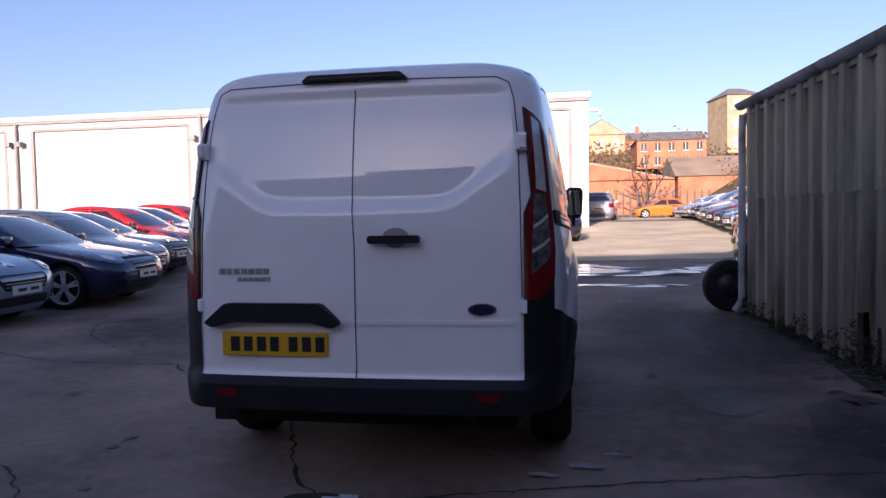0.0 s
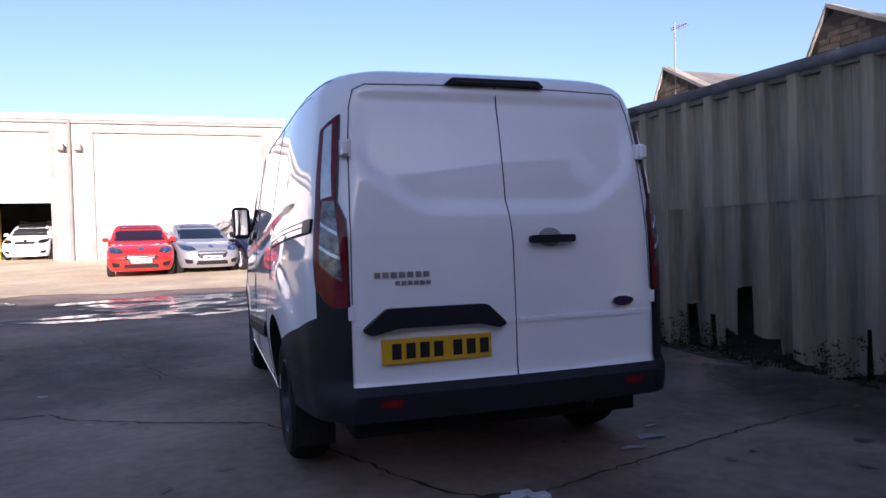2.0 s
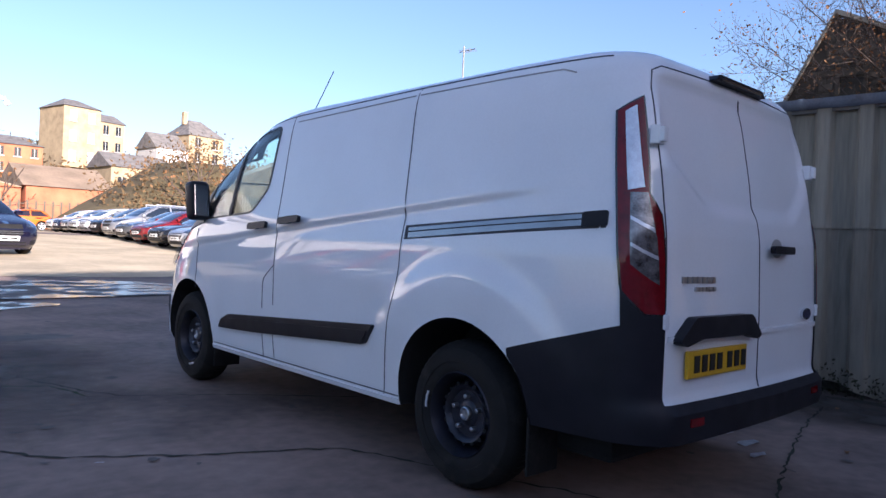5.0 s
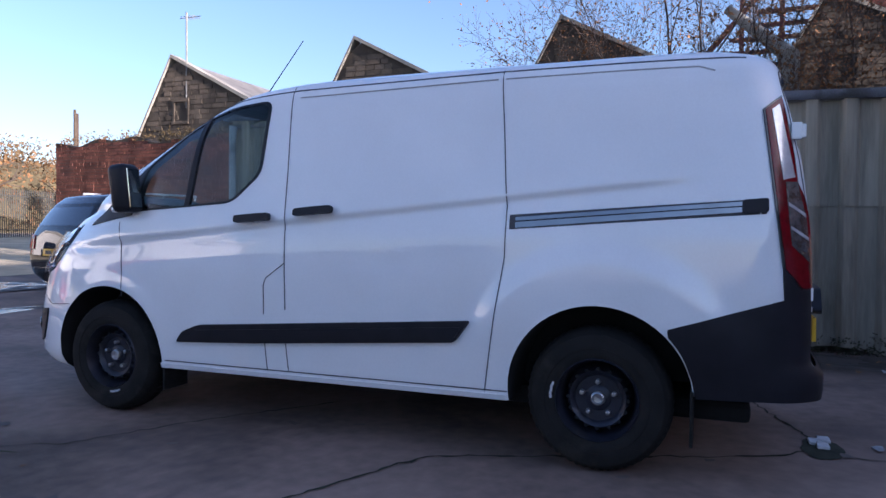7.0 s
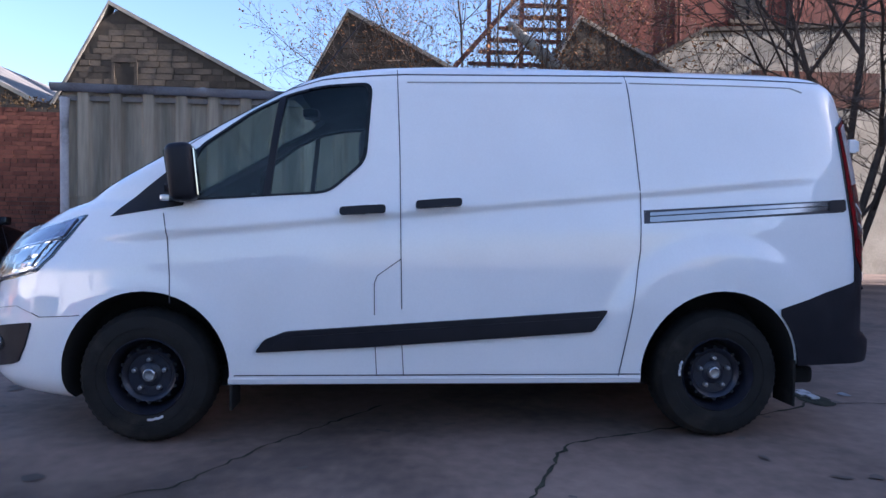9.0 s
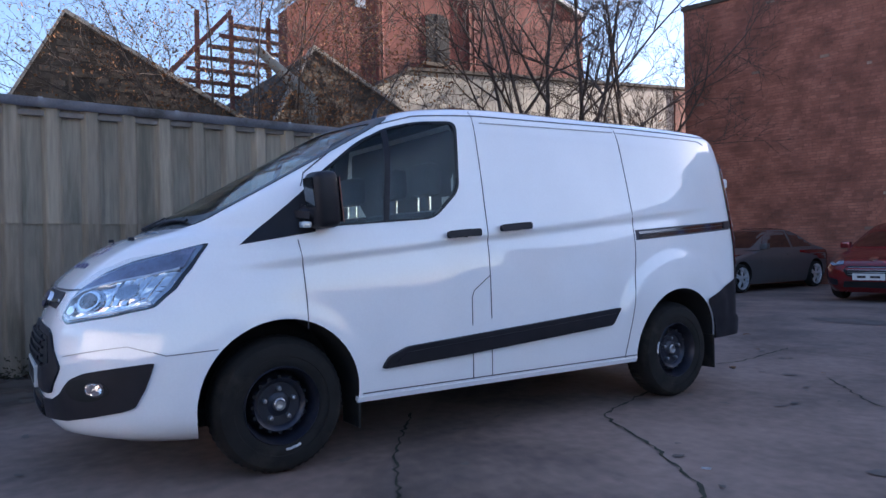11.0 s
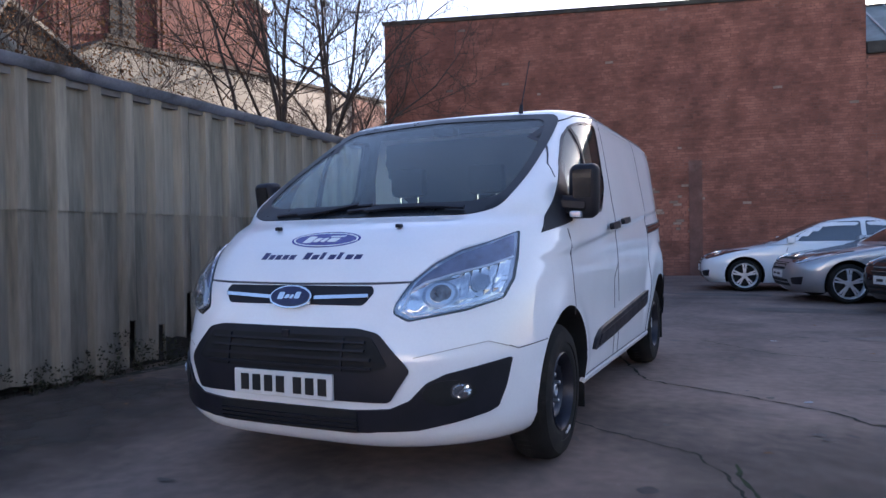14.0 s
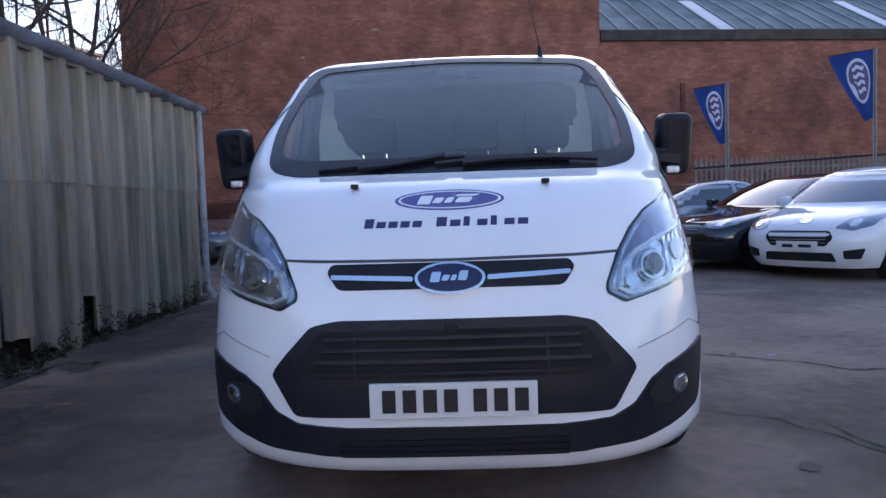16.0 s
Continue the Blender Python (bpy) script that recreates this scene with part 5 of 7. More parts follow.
def build_shed():
    shed = tagged(thing("shed", "long shed of stained grey corrugated fibre-cement sheets with a gutter", "shed"), kind="")
    rnd = random.Random(5)
    n = 8
    wide = (SHED_Y1 - SHED_Y0) / n
    for i in range(n):
        for row, (z0, z1) in enumerate(((0.05, 1.46), (1.40, SHED_TOP))):
            ya, yb = SHED_Y0 + i * wide, SHED_Y0 + (i + 1) * wide + 0.03
            cols = 72
            bm = bmesh.new()
            grid = []
            for j in range(cols + 1):
                y = ya + (yb - ya) * j / cols
                lo = z0 + 0.0
                if row == 0:
                    lo = 0.0 + max(0.0, 0.10 * noise.noise((y * 2.2, 3.1, 0)) + 0.05)
                    for ya_, yb_, zt in ((-0.28, -0.16, 0.66), (-0.60, 0.08, 0.23), (0.42, 0.54, 0.46), (0.12, 0.20, 0.40), (-1.50, -1.40, 0.42), (-2.3, -2.1, 0.14)):
                        if ya_ < y < yb_:
                            lo = max(lo, zt + 0.05 * noise.noise((y * 9.0, 1.0, 0)))
                z1 = z1 if row == 0 else eave(y) - 0.05
                x = SHED_X - corrugation(y) - (0.012 if row else 0.0) - 0.004 * (i % 2)
                col = [bm.verts.new((x, y, lo + (z1 - lo) * q)) for q in (0, 0.33, 0.66, 1)]
                grid.append(col)
            for a, b in zip(grid, grid[1:]):
                for q in range(3):
                    bm.faces.new((a[q], b[q], b[q + 1], a[q + 1]))
            front = bm.faces[:]
            back = bmesh.ops.extrude_face_region(bm, geom=front)
            for q in back["geom"]:
                if isinstance(q, bmesh.types.BMVert):
                    q.co.x += 0.009
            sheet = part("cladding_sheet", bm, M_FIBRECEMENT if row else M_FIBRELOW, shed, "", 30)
            if row == 1:
                for k in range(3):
                    y = ya + wide * (k + 0.5) / 3
                    part("fixing_bolt", tube((SHED_X - 0.07, y, 1.43), (SHED_X - 0.02, y, 1.43), 0.013, n=6), M_GALV, sheet)
    # near-black board added for the dark behind the sheets, end walls and roof
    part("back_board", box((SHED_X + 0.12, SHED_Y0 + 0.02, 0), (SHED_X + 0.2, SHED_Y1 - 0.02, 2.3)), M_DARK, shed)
    part("end_wall", box((SHED_X + 0.02, SHED_Y1 - 0.06, 0), (SHED_X + 4.2, SHED_Y1, 2.42)), M_FIBRECEMENT, shed)
    part("end_wall", box((SHED_X + 0.02, SHED_Y0, 0), (SHED_X + 4.2, SHED_Y0 + 0.06, 2.42)), M_FIBRECEMENT, shed)
    part("roof", prism([(SHED_X - 0.06, 2.40), (SHED_X + 4.2, 2.62), (SHED_X + 4.2, 2.67), (SHED_X - 0.06, 2.45)], SHED_Y0 - 0.05, SHED_Y1 + 0.05, "xz"), M_ROOF, shed, "low grey shed roof")
    # half-round gutter with brackets
    bm = bmesh.new()
    segs = 7
    pts = [(-0.075 + 0.075 * 1.0 * (1 - math.cos(math.pi * k / segs)) - 0.075, -0.075 * math.sin(math.pi * k / segs)) for k in range(segs + 1)]
    ring = []
    for y in (SHED_Y0 - 0.12, SHED_Y1 + 0.10):
        ring.append([bm.verts.new((SHED_X - 0.01 + px, y, eave(y) + pz)) for px, pz in pts])
    for k in range(segs):
        bm.faces.new((ring[0][k], ring[0][k + 1], ring[1][k + 1], ring[1][k]))
    for rr in ring:
        bm.faces.new(rr)
    bmesh.ops.solidify(bm, geom=bm.faces[:], thickness=0.006)
    gut = part("gutter", bm, M_GUTTER, shed, "grey half-round gutter", 40)
    for k in range(6):
        y = SHED_Y0 + 0.6 + k * 1.2
        bm = bmesh.new()
        add_lathe(bm, [(-0.02, 0.079), (0.02, 0.079)], 18, "y", (SHED_X - 0.085, y, eave(y)))
        for vtx in [q for q in bm.verts if q.co.z > eave(y) + 0.007]:
            vtx.co.z = eave(y) + 0.007
        part("gutter_joint", bm, M_GUTTER, gut, "", 40)
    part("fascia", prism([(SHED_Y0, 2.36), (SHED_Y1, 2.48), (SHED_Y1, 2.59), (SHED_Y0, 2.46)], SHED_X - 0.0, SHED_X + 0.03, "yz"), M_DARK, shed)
    for y in (SHED_Y1 - 0.03, SHED_Y0 + 0.03):
        bm = tube((SHED_X - 0.10, y, 0.12), (SHED_X - 0.10, y, 2.28), 0.042, n=14)
        add_tube(bm, (SHED_X - 0.10, y, 2.26), (SHED_X - 0.085, y, 2.42), 0.042, 0.05, 14)
        add_tube(bm, (SHED_X - 0.10, y, 0.16), (SHED_X - 0.18, y, 0.03), 0.042, 0.045, 14)
        part("downpipe", bm, M_GUTTER, shed, "grey plastic downpipe", 40)
    shed.matrix_world = SHED_SKEW
    return shed


build_shed()
# dirt along the shed foot, the shading there painted in with it
for k in range(5):
    patch("dirt_strip", SHED_X - (0.10 if k % 2 else 0.45), SHED_Y0 + 0.7 + k * 1.25, 0.09 if k % 2 else 0.42, 0.78, M_CRACK if k % 2 else M_STAIN, "dirt and leaf mould along the shed foot", 40 + k)


def shed_moss():
    """Clumps of moss and weeds climbing from the ground over the foot of the sheets."""
    rnd = random.Random(91)
    tips = []
    for _ in range(900):
        y = rnd.uniform(SHED_Y0, SHED_Y1)
        lush = 0.35 + 0.65 * max(0.0, noise.noise((y * 1.1, 5.0, 0)) + 0.35)
        tips.append((SHED_X - corrugation(y) - 0.02 - 0.05 * rnd.random(), y, 0.42 * lush * rnd.random() ** 2.2))
    v, f = leaf_mesh(tips, 7, 0.016, 12, 0.022)
    tagged(new("shed_moss", quads("shed_moss", [SHED_SKEW @ Vector(q) for q in v], f, M_WALLMOSS)), "dark green-brown moss and weeds along the shed foot", "moss", "", "stuff")


shed_moss()


def loose_wheel():
    """A spare wheel stood on edge against the shed corner."""
    e = thing("spare_wheel", "spare wheel with a worn black tyre stood at the shed corner", "wheel", "", "", (2.99, 3.92, 0.325), 8)
    bm = bmesh.new()
    add_lathe(bm, [(0.09, 0.20), (0.10, 0.25), (0.09, 0.30), (0.06, 0.322), (0, 0.325), (-0.06, 0.322), (-0.09, 0.30), (-0.10, 0.25), (-0.09, 0.20)], 40, "y")
    part("tyre", bm, M_RUBBER, e, "", 40)
    bm = bmesh.new()
    add_lathe(bm, [(0.09, 0.202), (-0.085, 0.204), (-0.07, 0.19), (-0.02, 0.17), (-0.03, 0.12), (-0.045, 0.10), (-0.045, 0.001)], 32, "y")
    part("rim", bm, M_STEEL, e, "dark steel rim", 40)
    for k in range(5):
        a = 2 * math.pi * k / 5
        bm = bmesh.new()
        add_lathe(bm, [(-0.04, 0.012), (-0.060, 0.011), (-0.062, 0.001)], 8, "y", (0.075 * math.cos(a), 0, 0.075 * math.sin(a)))
        part("wheel_bolt", bm, M_CHROME, e, "", 40)


loose_wheel()


def dirt_specks():
    """Many small dark blotches of leaf mould and dirt, thick by the shed foot."""
    rnd = random.Random(77)
    v, f = [], []
    for k in range(520):
        if k < 260:
            x, y = SHED_X - 0.05 - abs(rnd.gauss(0, 0.45)), rnd.uniform(SHED_Y0, SHED_Y1)
        else:
            x, y = rnd.uniform(-6.5, 3.0), rnd.uniform(-8.5, 7.0)
        s = rnd.uniform(0.012, 0.06) * (1.5 if k < 260 else 1.0)
        n, c = 7, len(v)
        a0, st = rnd.uniform(0, 6.28), rnd.uniform(0.35, 1.0)
        for i in range(n):
            a = 6.2832 * i / n
            r = s * rnd.uniform(0.5, 1.3)
            px, py = r * math.cos(a), r * math.sin(a) * st
            qx, qy = x + px * math.cos(a0) - py * math.sin(a0), y + px * math.sin(a0) + py * math.cos(a0)
            v.append((qx, qy, ground_z(qx, qy) + 0.0065))
        f.append(tuple(range(c, c + n)))
    tagged(new("dirt_specks", quads("dirt_specks", v, f, M_STAIN)), "dark specks of dirt and leaf mould on the yard", "dirt", "", "stuff")


dirt_specks()



def wall_run(name, a, b, height, label, brick=(0.225, 0.075, 0.010), material=M_BRICK, mortar=M_MORTAR, span=None, thick=0.35, top=None, seed=1, proud=0.010, piece="brick", skip=None, pale_at=False):
    """A wall from a to b, its outer face on the left of that way: courses of pieces over a mortar bed."""
    a, b = Vector(a), Vector(b)
    d = b - a
    length = d.length
    rnd = np.random.RandomState(seed)
    e = thing(name, label, "wall", "", "structure", (a.x, a.y, 0), math.degrees(math.atan2(d.y, d.x)))
    h_at = top or (lambda s: height)
    marks = sorted({0.0, length} | {length * i / 60 for i in range(61)})
    pts = [(0, -0.3), (length, -0.3)] + [(s, h_at(s)) for s in reversed(marks)]
    part("wall_core", prism(pts, -thick, 0.0, "xz"), mortar, e, "mortar joints and core")
    bl, ch, j = brick
    lo, hi, single, plo, phi = [], [], [], [], []
    zmax, z, row = max(h_at(s) for s in marks), 0.0, 0
    while z < zmax:
        s = -rnd.rand() * bl
        while s < length:
            ln = bl * (rnd.uniform(0.55, 1.35) if piece == "stone" else (0.5 if row % 6 == 5 else 1.0))
            s0, s1 = max(0.0, s) + j / 2, min(length, s + ln) - j / 2
            mid = (s0 + s1) / 2
            if s1 - s0 > 0.03 and z + ch < min(h_at(s0), h_at(s1)) + 0.02 and not (skip and skip(mid, z)):
                bx = ((s0, -0.03, z + j / 2), (s1, 0.003 + proud * rnd.rand(), z + ch - j / 2))
                far = math.hypot((mid - 5.9) / 1.5, (z - 1.95) / 0.75)
                if pale_at and (rnd.rand() < 0.9 * math.exp(-far * far * 1.3) * (0.35 + noise.noise((mid * 3, z * 3, 1))) or rnd.rand() < 0.003):
                    plo.append(bx[0]), phi.append(bx[1])
                elif span and span[0] <= mid <= span[1] and span[2] <= z <= span[3] and len(single) < 300:
                    single.append(bx)
                else:
                    lo.append(bx[0]), hi.append(bx[1])
            s += ln
        z += ch
        row += 1
    ob = part("%swork" % piece, many_boxes("%swork" % piece, lo, hi, material), None, e)
    ob["kind"] = "stuff"
    if plo:
        ob = part("limewashed_bricks", many_boxes("limewashed_bricks", plo, phi, M_PALEBRICK), None, e, "bricks with pale flaking limewash")
        ob["kind"] = "stuff"
    return e, single, material, piece


LATER = []
# the tall brick building that shades the yard
WALL_A, WALL_B = (-4.1, -16.45), (9.14, -14.5)
LATER.append(wall_run("wall_south", WALL_A, WALL_B, 7.5, "tall weathered red brick wall with pale mortar stains", span=(4.2, 8.6, 0.9, 2.35), top=lambda s: 7.35 + 0.038 * s, seed=3, pale_at=True))
e = LATER[-1][0]
WLEN = (Vector(WALL_B) - Vector(WALL_A)).length
part("coping", prism([(-0.05, 7.35), (WLEN + 0.05, 7.35 + 0.038 * WLEN), (WLEN + 0.05, 7.47 + 0.038 * WLEN), (-0.05, 7.47)], -0.42, 0.06, "xz"), M_STONEGAP, e, "dark coping course")
part("pier", box((4.05, 0.0, 0), (4.4, 0.05, 3.2)), M_MORTAR, e, "dark brick pier")
e2 = wall_run("wall_south_low", (-27.0, -19.9), (-4.1, -16.45), 5.75, "lower red brick wall under a glazed roof", seed=4, top=lambda s: 5.75)
LATER.append(e2)
e2 = e2[0]
L2 = 23.15
part("eaves_band", box((0, -0.35, 5.75), (L2, 0.10, 6.05)), M_STONEGAP, e2, "dark eaves gutter band")
for k in range(38):
    s = k * 0.61
    m = M_PANE if k % 9 == 4 else M_ROOFGLASS
    part("roof_pane", prism([(0.0, 6.05), (-2.9, 7.75), (-2.9, 7.78), (0.0, 6.08)], s + 0.03, s + 0.58, "yz"), m, e2)
    part("glazing_bar", prism([(0.02, 6.04), (-2.92, 7.76), (-2.92, 7.83), (0.02, 6.11)], s - 0.025, s + 0.025, "yz"), M_TRIM, e2)
part("roof_end", box((0, -3.1, 5.6), (L2, -2.9, 7.85)), M_STONEGAP, e2)
part("drain_stub", box((20.6, 0.0, 3.4), (20.72, 0.08, 4.5)), M_RUST, e2)

# weathered wall beside the shed, and the stone sawtooth mill
LATER.append(wall_run("wall_east", (8.4, 4.2), (8.4, 12.9), 3.2, "weathered orange and dark red brick yard wall", material=M_OLDBRICK, mortar=M_STONEJOINT, span=(0.3, 3.1, 1.5, 3.1), seed=7, proud=0.02,
                      top=lambda s: 3.18 + 0.06 * math.sin(s * 2.1) + 0.05 * math.sin(s * 5.3)))
PEAKS = (12.25, 6.5, 1.30, -4.0)


def tooth(s):
    y = s - 9.4
    best = 3.75
    for p in PEAKS:
        if y >= p:
            h = 5.93 - (y - p) * 1.85
        else:
            h = 5.93 - (p - y) * 0.525
        best = max(best, h)
    return best


mill = wall_run("wall_mill", (11.6, -9.4), (11.6, 13.6), 6.0, "sawtooth gable wall of dark gritstone with stone copings", brick=(0.34, 0.135, 0.014), material=M_STONE, mortar=M_STONEJOINT,
                span=(13.9, 17.2, 3.2, 5.9), top=tooth, seed=11, proud=0.03, piece="stone",
                skip=lambda s, z: any(abs(s - 9.4 - (p - 0.32)) < 0.24 and 4.15 < z < 4.72 for p in PEAKS))
LATER.append(mill)
mill = mill[0]
for p in PEAKS:
    s = p + 9.4
    part("coping_stone", prism([(s + 1.2, 3.72), (s, 5.93), (s, 6.02), (s + 1.26, 3.72)], -0.30, 0.07, "xz"), M_RENDERED, mill, "pale coping")
    part("coping_stone", prism([(s - 4.15, 3.75), (s, 5.93), (s, 6.02), (s - 4.25, 3.80)], -0.30, 0.07, "xz"), M_RENDERED, mill, "pale coping")
    part("roof_slope", prism([(s - 4.15, 3.68), (s, 5.86), (s, 5.92), (s - 4.15, 3.74)], -24, -0.3, "xz"), M_ROOF, mill, "grey slate roof slope")
    part("roof_glazing", prism([(s + 1.15, 3.70), (s, 5.86), (s + 0.03, 5.88), (s + 1.18, 3.72)], -24, -0.3, "xz"), M_STONEGAP, mill)
    wd = part("gable_window", box((s - 0.55, -0.10, 4.13), (s - 0.09, -0.04, 4.70)), M_DARKPANE, mill, "small dark gable window")
    for lo, hi in (((s - 0.60, -0.08, 4.68), (s - 0.04, 0.05, 4.78)), ((s - 0.60, -0.08, 4.06), (s - 0.04, 0.07, 4.14)), ((s - 0.60, -0.08, 4.14), (s - 0.53, 0.04, 4.68)), ((s - 0.11, -0.08, 4.14), (s - 0.04, 0.04, 4.68))):
        part("window_surround", box(lo, hi, 0.008), M_STONE, wd)
# aerial mast on the mill
bm = tube((11.6, 11.75, 4.5), (11.6, 11.75, 7.15), 0.025)
for k in range(5):
    add_tube(bm, (11.6, 11.55 + k * 0.1, 7.05), (11.95, 11.55 + k * 0.1, 7.05), 0.008, n=5)
add_tube(bm, (11.75, 11.4, 7.05), (11.75, 12.1, 7.05), 0.012, n=5)
solo("tv_aerial", bm, M_GALV, "thin grey television aerial on a mast above the mill", "aerial")


def rendered_block():
    e = thing("rendered_building", "low building with grey rendered wall and dark brick band", "building")
    pts = [(-22.0, 0), (-4.2, 0), (-4.2, 4.2), (-7.78, 6.27), (-22.0, 7.10)]
    part("wall", prism(pts, 13.5, 15.3, "yz"), M_RENDERED, e, "stained grey render")
    part("verge", prism([(-4.0, 4.10), (-7.78, 6.29), (-22.0, 7.12), (-22.0, 7.22), (-7.78, 6.39), (-4.0, 4.22)], 13.4, 15.4, "yz"), M_STONEGAP, e, "dark verge tiles")
    part("brick_band", box((13.46, -12.6, 4.4), (13.5, -9.1, 5.33)), M_OLDBRICK, e)
    part("brick_end", box((13.44, -22.0, 0), (13.5, -19.4, 6.9)), M_OLDBRICK, e)
    e = thing("mill_building", "tall old red brick mill building with a dark window", "building")
    part("wall", prism([(15.5, -5.2), (15.5, -16.6), (30, -16.6), (30, -14.0)], 0, 9.6, "xy"), M_MILLBRICK, e, "weathered red brick")
    pts = [(-5.2, 9.6), (-8.2, 12.6), (-11.0, 13.0), (-16.6, 9.6)]
    part("gable", prism([(-4.8, 6.0), (-4.8, 8.2), (-10.0, 12.8), (-13.2, 10.9), (-16.6, 9.65), (-16.6, 6.0)], 15.44, 16.2, "yz"), M_MILLBRICK, e)
    part("verge", prism([(-4.7, 8.2), (-10.0, 12.85), (-13.2, 10.95), (-16.7, 9.7), (-16.7, 9.85), (-13.2, 11.1), (-10.0, 13.02), (-4.7, 8.38)], 15.3, 16.3, "yz"), M_TRIM, e, "pale verge boards")
    arch = [(-10.45, 7.2), (-10.45, 8.72), (-10.25, 8.82), (-10.0, 8.85), (-9.75, 8.82), (-9.55, 8.72), (-9.55, 7.2)]
    w = part("window", prism(arch, 15.40, 15.46, "yz"), M_WELL, e, "dark boarded window")
    for z in (7.6, 8.05, 8.45):
        part("glazing_bar", box((15.385, -10.48, z), (15.40, -9.52, z + 0.05)), M_DARK, w)
    part("glazing_bar", box((15.385, -10.03, 7.22), (15.40, -9.97, 8.83)), M_DARK, w)
    part("window_sill", box((15.3, -10.65, 7.08), (15.44, -9.35, 7.2), 0.02), M_STONE, w)
    w = part("window", box((15.40, -7.35, 8.6), (15.44, -7.0, 9.1)), M_PANE, e, "small boarded window")
    for y in (-11.25, -11.45, -7.9):
        part("downpipe", tube((15.38, y, 6.0), (15.38, y, 10.8 if y > -11 else 10.9), 0.045), M_MILLBRICK, e, "red painted downpipe")
    e = thing("fire_escape", "rust-red steel fire escape stair in zigzag flights", "stair")
    for k in range(9):
        z = 5.0 + k * 0.36
        y0 = -1.0 - k * 0.32
        part("landing_bar", box((16.9, y0 - 2.2, z), (16.98, y0, z + 0.09)), M_RUST, e)
        part("tread", box((16.98, y0 - 2.2, z), (17.08, y0 - 0.1, z + 0.02)), M_RUST, e)
    for y, z1 in ((-1.2, 5.4), (-2.6, 8.2), (-4.75, 8.3), (-3.6, 8.2)):
        part("post", box((16.88, y - 0.06, 0), (17.0, y + 0.06, z1)), M_RUST, e)
    part("stringer", prism([(-0.8, 5.0), (-3.6, 8.2), (-3.6, 8.4), (-0.6, 5.0)], 16.86, 16.95, "yz"), M_RUST, e)


rendered_block()


# ---------- white warehouse ----------
def build_warehouse():
    e = thing("warehouse", "white steel-clad warehouse with tall roller shutter doors, one half open", "warehouse")
    y, top, z0 = 27.0, 6.45, 0.4
    x0, x1 = -37.0, 2.05
    bays = [(-36.6, -26.9), (-26.6, -16.7), (-16.5, -6.6), (-6.4, 1.95)]
    opening = (-15.7, -7.0, 3.05)
    # wall around the openings
    part("wall", box((x0, y, 6.0), (x1, y + 0.3, top)), M_CLADDING, e, "white cladding above the doors")
    part("wall", box((1.25, y, 0), (x1, y + 0.3, 6.0)), M_CLADDING, e, "white cladding")
    for a, b in zip(bays, bays[1:]):
        part("wall", box((a[1] - 0.55, y, 0), (b[0] + 0.65, y + 0.3, 6.0)), M_CLADDING, e, "white pier between the doors")
    part("side_wall", box((x1 - 0.3, y + 0.3, 0), (x1, y + 24, top)), M_CLADDING, e, "white cladding")
    # inner walls near-black: the dim of the open bay is in their colour
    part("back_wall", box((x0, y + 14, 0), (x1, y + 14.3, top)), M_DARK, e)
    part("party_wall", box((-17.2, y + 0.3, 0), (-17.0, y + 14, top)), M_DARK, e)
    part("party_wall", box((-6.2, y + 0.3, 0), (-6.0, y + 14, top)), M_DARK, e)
    part("roof", box((x0, y + 0.0, top), (x1, y + 24, top + 0.15)), M_ROOF, e)
    part("fascia", box((x0, y - 0.18, top - 0.02), (x1 + 0.12, y + 0.02, top + 0.22), 0.02), M_CLADDING, e, "white eaves fascia")
    part("gutter_line", box((x0, y - 0.14, top - 0.16), (x1 + 0.05, y - 0.003, top - 0.03), 0.02), M_DARKTRIM, e, "grey gutter shadow line")
    for i, (a, b) in enumerate(bays):
        xa, xb = a + 0.75, b - (0.6 if i < 3 else 0.75)
        bottom = 3.05 if i == 2 else 0.3
        n = int((5.95 - bottom) / 0.28)
        for k in range(n):
            za = bottom + (5.95 - bottom) * k / n
            part("shutter_slat", box((xa, y + 0.10 + 0.006 * (k % 2), za), (xb, y + 0.14 + 0.006 * (k % 2), za + (5.95 - bottom) / n - 0.006)), M_SHUTTER, e)
        for xx in (xa - 0.05, xb + 0.05):
            part("door_guide", box((xx - 0.09, y - 0.03, 0.3), (xx + 0.09, y + 0.06, 6.0), 0.01), M_DARKTRIM, e, "grey door guide")
        part("door_head", box((xa, y - 0.04, 5.92), (xb, y + 0.04, 6.06), 0.01), M_DARKTRIM, e)
    for x in (-26.75, -16.55, -6.5):
        part("downpipe", tube((x, y - 0.12, 0.4), (x, y - 0.12, top), 0.085, n=12), M_DARKTRIM, e, "grey downpipe")
        lamp = part("wall_lamp", box((x - 0.45, y - 0.42, 5.15), (x - 0.15, y - 0.12, 5.42), 0.03), M_DARKTRIM, e, "grey floodlight")
        part("wall_lamp", box((x + 0.18, y - 0.42, 5.15), (x + 0.48, y - 0.12, 5.42), 0.03), M_DARKTRIM, e, "grey floodlight")
    cam_m = part("security_camera", box((x1 + 0.05, y - 0.35, 5.75), (x1 + 0.45, y - 0.2, 5.9), 0.02), M_TRIM, e, "small white security camera")
    part("camera_dome", bmesh_sphere((x1 + 0.5, y - 0.28, 5.67), 0.11), M_CLADDING, cam_m, "", 60)
    for x in (-15.1, -14.78):
        part("roof_flue", tube((x, y + 6, 6.4), (x, y + 6, 8.6), 0.07, n=12), M_DARKTRIM, e, "thin grey metal flue")
    part("flue_cap", box((-15.25, y + 5.9, 8.3), (-14.65, y + 6.1, 8.4), 0.02), M_DARKTRIM, e)
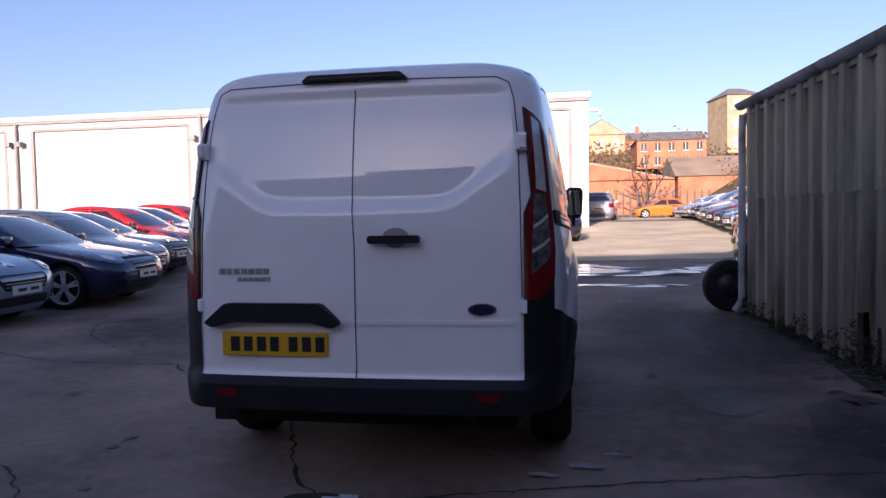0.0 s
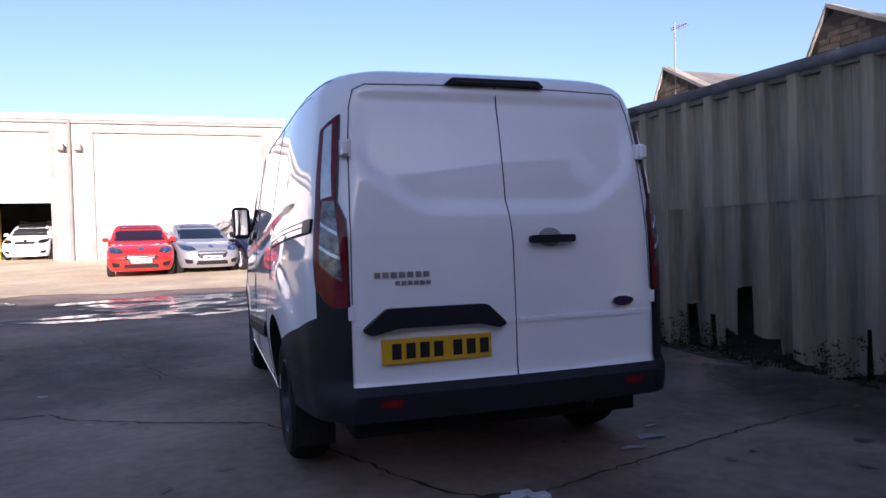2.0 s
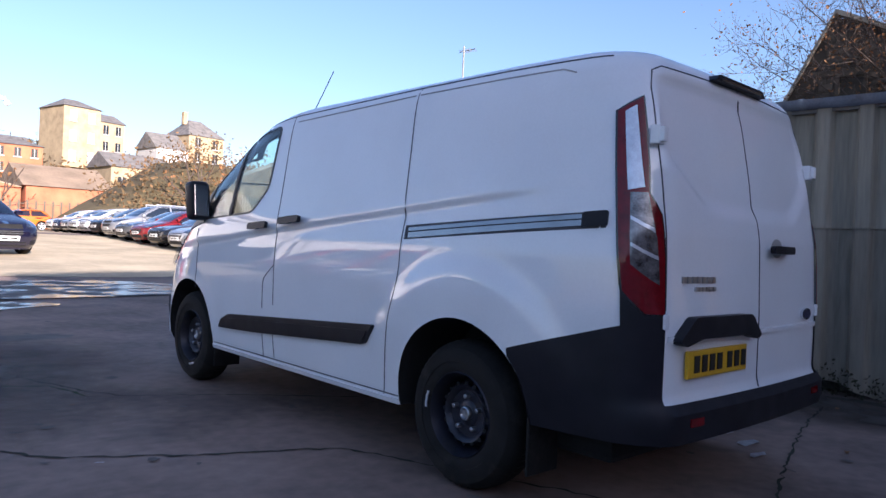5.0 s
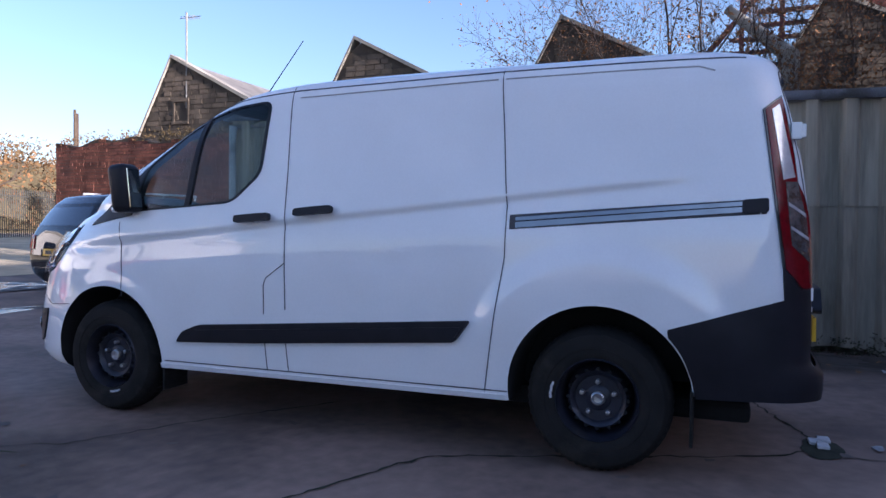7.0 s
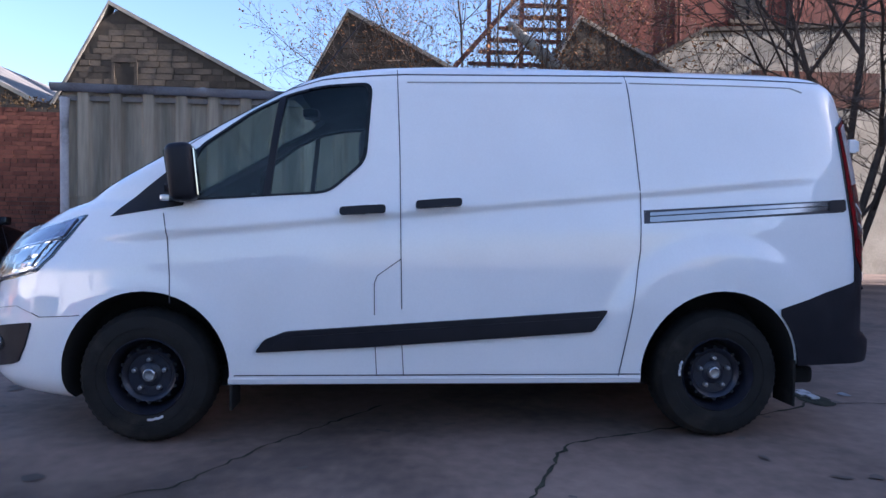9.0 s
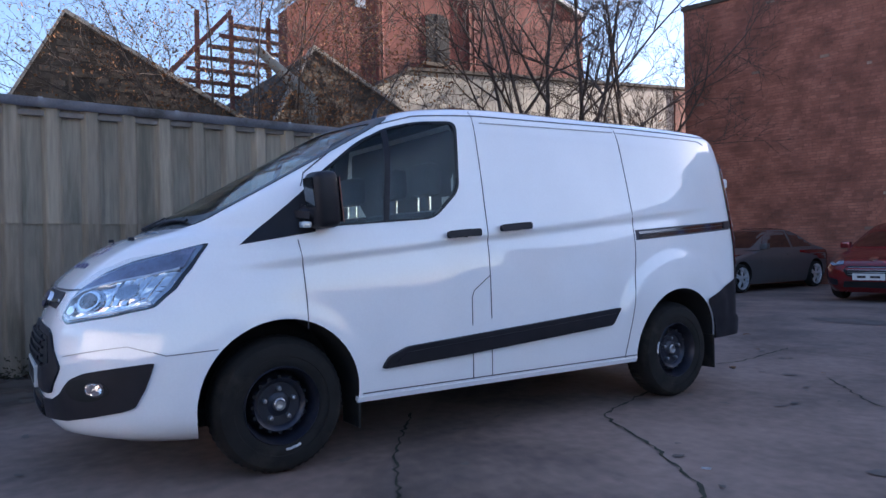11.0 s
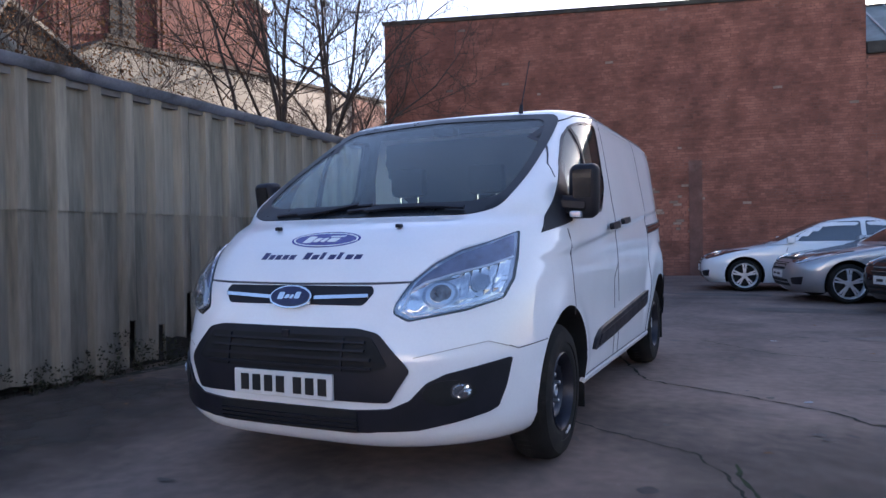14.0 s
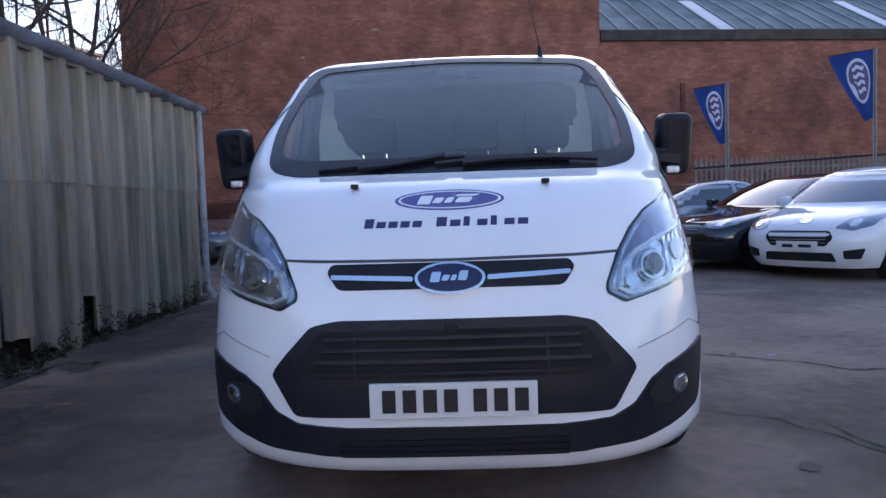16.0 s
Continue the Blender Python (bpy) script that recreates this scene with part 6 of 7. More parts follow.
    # inside the open bay
    for x in (-11.0, -10.0):
        lift = thing("car_lift", "yellow two-post car lift inside the open workshop", "car lift", "lifts in the workshop", "", (x, y + 3.2, 0.6))
        part("post", box((-0.16, -0.14, 0), (0.16, 0.14, 2.4), 0.02), M_YELLOW, lift)
        part("arm", box((-0.5, -0.4, 0.5), (0.5, -0.28, 0.62), 0.02), M_YELLOW, lift)
        part("base_plate", box((-0.3, -0.3, -0.02), (0.3, 0.3, 0.04)), M_YELLOW, lift)


def bmesh_sphere(c, r, n=16):
    bm = bmesh.new()
    bmesh.ops.create_uvsphere(bm, u_segments=n, v_segments=n // 2, radius=r, matrix=Matrix.Translation(c))
    return bm


build_warehouse()


# ---------- parked cars ----------
PAINTS = {n: car_paint("paint_" + n, c, f) for n, c, f in (
    ("red", (0.42, 0.018, 0.012), 0.0), ("dark_red", (0.16, 0.010, 0.012), 0.2), ("silver", (0.36, 0.37, 0.39), 0.6), ("grey", (0.12, 0.125, 0.13), 0.5), ("blue", (0.010, 0.014, 0.055), 0.3),
    ("black", (0.010, 0.010, 0.012), 0.1), ("white", (0.74, 0.75, 0.76), 0.0), ("pale_blue", (0.22, 0.28, 0.36), 0.5), ("orange", (0.55, 0.14, 0.015), 0.1), ("indigo", (0.010, 0.010, 0.028), 0.2), ("bronze", (0.12, 0.10, 0.08), 0.5))}
KINDS = {
    "hatch": dict(L=4.0, W=1.74, H=1.49, belt=0.93,
                  f=[(.17, 1.86), (.28, 1.96), (.45, 2.0), (.60, 1.98), (.70, 1.90), (.78, 1.72), (.85, 1.42), (.91, 1.10), (.95, .98), (1.1, .72), (1.3, .34), (1.40, .10), (1.46, -.25), (1.49, -.6)],
                  r=[(.17, -1.82), (.3, -1.97), (.55, -2.0), (.8, -1.97), (.95, -1.93), (1.1, -1.82), (1.3, -1.62), (1.40, -1.48), (1.46, -1.25), (1.49, -1.0)]),
    "saloon": dict(L=4.7, W=1.83, H=1.43, belt=0.92,
                   f=[(.17, 2.2), (.28, 2.32), (.45, 2.35), (.60, 2.32), (.70, 2.22), (.78, 1.95), (.85, 1.55), (.90, 1.22), (.94, 1.05), (1.1, .72), (1.25, .40), (1.36, .10), (1.41, -.3), (1.43, -.6)],
                   r=[(.17, -2.15), (.3, -2.3), (.55, -2.35), (.8, -2.33), (.92, -2.28), (.97, -2.1), (1.0, -1.85), (1.1, -1.62), (1.25, -1.3), (1.36, -1.02), (1.41, -.85), (1.43, -.75)]),
    "tall": dict(L=4.4, W=1.84, H=1.64, belt=1.0,
                 f=[(.2, 2.05), (.32, 2.16), (.5, 2.2), (.68, 2.17), (.80, 2.07), (.90, 1.82), (.97, 1.45), (1.02, 1.22), (1.2, .95), (1.4, .60), (1.54, .30), (1.61, -.1), (1.64, -.5)],
                 r=[(.2, -2.02), (.35, -2.17), (.6, -2.2), (.9, -2.17), (1.05, -2.13), (1.25, -2.02), (1.45, -1.88), (1.56, -1.75), (1.61, -1.6), (1.64, -1.3)])}


def car_template(kind, paint):
    k = KINDS[kind]
    L, W, H, belt = k["L"], k["W"] / 2, k["H"], k["belt"]
    wk = [(.17, .90), (.30, .97), (.50, 1.0), (.75, 1.0), (belt, .97), (belt + .04, .93), (belt + (H - belt) * .5, .83), (belt + (H - belt) * .8, .745), (H - .06, .68), (H - .02, .55), (H, .35)]

    def shape(z):
        low = z < belt
        return dict(f=interp(k["f"], z), r=interp(k["r"], z), w=W * interp(wk, z), bow=0.10 if low else 0.14, cx=W * (0.55 if low else 0.22), cy=0.45 if low else 0.25,
                    bowr=0.06 if low else 0.10, kx=W * (0.3 if low else 0.25), ky=0.25, taper=(0.05, -0.6, 1.6))
    zs = sorted({.17, .20, .25, .32, .40, .50, .60, .68, .74, .80, .86, .91, belt, belt + .03, H - .35, H - .27, H - .2, H - .13, H - .08, H - .05, H - .025, H - .01, H} | {belt + .1, belt + .17})
    bm = loft(zs, shape, (7, 7, 18, 5, 6))
    tree = BVHTree.FromBMesh(bm)
    yf, yr, R = L * 0.5 - 0.83, -L * 0.5 + 0.78, 0.315 if kind != "tall" else 0.335
    cuts = []
    for hub in (yf, yr):
        for s in (-1, 1):
            c = bmesh.new()
            add_lathe(c, [(s * 1.3, 0.001), (s * 1.3, R + 0.05), (s * 0.55, R + 0.05), (s * 0.55, 0.001)], 28, "x", (0, hub, R + 0.01))
            bmesh.ops.remove_doubles(c, verts=c.verts, dist=0.004)
            cuts.append(slot_mesh(c, 1))
    me = carve(slot_mesh(bm, 0), cuts)
    me.materials[0] = PAINTS[paint]
    me.polygons.foreach_set("use_smooth", [True] * len(me.polygons))
    me.set_sharp_from_angle(angle=radians(35))
    car = thing("car", "x", "car")
    part("body", me, None, car)

    def lay(name, poly, side, material, out=0.004, thick=0.01, label="", parent=None, step=0.09):
        return part(name, drape(tree, poly, side, out, thick, step), material, parent or car, label, 40)
    top = H - 0.10
    yfw, yrw = interp(k["f"], belt + .06) - 0.22, interp(k["r"], belt + .06) + 0.25
    tf, tr_ = interp(k["f"], top) - 0.02, interp(k["r"], top) + 0.12
    midy = (yfw + yrw) / 2 - 0.05
    for side in ("left", "right"):
        lay("side_window", rounded([(yfw, belt + .05), (tf, top), (midy + .04, top + .015), (midy + .04, belt + .05)], 0.04), side, M_DARKGLASS, 0.002, 0.004, "dark side window")
        lay("side_window", rounded([(midy - .04, belt + .05), (midy - .04, top + .015), (tr_, top), (yrw, belt + .07)], 0.04), side, M_DARKGLASS, 0.002, 0.004, "dark side window")
        lay("panel_gap", ribbon([(midy, belt + .03), (midy - 0.02, .6), (midy, .28)], 0.008), side, M_GAP, 0.001, 0.004)
        lay("panel_gap", ribbon([(yfw - 0.02, belt), (yfw + 0.08, .6), (yfw + 0.02, .28)], 0.008), side, M_GAP, 0.001, 0.004)
        for y in (midy + 0.12, yrw + 0.30):
            lay("door_handle", [(y, belt - .13), (y, belt - .10), (y + .19, belt - .10), (y + .19, belt - .13)], side, PAINTS[paint], 0.03, 0.03)
    x1, x0 = W * 0.66, W * 0.78
    ws = lay("windscreen", rounded([(-x0, belt + .05), (x0, belt + .05), (x1, top + .02), (-x1, top + .02)], 0.06), "front", M_DARKGLASS, 0.002, 0.004, "dark windscreen")
    lay("rear_window", rounded([(-x0 * .92, belt + .10), (x0 * .92, belt + .10), (x1 * .95, top - .02), (-x1 * .95, top - .02)], 0.06), "rear", M_DARKGLASS, 0.002, 0.004, "dark rear window")
    for s in (-1, 1):
        zl = belt - 0.26
        lamp = lay("headlamp", rounded([(s * W * .50, zl), (s * W * .58, zl + .10), (s * W * .93, zl + .17), (s * W * .90, zl + .03), (s * W * .72, zl - .03)], 0.02), "front", M_LAMPBACK, 0.012, 0.02, "clear headlamp", step=0.05)
        lay("lamp_lens", oval(s * W * .70, zl + .055, .055, .045, 14), "front", M_CHROME, 0.018, 0.01, "", lamp, 0.05)
        lay("tail_lamp", rounded([(s * W * .62, belt - .28), (s * W * .62, belt - .06), (s * W * .985, belt - .02), (s * W * .975, belt - .26)], 0.02), "rear", M_REDLENS, 0.016, 0.02, "red tail lamp", step=0.05)
        lay("fog_recess", rounded([(s * W * .62, .30), (s * W * .62, .40), (s * W * .86, .43), (s * W * .80, .30)], 0.02), "front", M_PLASTIC, 0.008, 0.012, "", None, 0.05)
        b = box((s * (W + .02) - .09, yfw - .12, belt + .02), (s * (W + .02) + .09, yfw + .02, belt + .15), 0.03)
        part("door_mirror", b, PAINTS[paint], car, "", 50)
    if kind == "hatch":
        gr = lay("grille", rounded([(-W * .40, .45), (W * .40, .45), (W * .50, .56), (W * .44, .64), (-W * .44, .64), (-W * .50, .56)], 0.03), "front", M_WELL, 0.006, 0.012, "black grille")
        bars = (.49, .53, .57, .61)
    else:
        gr = lay("grille", rounded([(-W * .36, .53), (W * .36, .53), (W * .42, belt - .20), (-W * .42, belt - .20)], 0.03), "front", M_WELL, 0.008, 0.012, "black grille")
        bars = (.57, .62)
    for z in bars:
        lay("grille_bar", [(-W * .40, z), (-W * .40, z + .007), (W * .40, z + .007), (W * .40, z)], "front", M_SATIN, 0.014, 0.01, "", gr)
    lay("intake", rounded([(-W * .52, .26), (W * .52, .26), (W * .48, .37), (-W * .48, .37)], 0.02), "front", M_WELL, 0.006, 0.01)
    lay("badge", oval(0, belt - .17, .07, .035, 16), "front", M_CHROME, 0.012, 0.01)
    pl = lay("number_plate", [(-.26, .40), (-.26, .51), (.26, .51), (.26, .40)], "front", M_WHITEPLATE, 0.028, 0.02, "white number plate with black bars", None, 0.2)
    for xa, xb in ((-.19, -.03), (.04, .18)):
        lay("plate_bar", [(xa, .435), (xa, .475), (xb, .475), (xb, .435)], "front", M_PLATEINK, 0.031, 0.004, "", pl, 0.2)
    pr = lay("number_plate", [(-.26, .62), (-.26, .73), (.26, .73), (.26, .62)], "rear", M_YELLOWPLATE, 0.02, 0.02, "yellow number plate with black bars", None, 0.2)
    for xa, xb in ((-.19, -.03), (.04, .18)):
        lay("plate_bar", [(xa, .645), (xa, .705), (xb, .705), (xb, .645)], "rear", M_PLATEINK, 0.024, 0.005, "", pr, 0.2)
    if kind == "tall":
        for s in (-1, 1):
            rail = tube((s * W * .60, .10, H + .015), (s * W * .58, -1.35, H + .005), 0.018)
            for y in (.08, -.6, -1.32):
                add_tube(rail, (s * W * .59, y, H - .07), (s * W * .59, y, H + .012), 0.016, 0.016, 6)
            part("roof_rail", rail, M_ALLOY, car, "silver roof rail", 40)
    for hub in (yf, yr):
        for s in (-1, 1):
            bm = bmesh.new()
            add_lathe(bm, [(.18, .22), (.19, R - .04), (.165, R - .01), (.1, R), (.02, R - .012), (-.010, R - .035), (-.006, .245), (.01, .232)], 32, "x")
            ty = part("wheel", bm, M_RUBBER, car, "black tyre on a silver alloy wheel", 40)
            ty.matrix_basis = Matrix.Translation((s * (W - 0.015), hub, R)) @ Matrix.Diagonal((-s, 1, 1, 1))
            bm = bmesh.new()
            add_lathe(bm, [(.15, .232), (.01, .234), (-.004, .243), (.002, .230), (.03, .222), (.14, .21)], 32, "x")
            add_lathe(bm, [(.0, .001), (.0, .03), (.01, .052), (.05, .06)], 14, "x")
            for j in range(5):
                for off in (-.13, .13):
                    a = 2 * math.pi * j / 5 + off
                    m = Matrix.Rotation(a, 4, "X") @ Matrix.Translation((0.012, 0, 0.125))
                    bmesh.ops.create_cube(bm, size=1, matrix=m @ Matrix.Diagonal((.024, .030, .205, 1)))
            part("rim", bm, M_ALLOY, ty, "", 40)
            bm = bmesh.new()
            add_lathe(bm, [(.075, .001), (.07, .14), (.075, .215)], 18, "x")
            part("brake_disc", bm, M_WELL, ty)
    return car


TEMPLATES = {}
WORDS = {"red": "bright red", "dark_red": "dark red", "silver": "silver", "grey": "dark grey", "blue": "dark blue", "black": "black", "white": "white", "pale_blue": "pale metallic blue", "orange": "orange", "indigo": "deep blue", "bronze": "grey-brown"}
FORMS = {"hatch": "hatchback", "saloon": "saloon car", "tall": "estate car"}


def park(kind, paint, nose, heading, where, group, roof=None):
    """Parks a car with the middle of its nose at the given point. heading: degrees from +x, anticlockwise."""
    h = Vector((math.cos(radians(heading)), math.sin(radians(heading))))
    c = Vector(nose) - h * KINDS[kind]["L"] / 2
    fr, bk = Vector(nose) - h * 0.8, c - h * (KINDS[kind]["L"] / 2 - 0.8)
    zf, zb = ground_z(*fr), ground_z(*bk)
    m = Matrix.Translation((c.x, c.y, (zf + zb) / 2)) @ Matrix.Rotation(radians(heading - 90), 4, "Z") @ Matrix.Rotation(math.atan2(zf - zb, KINDS[kind]["L"] - 1.6), 4, "X")
    if kind not in TEMPLATES:
        TEMPLATES[kind] = car_template(kind, paint)
        TEMPLATES[kind].matrix_basis = m
        car = TEMPLATES[kind]
        car["paint"] = paint
    else:
        src = TEMPLATES[kind]
        car = copy_thing(src, m)
        for o in car.children:
            if o.data.materials[0] == PAINTS[src["paint"]] and paint != src["paint"]:
                key = o.data.name.split(".")[0] + kind + paint + o.data.name
                if key not in TEMPLATES:
                    me = o.data.copy()
                    me.materials[0] = PAINTS[paint]
                    TEMPLATES[key] = me
                o.data = TEMPLATES[key]
        car["paint"] = paint
    return tagged(car, "%s %s %s" % (WORDS[paint], FORMS[kind], where), "car", group)


# row facing the van on the west side
for kind, paint, x, y, turn in (("hatch", "pale_blue", -5.6, 2.25, 4), ("saloon", "blue", -5.45, 4.6, 6), ("hatch", "grey", -6.5, 6.6, 5), ("saloon", "black", -7.1, 8.5, 3), ("hatch", "red", -7.8, 10.6, 0),
                                ("saloon", "indigo", -8.4, 13.0, -2), ("hatch", "red", -8.95, 15.2, -4)):
    park(kind, paint, (x, y), turn, "parked in the row beside the yard", "cars in the west row")
# three by the warehouse doors
park("hatch", "red", (-3.0, 15.4), -84, "parked before the white shutter", "cars by the warehouse")
park("hatch", "silver", (-1.15, 16.0), -76, "parked before the white shutter", "cars by the warehouse")
park("tall", "indigo", (0.75, 16.4), -72, "parked at the corner of the warehouse", "cars by the warehouse")
park("tall", "white", (-8.6, 28.6), -90, "standing inside the open workshop", "cars by the warehouse")
# far lot
park("tall", "silver", (3.3, 40.0), 84, "seen from behind in the sunny lot", "cars in the far lot")
park("hatch", "orange", (6.2, 51.5), 185, "at the end of the lot", "cars in the far lot")
for i, (kind, paint) in enumerate((("hatch", "indigo"), ("hatch", "silver"), ("saloon", "black"), ("hatch", "dark_red"), ("saloon", "grey"), ("tall", "silver"), ("hatch", "black"), ("saloon", "white"), ("hatch", "white"), ("hatch", "silver"), ("saloon", "blue"), ("hatch", "white"))):
    y = 18.0 + 2.45 * i
    park(kind, paint, (6.3 + 0.0786 * (y - 18.0), y), 186, "in the long row of the far lot", "cars in the far lot")
park("tall", "black", (8.2, 6.95), -9, "seen from behind at the shed corner", "cars in the far lot")
# cars below the tall brick wall
park("saloon", "white", (-0.45, -10.9), 6, "parked under the tall brick wall", "cars below the brick wall")
park("saloon", "silver", (-1.95, -8.45), 14, "parked in the echelon row", "cars below the brick wall")
park("saloon", "black", (-3.28, -6.3), 26, "parked in the echelon row", "cars below the brick wall")
park("hatch", "white", (-4.25, -4.5), 38, "parked at the end of the echelon row", "cars below the brick wall")
park("saloon", "grey", (-8.2, -11.4), 35, "parked behind the echelon row", "cars below the brick wall")
park("hatch", "silver", (-9.4, -9.0), 40, "parked behind the echelon row", "cars below the brick wall")
park("tall", "black", (-10.6, -6.6), 42, "parked behind the echelon row", "cars below the brick wall")
park("hatch", "dark_red", (2.05, -10.3), 96, "parked nose out below the brick wall", "cars below the brick wall")
park("saloon", "grey", (5.9, -10.2), 92, "parked nose out beside the shed", "cars below the brick wall")


# ---------- flags and railings ----------
def flag(x, y, top, wide, drop):
    e = thing("flag", "blue banner flag with a pale oval emblem on a grey pole", "flag", "flags by the railings", "", (x, y, 0))
    part("pole", tube((0, 0, 0), (0, 0, top), 0.040, 0.036), M_GALV, e, "pale metal pole")
    part("hoist_line", tube((0.075, 0.03, 0.4), (0.075, 0.03, top - 0.05), 0.012), M_TRIM, e)
    part("banner_arm", tube((0, 0, top - 0.04), (wide + 0.08, 0.03, top - 0.04 - 0.13 * wide), 0.012), M_PLASTIC, e, "thin dark arm")

    def at(u, v, lift=0.0):
        w = wide * (1 - 0.55 * v - 0.20 * v * v)
        return (0.05 + w * u, 0.09 * math.sin(5 * u + 3.0 * v) * u + lift, top - 0.05 - 0.13 * wide * u - drop * v * (1 - 0.10 * (u - 0.4) ** 2))
    bm = bmesh.new()
    cols, rows = 12, 14
    g = [[bm.verts.new(at(i / cols, j / rows)) for j in range(rows + 1)] for i in range(cols + 1)]
    for a, b in zip(g, g[1:]):
        for j in range(rows):
            bm.faces.new((a[j], b[j], b[j + 1], a[j + 1]))
    bmesh.ops.solidify(bm, geom=bm.faces[:], thickness=0.006)
    cl = part("banner", bm, M_FLAG, e, "bright blue cloth", 60)
    for rr, mt, d in ((1.0, M_FLAGINK, 0.010), (0.86, M_NAVYINK, 0.016)):
        bm = bmesh.new()
        c = bm.verts.new(at(0.44, 0.42, d))
        ring = [bm.verts.new(at(0.44 + 0.31 * rr * math.cos(6.2832 * k / 28), 0.42 + 0.33 * rr * math.sin(6.2832 * k / 28), d)) for k in range(28)]
        for k in range(28):
            bm.faces.new((c, ring[k], ring[(k + 1) % 28]))
        part("emblem", bm, mt, cl, "pale oval emblem")
    for k in range(4):
        v0 = 0.20 + 0.11 * k
        bm = bmesh.new()
        q = [[bm.verts.new(at(0.30 + 0.28 * i / 6, v0 + 0.02 * math.sin(i * 1.4 + k) + dv, 0.022)) for i in range(7)] for dv in (0, 0.055)]
        for i in range(6):
            bm.faces.new((q[0][i], q[0][i + 1], q[1][i + 1], q[1][i]))
        part("emblem_bar", bm, M_FLAGINK, cl)


flag(-7.45, -15.6, 4.30, 0.87, 1.62)
flag(-11.4, -15.4, 5.05, 1.2, 1.85)


def railing(name, a, b, h, pitch, material, label, z0=None, pale=0.06):
    a, b = Vector(a), Vector(b)
    d = b - a
    n = int(d.length / pitch)
    e = thing(name, label, "fence", "", "", (a.x, a.y, 0), math.degrees(math.atan2(d.y, d.x)))
    sh = None
    for k in range(n):
        p = a + d * (k / n)
        g = ground_z(p.x, p.y)
        if sh is None:
            sh = mesh_of(prism([(-pale / 2, 0), (pale / 2, 0), (pale / 2, h - 0.08), (0, h), (-pale / 2, h - 0.08)], -0.012, 0.012, "xz"), "pale", material)
        o = new("pale", sh)
        o.parent = e
        o.location = (d.length * k / n, 0, g)
    for z in (0.35, h - 0.35):
        g = ground_z(*((a + b) / 2))
        part("rail", box((0, 0.012, g + z), (d.length, 0.05, g + z + 0.05)), material, e)
    return e


railing("palisade_fence", (-14.5, -16.2), (-6.5, -15.85), 2.22, 0.145, M_GALV, "grey galvanised palisade fence below the brick wall")
railing("palisade_fence", (11.5, 25.5), (25.0, 31.0), 2.3, 0.17, M_DARKFENCE, "dark palisade fence at the edge of the yard")
railing("palisade_fence", (5.0, 60.0), (24.0, 60.0), 2.4, 0.6, M_SKIRT, "wooden post fence before the orange brick sheds", pale=0.16)
bm = tube((-13.5, -15.75, 2.22), (-6.5, -15.6, 1.93), 0.03)
solo("black_hose", bm, M_PLASTIC, "black cable slung along the palisade fence", "cable")


# ---------- trees ----------
def tree_mesh(base, height, spread, seed, stems=1, levels=5, r0=0.12, lean=0.0, twig=0.004):
    """Tapered trunk, limbs and twigs as one mesh, and the ends of the twigs."""
    rnd = random.Random(seed)
    thick, thin, tips = ([], []), ([], []), []

    def tube_at(p, q, ra, rb, n):
        verts, faces = thin if n < 8 else thick
        d = (q - p).normalized()
        u = d.orthogonal().normalized()
        w = d.cross(u)
        k = len(verts)
        for c, r in ((p, ra), (q, rb)):
            for i in range(n):
                a = 2 * math.pi * i / n
                verts.append(tuple(c + u * (r * math.cos(a)) + w * (r * math.sin(a))))
        for i in range(n):
            faces.append((k + i, k + (i + 1) % n, k + n + (i + 1) % n, k + n + i))

    def grow_limb(p, d, ln, r, lv):
        n = 3 if lv else 5
        for i in range(n):
            q = p + d * ln / n
            tube_at(p, q, r * (1 - 0.3 * i / n), r * (1 - 0.3 * (i + 1) / n), 8 if lv < 2 else (5 if lv < 4 else 3))
            d = (d + Vector((rnd.uniform(-1, 1), rnd.uniform(-1, 1), rnd.uniform(-0.4, 0.9))) * 0.16).normalized()
            p = q
            if lv < levels and (i > 0 or lv):
                side = d.orthogonal().normalized()
                side.rotate(Matrix.Rotation(rnd.uniform(0, 6.28), 3, d))
                nd = (d * rnd.uniform(0.35, 0.8) + side * spread * rnd.uniform(0.6, 1.1) + Vector((0, 0, 0.18))).normalized()
                grow_limb(p, nd, ln * rnd.uniform(0.42, 0.7), max(twig, r * rnd.uniform(0.38, 0.6)), lv + 1)
        if lv < levels:
            grow_limb(p, d, ln * 0.6, r * 0.65, lv + 1)
        else:
            tips.append(p.copy())
    for s in range(stems):
        a = 6.28 * s / max(1, stems) + rnd.uniform(0, 1)
        d = Vector((math.cos(a) * 0.30 * (stems > 1) + lean, math.sin(a) * 0.30 * (stems > 1), 1)).normalized()
        grow_limb(Vector(base) + Vector((math.cos(a), math.sin(a), 0)) * 0.12 * (stems > 1), d, height * rnd.uniform(0.40, 0.52), r0 * rnd.uniform(0.7, 1.0), 1 if stems > 2 else 0)
    return thick, thin, tips


def plant_tree(at, height, spread, seed, label, stems=1, levels=4, r0=0.12, per=0, leaf=0.05, name="tree", lean=0.0, twig=0.004):
    e = thing(name, label, "tree", "bare trees", "", at)
    thick, thin, tips = tree_mesh((0, 0, 0), height, spread, seed, stems, levels, r0, lean, twig)
    part("trunk", quads("trunk", *thick, M_BARK, 80), None, e, "grey-brown trunk and limbs")
    ob = part("branchwork", quads("branchwork", *thin, M_BARK, 80), None, e, "fine bare branches and twigs")
    ob["kind"] = "stuff"
    if per:
        v, f = leaf_mesh(tips, per, leaf, seed, 0.22)
        ob = part("crown", quads("crown", v, f, M_DRYLEAF), None, e, "few dry brown leaves")
        ob["kind"] = "stuff"


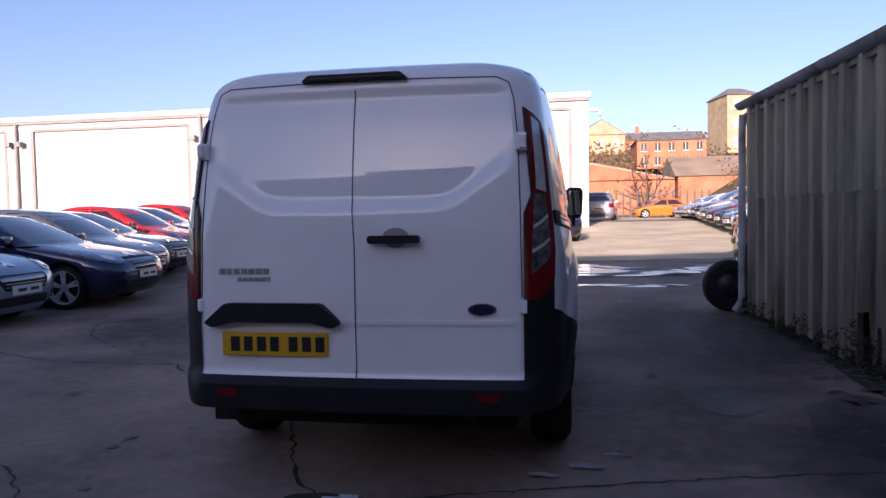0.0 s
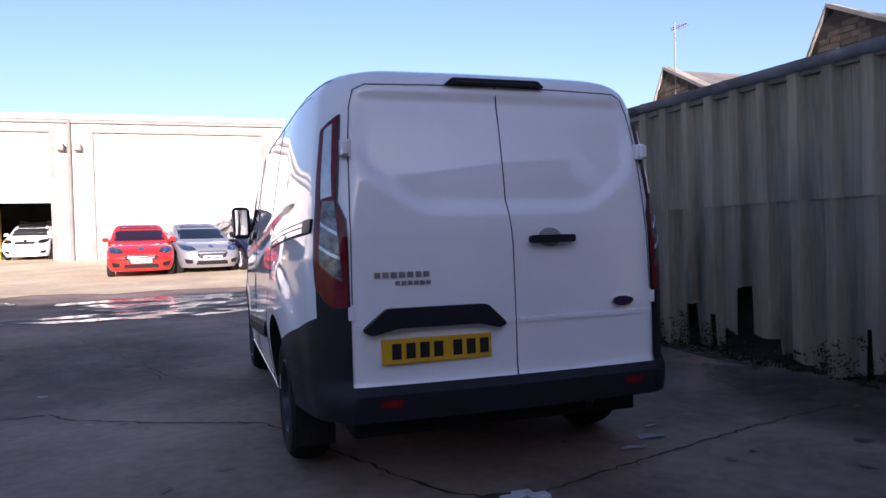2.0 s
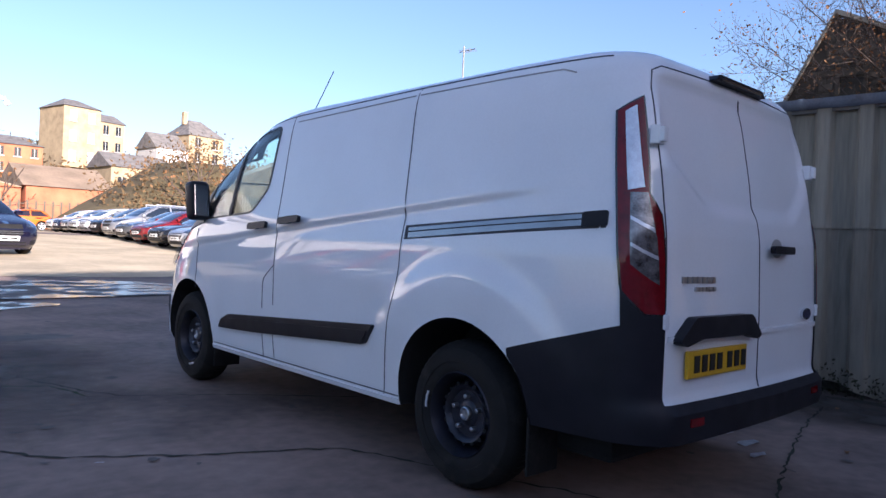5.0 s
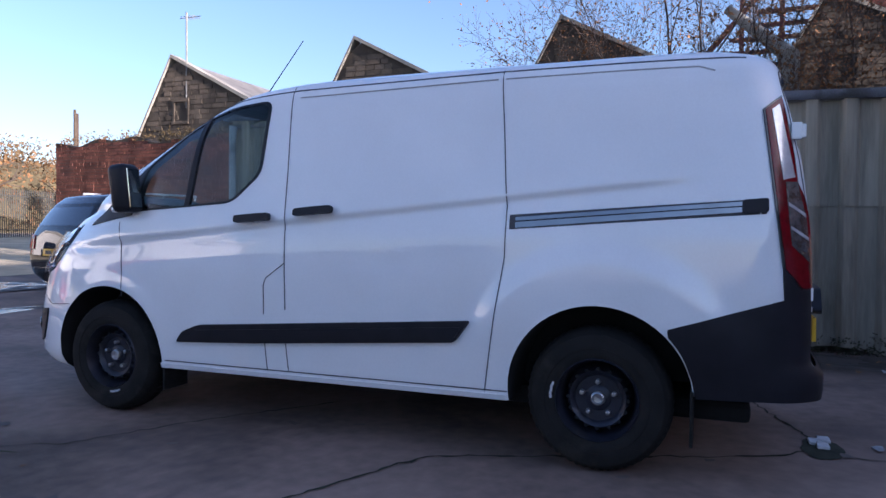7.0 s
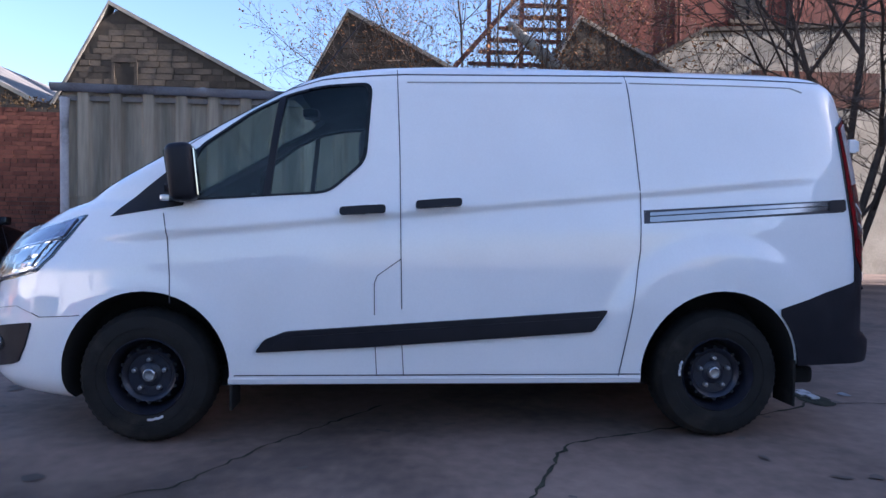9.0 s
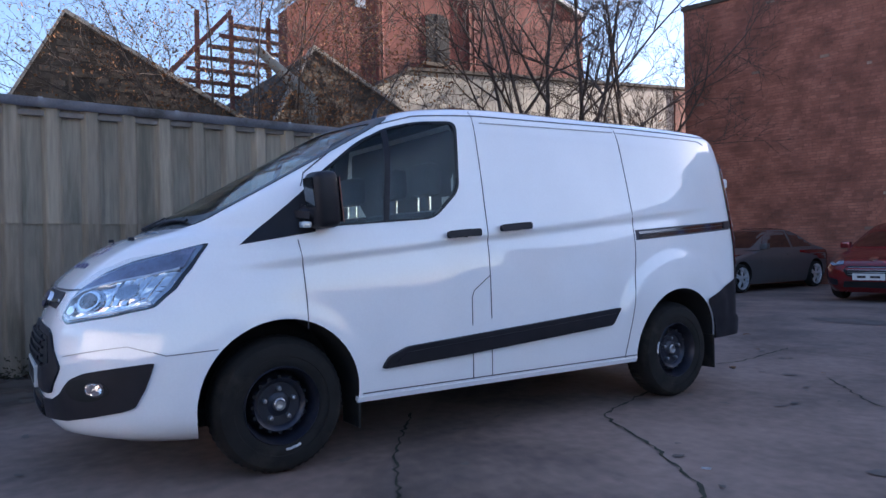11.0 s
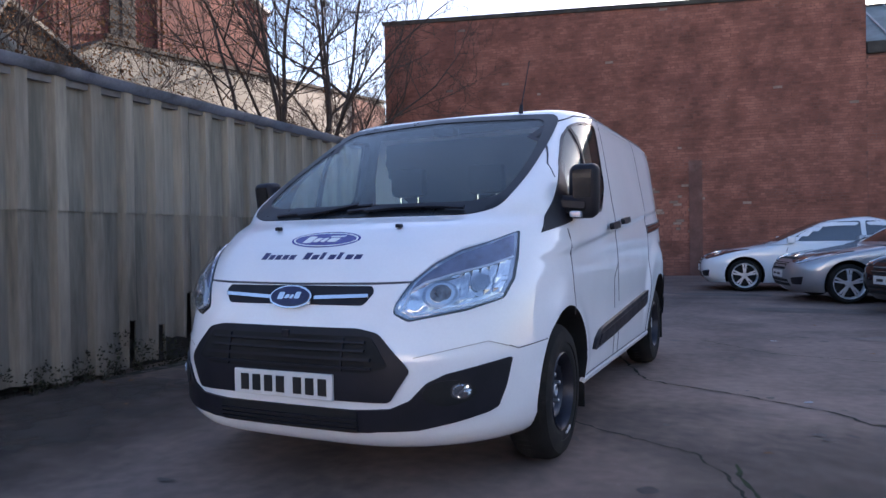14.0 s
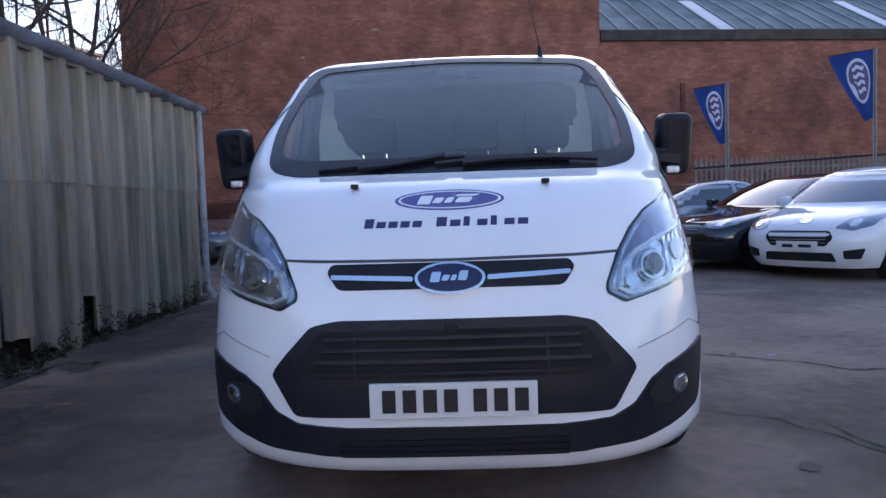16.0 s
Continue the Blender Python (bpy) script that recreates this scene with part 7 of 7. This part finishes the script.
plant_tree((10.2, -12.9, 0), 11.5, 0.85, 4, "tall slim bare winter tree behind the shed", levels=6, r0=0.115, twig=0.0055)
plant_tree((8.0, -7.95, 0), 9.5, 0.9, 8, "many-stemmed bare tree behind the shed roof", stems=5, levels=6, r0=0.085, twig=0.0055)
plant_tree((10.3, -1.9, 0), 8.6, 0.85, 15, "bushy winter tree with a few dry leaves", stems=6, levels=6, r0=0.038, per=2, leaf=0.032)
plant_tree((11.0, -4.6, 0), 7.6, 0.8, 22, "twiggy tree with brown leaves by the mill", stems=3, levels=5, r0=0.035, per=1, leaf=0.04)
plant_tree((9.6, -3.0, 0), 5.0, 1.0, 41, "rusty leafy shrub behind the shed roof", stems=5, levels=5, r0=0.03, per=4, leaf=0.045)
plant_tree((10.0, -15.3, 0), 5.6, 0.9, 31, "rusty brown shrub beside the brick wall", stems=4, levels=4, r0=0.05, per=3, leaf=0.05)
bm = tube((9.95, -3.22, 4.35), (10.3, -2.15, 5.4), 0.15, 0.09, 12)
add_tube(bm, (9.95, -3.22, 0), (9.95, -3.22, 4.45), 0.16, 0.15, 12)
solo("broken_trunk", bm, M_RENDERED, "pale barkless leaning broken tree trunk", "tree trunk", smooth=40)


# ---------- distance ----------
def hill_z(x, y):
    t = min(1.0, max(0.0, (y - 70) / 90.0))
    return 1.0 + 14.0 * t * t * (3 - 2 * t) + 1.6 * noise.noise((x * 0.02, y * 0.02, 0)) * t


def build_hill():
    xs, ys = [-260 + 16 * i for i in range(36)], [58, 70, 80, 90, 100, 112, 125, 140, 160, 190, 240]
    v = [(x, y, hill_z(x, y) - (1.6 if y == 58 else 0)) for y in ys for x in xs]
    k = len(xs)
    f = [(j * k + i, j * k + i + 1, (j + 1) * k + i + 1, (j + 1) * k + i) for j in range(len(ys) - 1) for i in range(k - 1)]
    tagged(new("hillside", quads("hillside", v, f, M_HILL, 60)), "rising hillside of winter grass and scrub", "hill", "", "structure")
    rnd = np.random.RandomState(9)
    tips = []
    for _ in range(5200):
        x, y = rnd.uniform(-120, 200), rnd.uniform(78, 165)
        tips.append((x, y, hill_z(x, y) + rnd.rand() * 2.6))
    v, f = leaf_mesh(tips, 9, 0.42, 3, 0.75)
    tagged(new("hill_scrub", quads("hill_scrub", v, f, M_SCRUB)), "leafless brown scrub and small trees on the hillside", "scrub", "", "stuff")


build_hill()


def far_house(name, label, x0, x1, y, depth, z0, eaves, ridge, wall_m, storeys, cols, roof="gable", turn=0.0, win=(1.0, 1.5), chimney=False, pane=M_PANE, cover=M_ROOF):
    """A distant house with its storeys of windows and a pitched or hipped roof."""
    cx, cy = (x0 + x1) / 2, y + depth / 2
    e = thing(name, label, "house", "", "", (cx, cy, 0), turn)
    w, d = (x1 - x0) / 2, depth / 2
    part("wall", box((-w, -d, z0), (w, d, eaves)), wall_m, e)
    o = 0.3
    bm = bmesh.new()
    if roof == "hip":
        q = [bm.verts.new(p) for p in ((-w - o, -d - o, eaves), (w + o, -d - o, eaves), (w + o, d + o, eaves), (-w - o, d + o, eaves), (-w * .35, 0, ridge), (w * .35, 0, ridge))]
        for f in ((0, 1, 5, 4), (1, 2, 5), (2, 3, 4, 5), (3, 0, 4), (0, 3, 2, 1)):
            bm.faces.new([q[i] for i in f])
    elif roof == "gable_front":
        bm = prism([(-w - o, eaves), (w + o, eaves), (0, ridge)], -d - o, d + o, "xz")
    else:
        bm = prism([(-d - o, eaves), (d + o, eaves), (0, ridge)], -w - o, w + o, "yz")
    r = part("roof", bm, cover, e, "pitched roof")
    if roof == "gable_front":
        part("gable", prism([(-w, eaves - 0.02), (w, eaves - 0.02), (0, ridge - 0.25)], -d - o - 0.05, -d - o - 0.01, "xz"), wall_m, e)
    if chimney:
        part("chimney", box((-w * .6 - .4, -.4, ridge - 1), (-w * .6 + .4, .4, ridge + 1.3), 0.03), wall_m, r)
    for i in range(storeys):
        for j in range(cols):
            zc = z0 + (eaves - z0) * (i + 0.55) / storeys
            xc = -w + 2 * w * (j + 0.5) / cols
            wd = part("window", box((xc - win[0] / 2, -d - 0.06, zc - win[1] / 2), (xc + win[0] / 2, -d - 0.02, zc + win[1] / 2)), pane, e, "sash window")
            part("window_sill", box((xc - win[0] / 2 - .12, -d - 0.16, zc - win[1] / 2 - .18), (xc + win[0] / 2 + .12, -d - 0.02, zc - win[1] / 2)), M_TRIM, wd)
            part("glazing_bar", box((xc - .05, -d - 0.09, zc - win[1] / 2), (xc + .05, -d - 0.06, zc + win[1] / 2)), M_TRIM, wd)
    if depth > 6:
        for i in range(storeys):
            zc = z0 + (eaves - z0) * (i + 0.55) / storeys
            part("window", box((w + 0.02, -d * .5 - win[0] / 2, zc - win[1] / 2), (w + 0.06, -d * .5 + win[0] / 2, zc + win[1] / 2)), pane, e, "sash window")
    return e


far_house("sandstone_tower_house", "tall sunlit yellow sandstone house with a hipped slate roof", 27.2, 33.2, 120.8, 8, 11, 20.7, 22.4, M_TOWER, 3, 2, "hip", 12, (1.1, 1.7))
far_house("sandstone_terrace", "sunlit sandstone terrace with gable beside the tower house", 33.6, 38.0, 124.0, 8, 11, 19.3, 21.2, M_TOWER, 3, 2, "gable", 12, (0.9, 1.5), pane=M_DARKPANE)
far_house("sandstone_tower_house", "second square sandstone house with a pyramid slate roof", 48.2, 55.5, 122, 8, 11, 18.9, 22.2, M_TOWER, 3, 2, "hip", 10, (1.1, 1.7), True, pane=M_DARKPANE)
far_house("white_gabled_house", "white gabled house on the hill", 42.5, 48.5, 121, 7, 11, 15.8, 18.8, M_CLADDING, 2, 2, "gable", 8, (0.9, 1.2))
far_house("cream_house", "cream stone house with a slate roof", 26.2, 34.5, 92, 7, 5, 9.3, 11.4, M_TOWER, 1, 3, "gable", 6, (1.1, 1.3), pane=M_DARKPANE)
far_house("red_brick_works", "long red brick works building with a hipped roof", 12.2, 22.5, 108, 10, 8, 12.3, 14.0, M_ORANGEBRICK, 2, 5, "hip", 0, (0.8, 1.2), pane=M_DARKPANE)
far_house("orange_brick_shed", "low sunlit orange brick shed with a shallow gable", -4.5, 12.3, 71, 18, 0, 4.7, 6.6, M_ORANGEBRICK, 1, 0, "gable_front", cover=M_SHEETROOF)
far_house("orange_brick_shed", "sunlit orange brick shed with a grey sheet roof", 12.5, 20.0, 70, 12, 0, 4.9, 7.3, M_ORANGEBRICK, 1, 0, "gable", cover=M_SHEETROOF)
far_house("red_brick_shed", "small red brick shed with a gable front", 20.4, 28.0, 68, 10, 0, 3.9, 6.6, M_ORANGEBRICK, 1, 0, "gable_front", cover=M_SHEETROOF)
far_house("yellow_house", "sunlit yellow gabled house on the hilltop", 3.0, 12.0, 135, 9, 10, 16.4, 19.4, M_TOWER, 2, 3, "gable_front", 10, (0.9, 1.4), True)
far_house("hilltop_terrace", "row of brick houses along the hilltop", 13.5, 30.0, 150, 9, 10, 16.5, 18.6, M_ORANGEBRICK, 2, 6, "gable", 4, (0.9, 1.3), True)
far_house("stone_shed", "dark sooty stone gabled shed beyond the palisade fence", 18.2, 24.6, 36.5, 7, 0.6, 4.5, 6.0, M_STONE, 1, 0, "gable_front", -30)
far_house("white_shed", "low white shed beyond the palisade fence", 30.0, 36.0, 46, 6, 0.8, 2.6, 3.3, M_CLADDING, 1, 0, "gable", -20)
for k, (x, y, h) in enumerate(((15.6, 27.5, 6.0), (16.2, 28.0, 5.9), (22.8, 28.5, 7.2), (23.3, 28.9, 7.1))):
    solo("utility_pole", tube((x, y, 0), (x, y, h), 0.10, 0.07), M_WOODPOLE, "dark wooden pole beyond the fence", "pole", "poles beyond the fence")
for k, (x, y) in enumerate(((31, 108), (8.5, 64), (43, 112), (4, 112), (60, 120))):
    plant_tree((x, y, hill_z(x, y) - 0.3), 6.5, 1.0, 50 + k, "far bare winter tree on the slope", stems=3, levels=3, r0=0.16, per=2, leaf=0.22)
for k, (x, y) in enumerate(((22, 40), (27, 42), (33, 40), (40, 44), (18, 44), (47, 40))):
    plant_tree((x, y, 0.7), 6.0, 1.0, 70 + k, "bare scrubby tree beyond the palisade fence", stems=4, levels=3, r0=0.14, per=3, leaf=0.16)

def bank_z(x, y):
    u = min(1.0, max(0.0, (y - 40 + 0.12 * (x - 20)) / 14.0))
    return ground_z(x, y) - 0.2 + 6.0 * u * u * (3 - 2 * u) * min(1.0, max(0.0, (x - 10.5) / 9.0)) * (1 + 0.25 * noise.noise((x * 0.12, y * 0.12, 4)))


def build_bank():
    xs, ys = [11 + 3.0 * i for i in range(28)], [35 + 1.6 * i for i in range(16)]
    v = [(x, y, bank_z(x, y)) for y in ys for x in xs]
    k = len(xs)
    f = [(j * k + i, j * k + i + 1, (j + 1) * k + i + 1, (j + 1) * k + i) for j in range(len(ys) - 1) for i in range(k - 1)]
    tagged(new("embankment", quads("embankment", v, f, M_HILL, 60)), "brown grassy bank beyond the palisade fence", "bank", "", "structure")
    rnd = np.random.RandomState(19)
    tips = []
    for _ in range(2600):
        x, y = rnd.uniform(14, 90), rnd.uniform(40, 58)
        tips.append((x, y, bank_z(x, y) + rnd.rand() ** 2 * 2.0))
    v, f = leaf_mesh(tips, 9, 0.16, 5, 0.4)
    tagged(new("bank_scrub", quads("bank_scrub", v, f, M_SCRUB)), "brown winter scrub on the bank", "scrub", "", "stuff")


build_bank()
rt = np.random.RandomState(4)
wall_tips = [(8.45 + rt.uniform(-0.15, 0.2), 4.3 + 8.5 * rt.rand(), 3.20 + 0.14 * rt.rand() ** 2) for _ in range(260)]
v, f = leaf_mesh(wall_tips, 6, 0.035, 8, 0.06)
tagged(new("wall_grass", quads("wall_grass", v, f, M_SCRUB)), "dry grass and scrub tufts along the old wall top", "grass", "", "stuff")

# ---------- litter ----------
rl = random.Random(21)
for k in range(46):
    if k < 26:
        x, y = SHED_X - rl.uniform(0.15, 1.1), rl.uniform(-4.5, 2.2)
    else:
        x, y = rl.uniform(-4.5, 2.4), rl.uniform(-5.0, 3.5)
        if abs(x) < 1.1 and abs(y) < 2.6:
            continue
    bm = bmesh.new()
    a = rl.uniform(0, 6.28)
    s = rl.uniform(0.025, 0.055)
    pts = [(1, 0, 0.01), (0.3, 0.5, 0.25), (-0.8, 0.35, 0.1), (-1, -0.1, 0.0), (-0.2, -0.45, 0.2)]
    c = bm.verts.new((x, y, ground_z(x, y) + 0.008 + s * 0.1))
    vs = [bm.verts.new((x + s * (px * math.cos(a) - py * math.sin(a)), y + s * (px * math.sin(a) + py * math.cos(a)), ground_z(x, y) + 0.006 + s * pz)) for px, py, pz in pts]
    for i in range(5):
        bm.faces.new((c, vs[i], vs[(i + 1) % 5]))
    solo("fallen_leaf", bm, M_DRYLEAF, "curled dry brown leaf on the yard", "leaf", "leaves on the yard")
bm = bmesh.new()
for k, (dx, dy) in enumerate(((0, 0), (0.07, 0.03), (0.13, -0.02))):
    add_box(bm, (-0.14 + dx, -2.56 + dy, 0.006), (-0.05 + dx, -2.50 + dy, 0.022), 0.004)
solo("crushed_wrapper", bm, M_PAPER, "crushed pale wrapper in the pothole", "litter")

for k, (x, y, s) in enumerate(((0.83, -2.09, 0.07), (1.03, -1.94, 0.09), (1.2, -1.76, 0.06), (-0.02, -2.8, 0.06), (-2.12, -0.24, 0.03), (-2.6, 0.9, 0.035), (-1.9, -3.1, 0.03), (2.4, -3.3, 0.05), (1.7, 4.6, 0.03))):
    rs = random.Random(300 + k)
    bm = bmesh.new()
    n = 7
    pts = [(x + s * (1.4 * math.cos(6.28 * i / n)) * rs.uniform(0.5, 1.2), y + s * 0.55 * math.sin(6.28 * i / n) * rs.uniform(0.5, 1.2)) for i in range(n)]
    c = bm.verts.new((x, y, ground_z(x, y) + 0.014))
    vs = [bm.verts.new((px, py, ground_z(px, py) + rs.uniform(0.005, 0.016))) for px, py in pts]
    for i in range(n):
        bm.faces.new((c, vs[i], vs[(i + 1) % n]))
    bmesh.ops.solidify(bm, geom=bm.faces[:], thickness=0.002)
    solo("paper_scrap", bm, M_PAPER, "trodden pale paper scrap on the yard", "litter", "scraps on the yard")

# ---------- single bricks and stones of the walls ----------
for e, single, material, piece in LATER:
    shared = {}
    for lo, hi in single:
        size = tuple(round(hi[i] - lo[i], 2) for i in (0, 2)) + (round(hi[1] - lo[1], 3),)
        if size not in shared:
            shared[size] = mesh_of(box((0, 0, 0), (size[0], size[2], size[1])), piece, material)
        o = new(piece, shared[size])
        o.parent = e
        o.location = lo
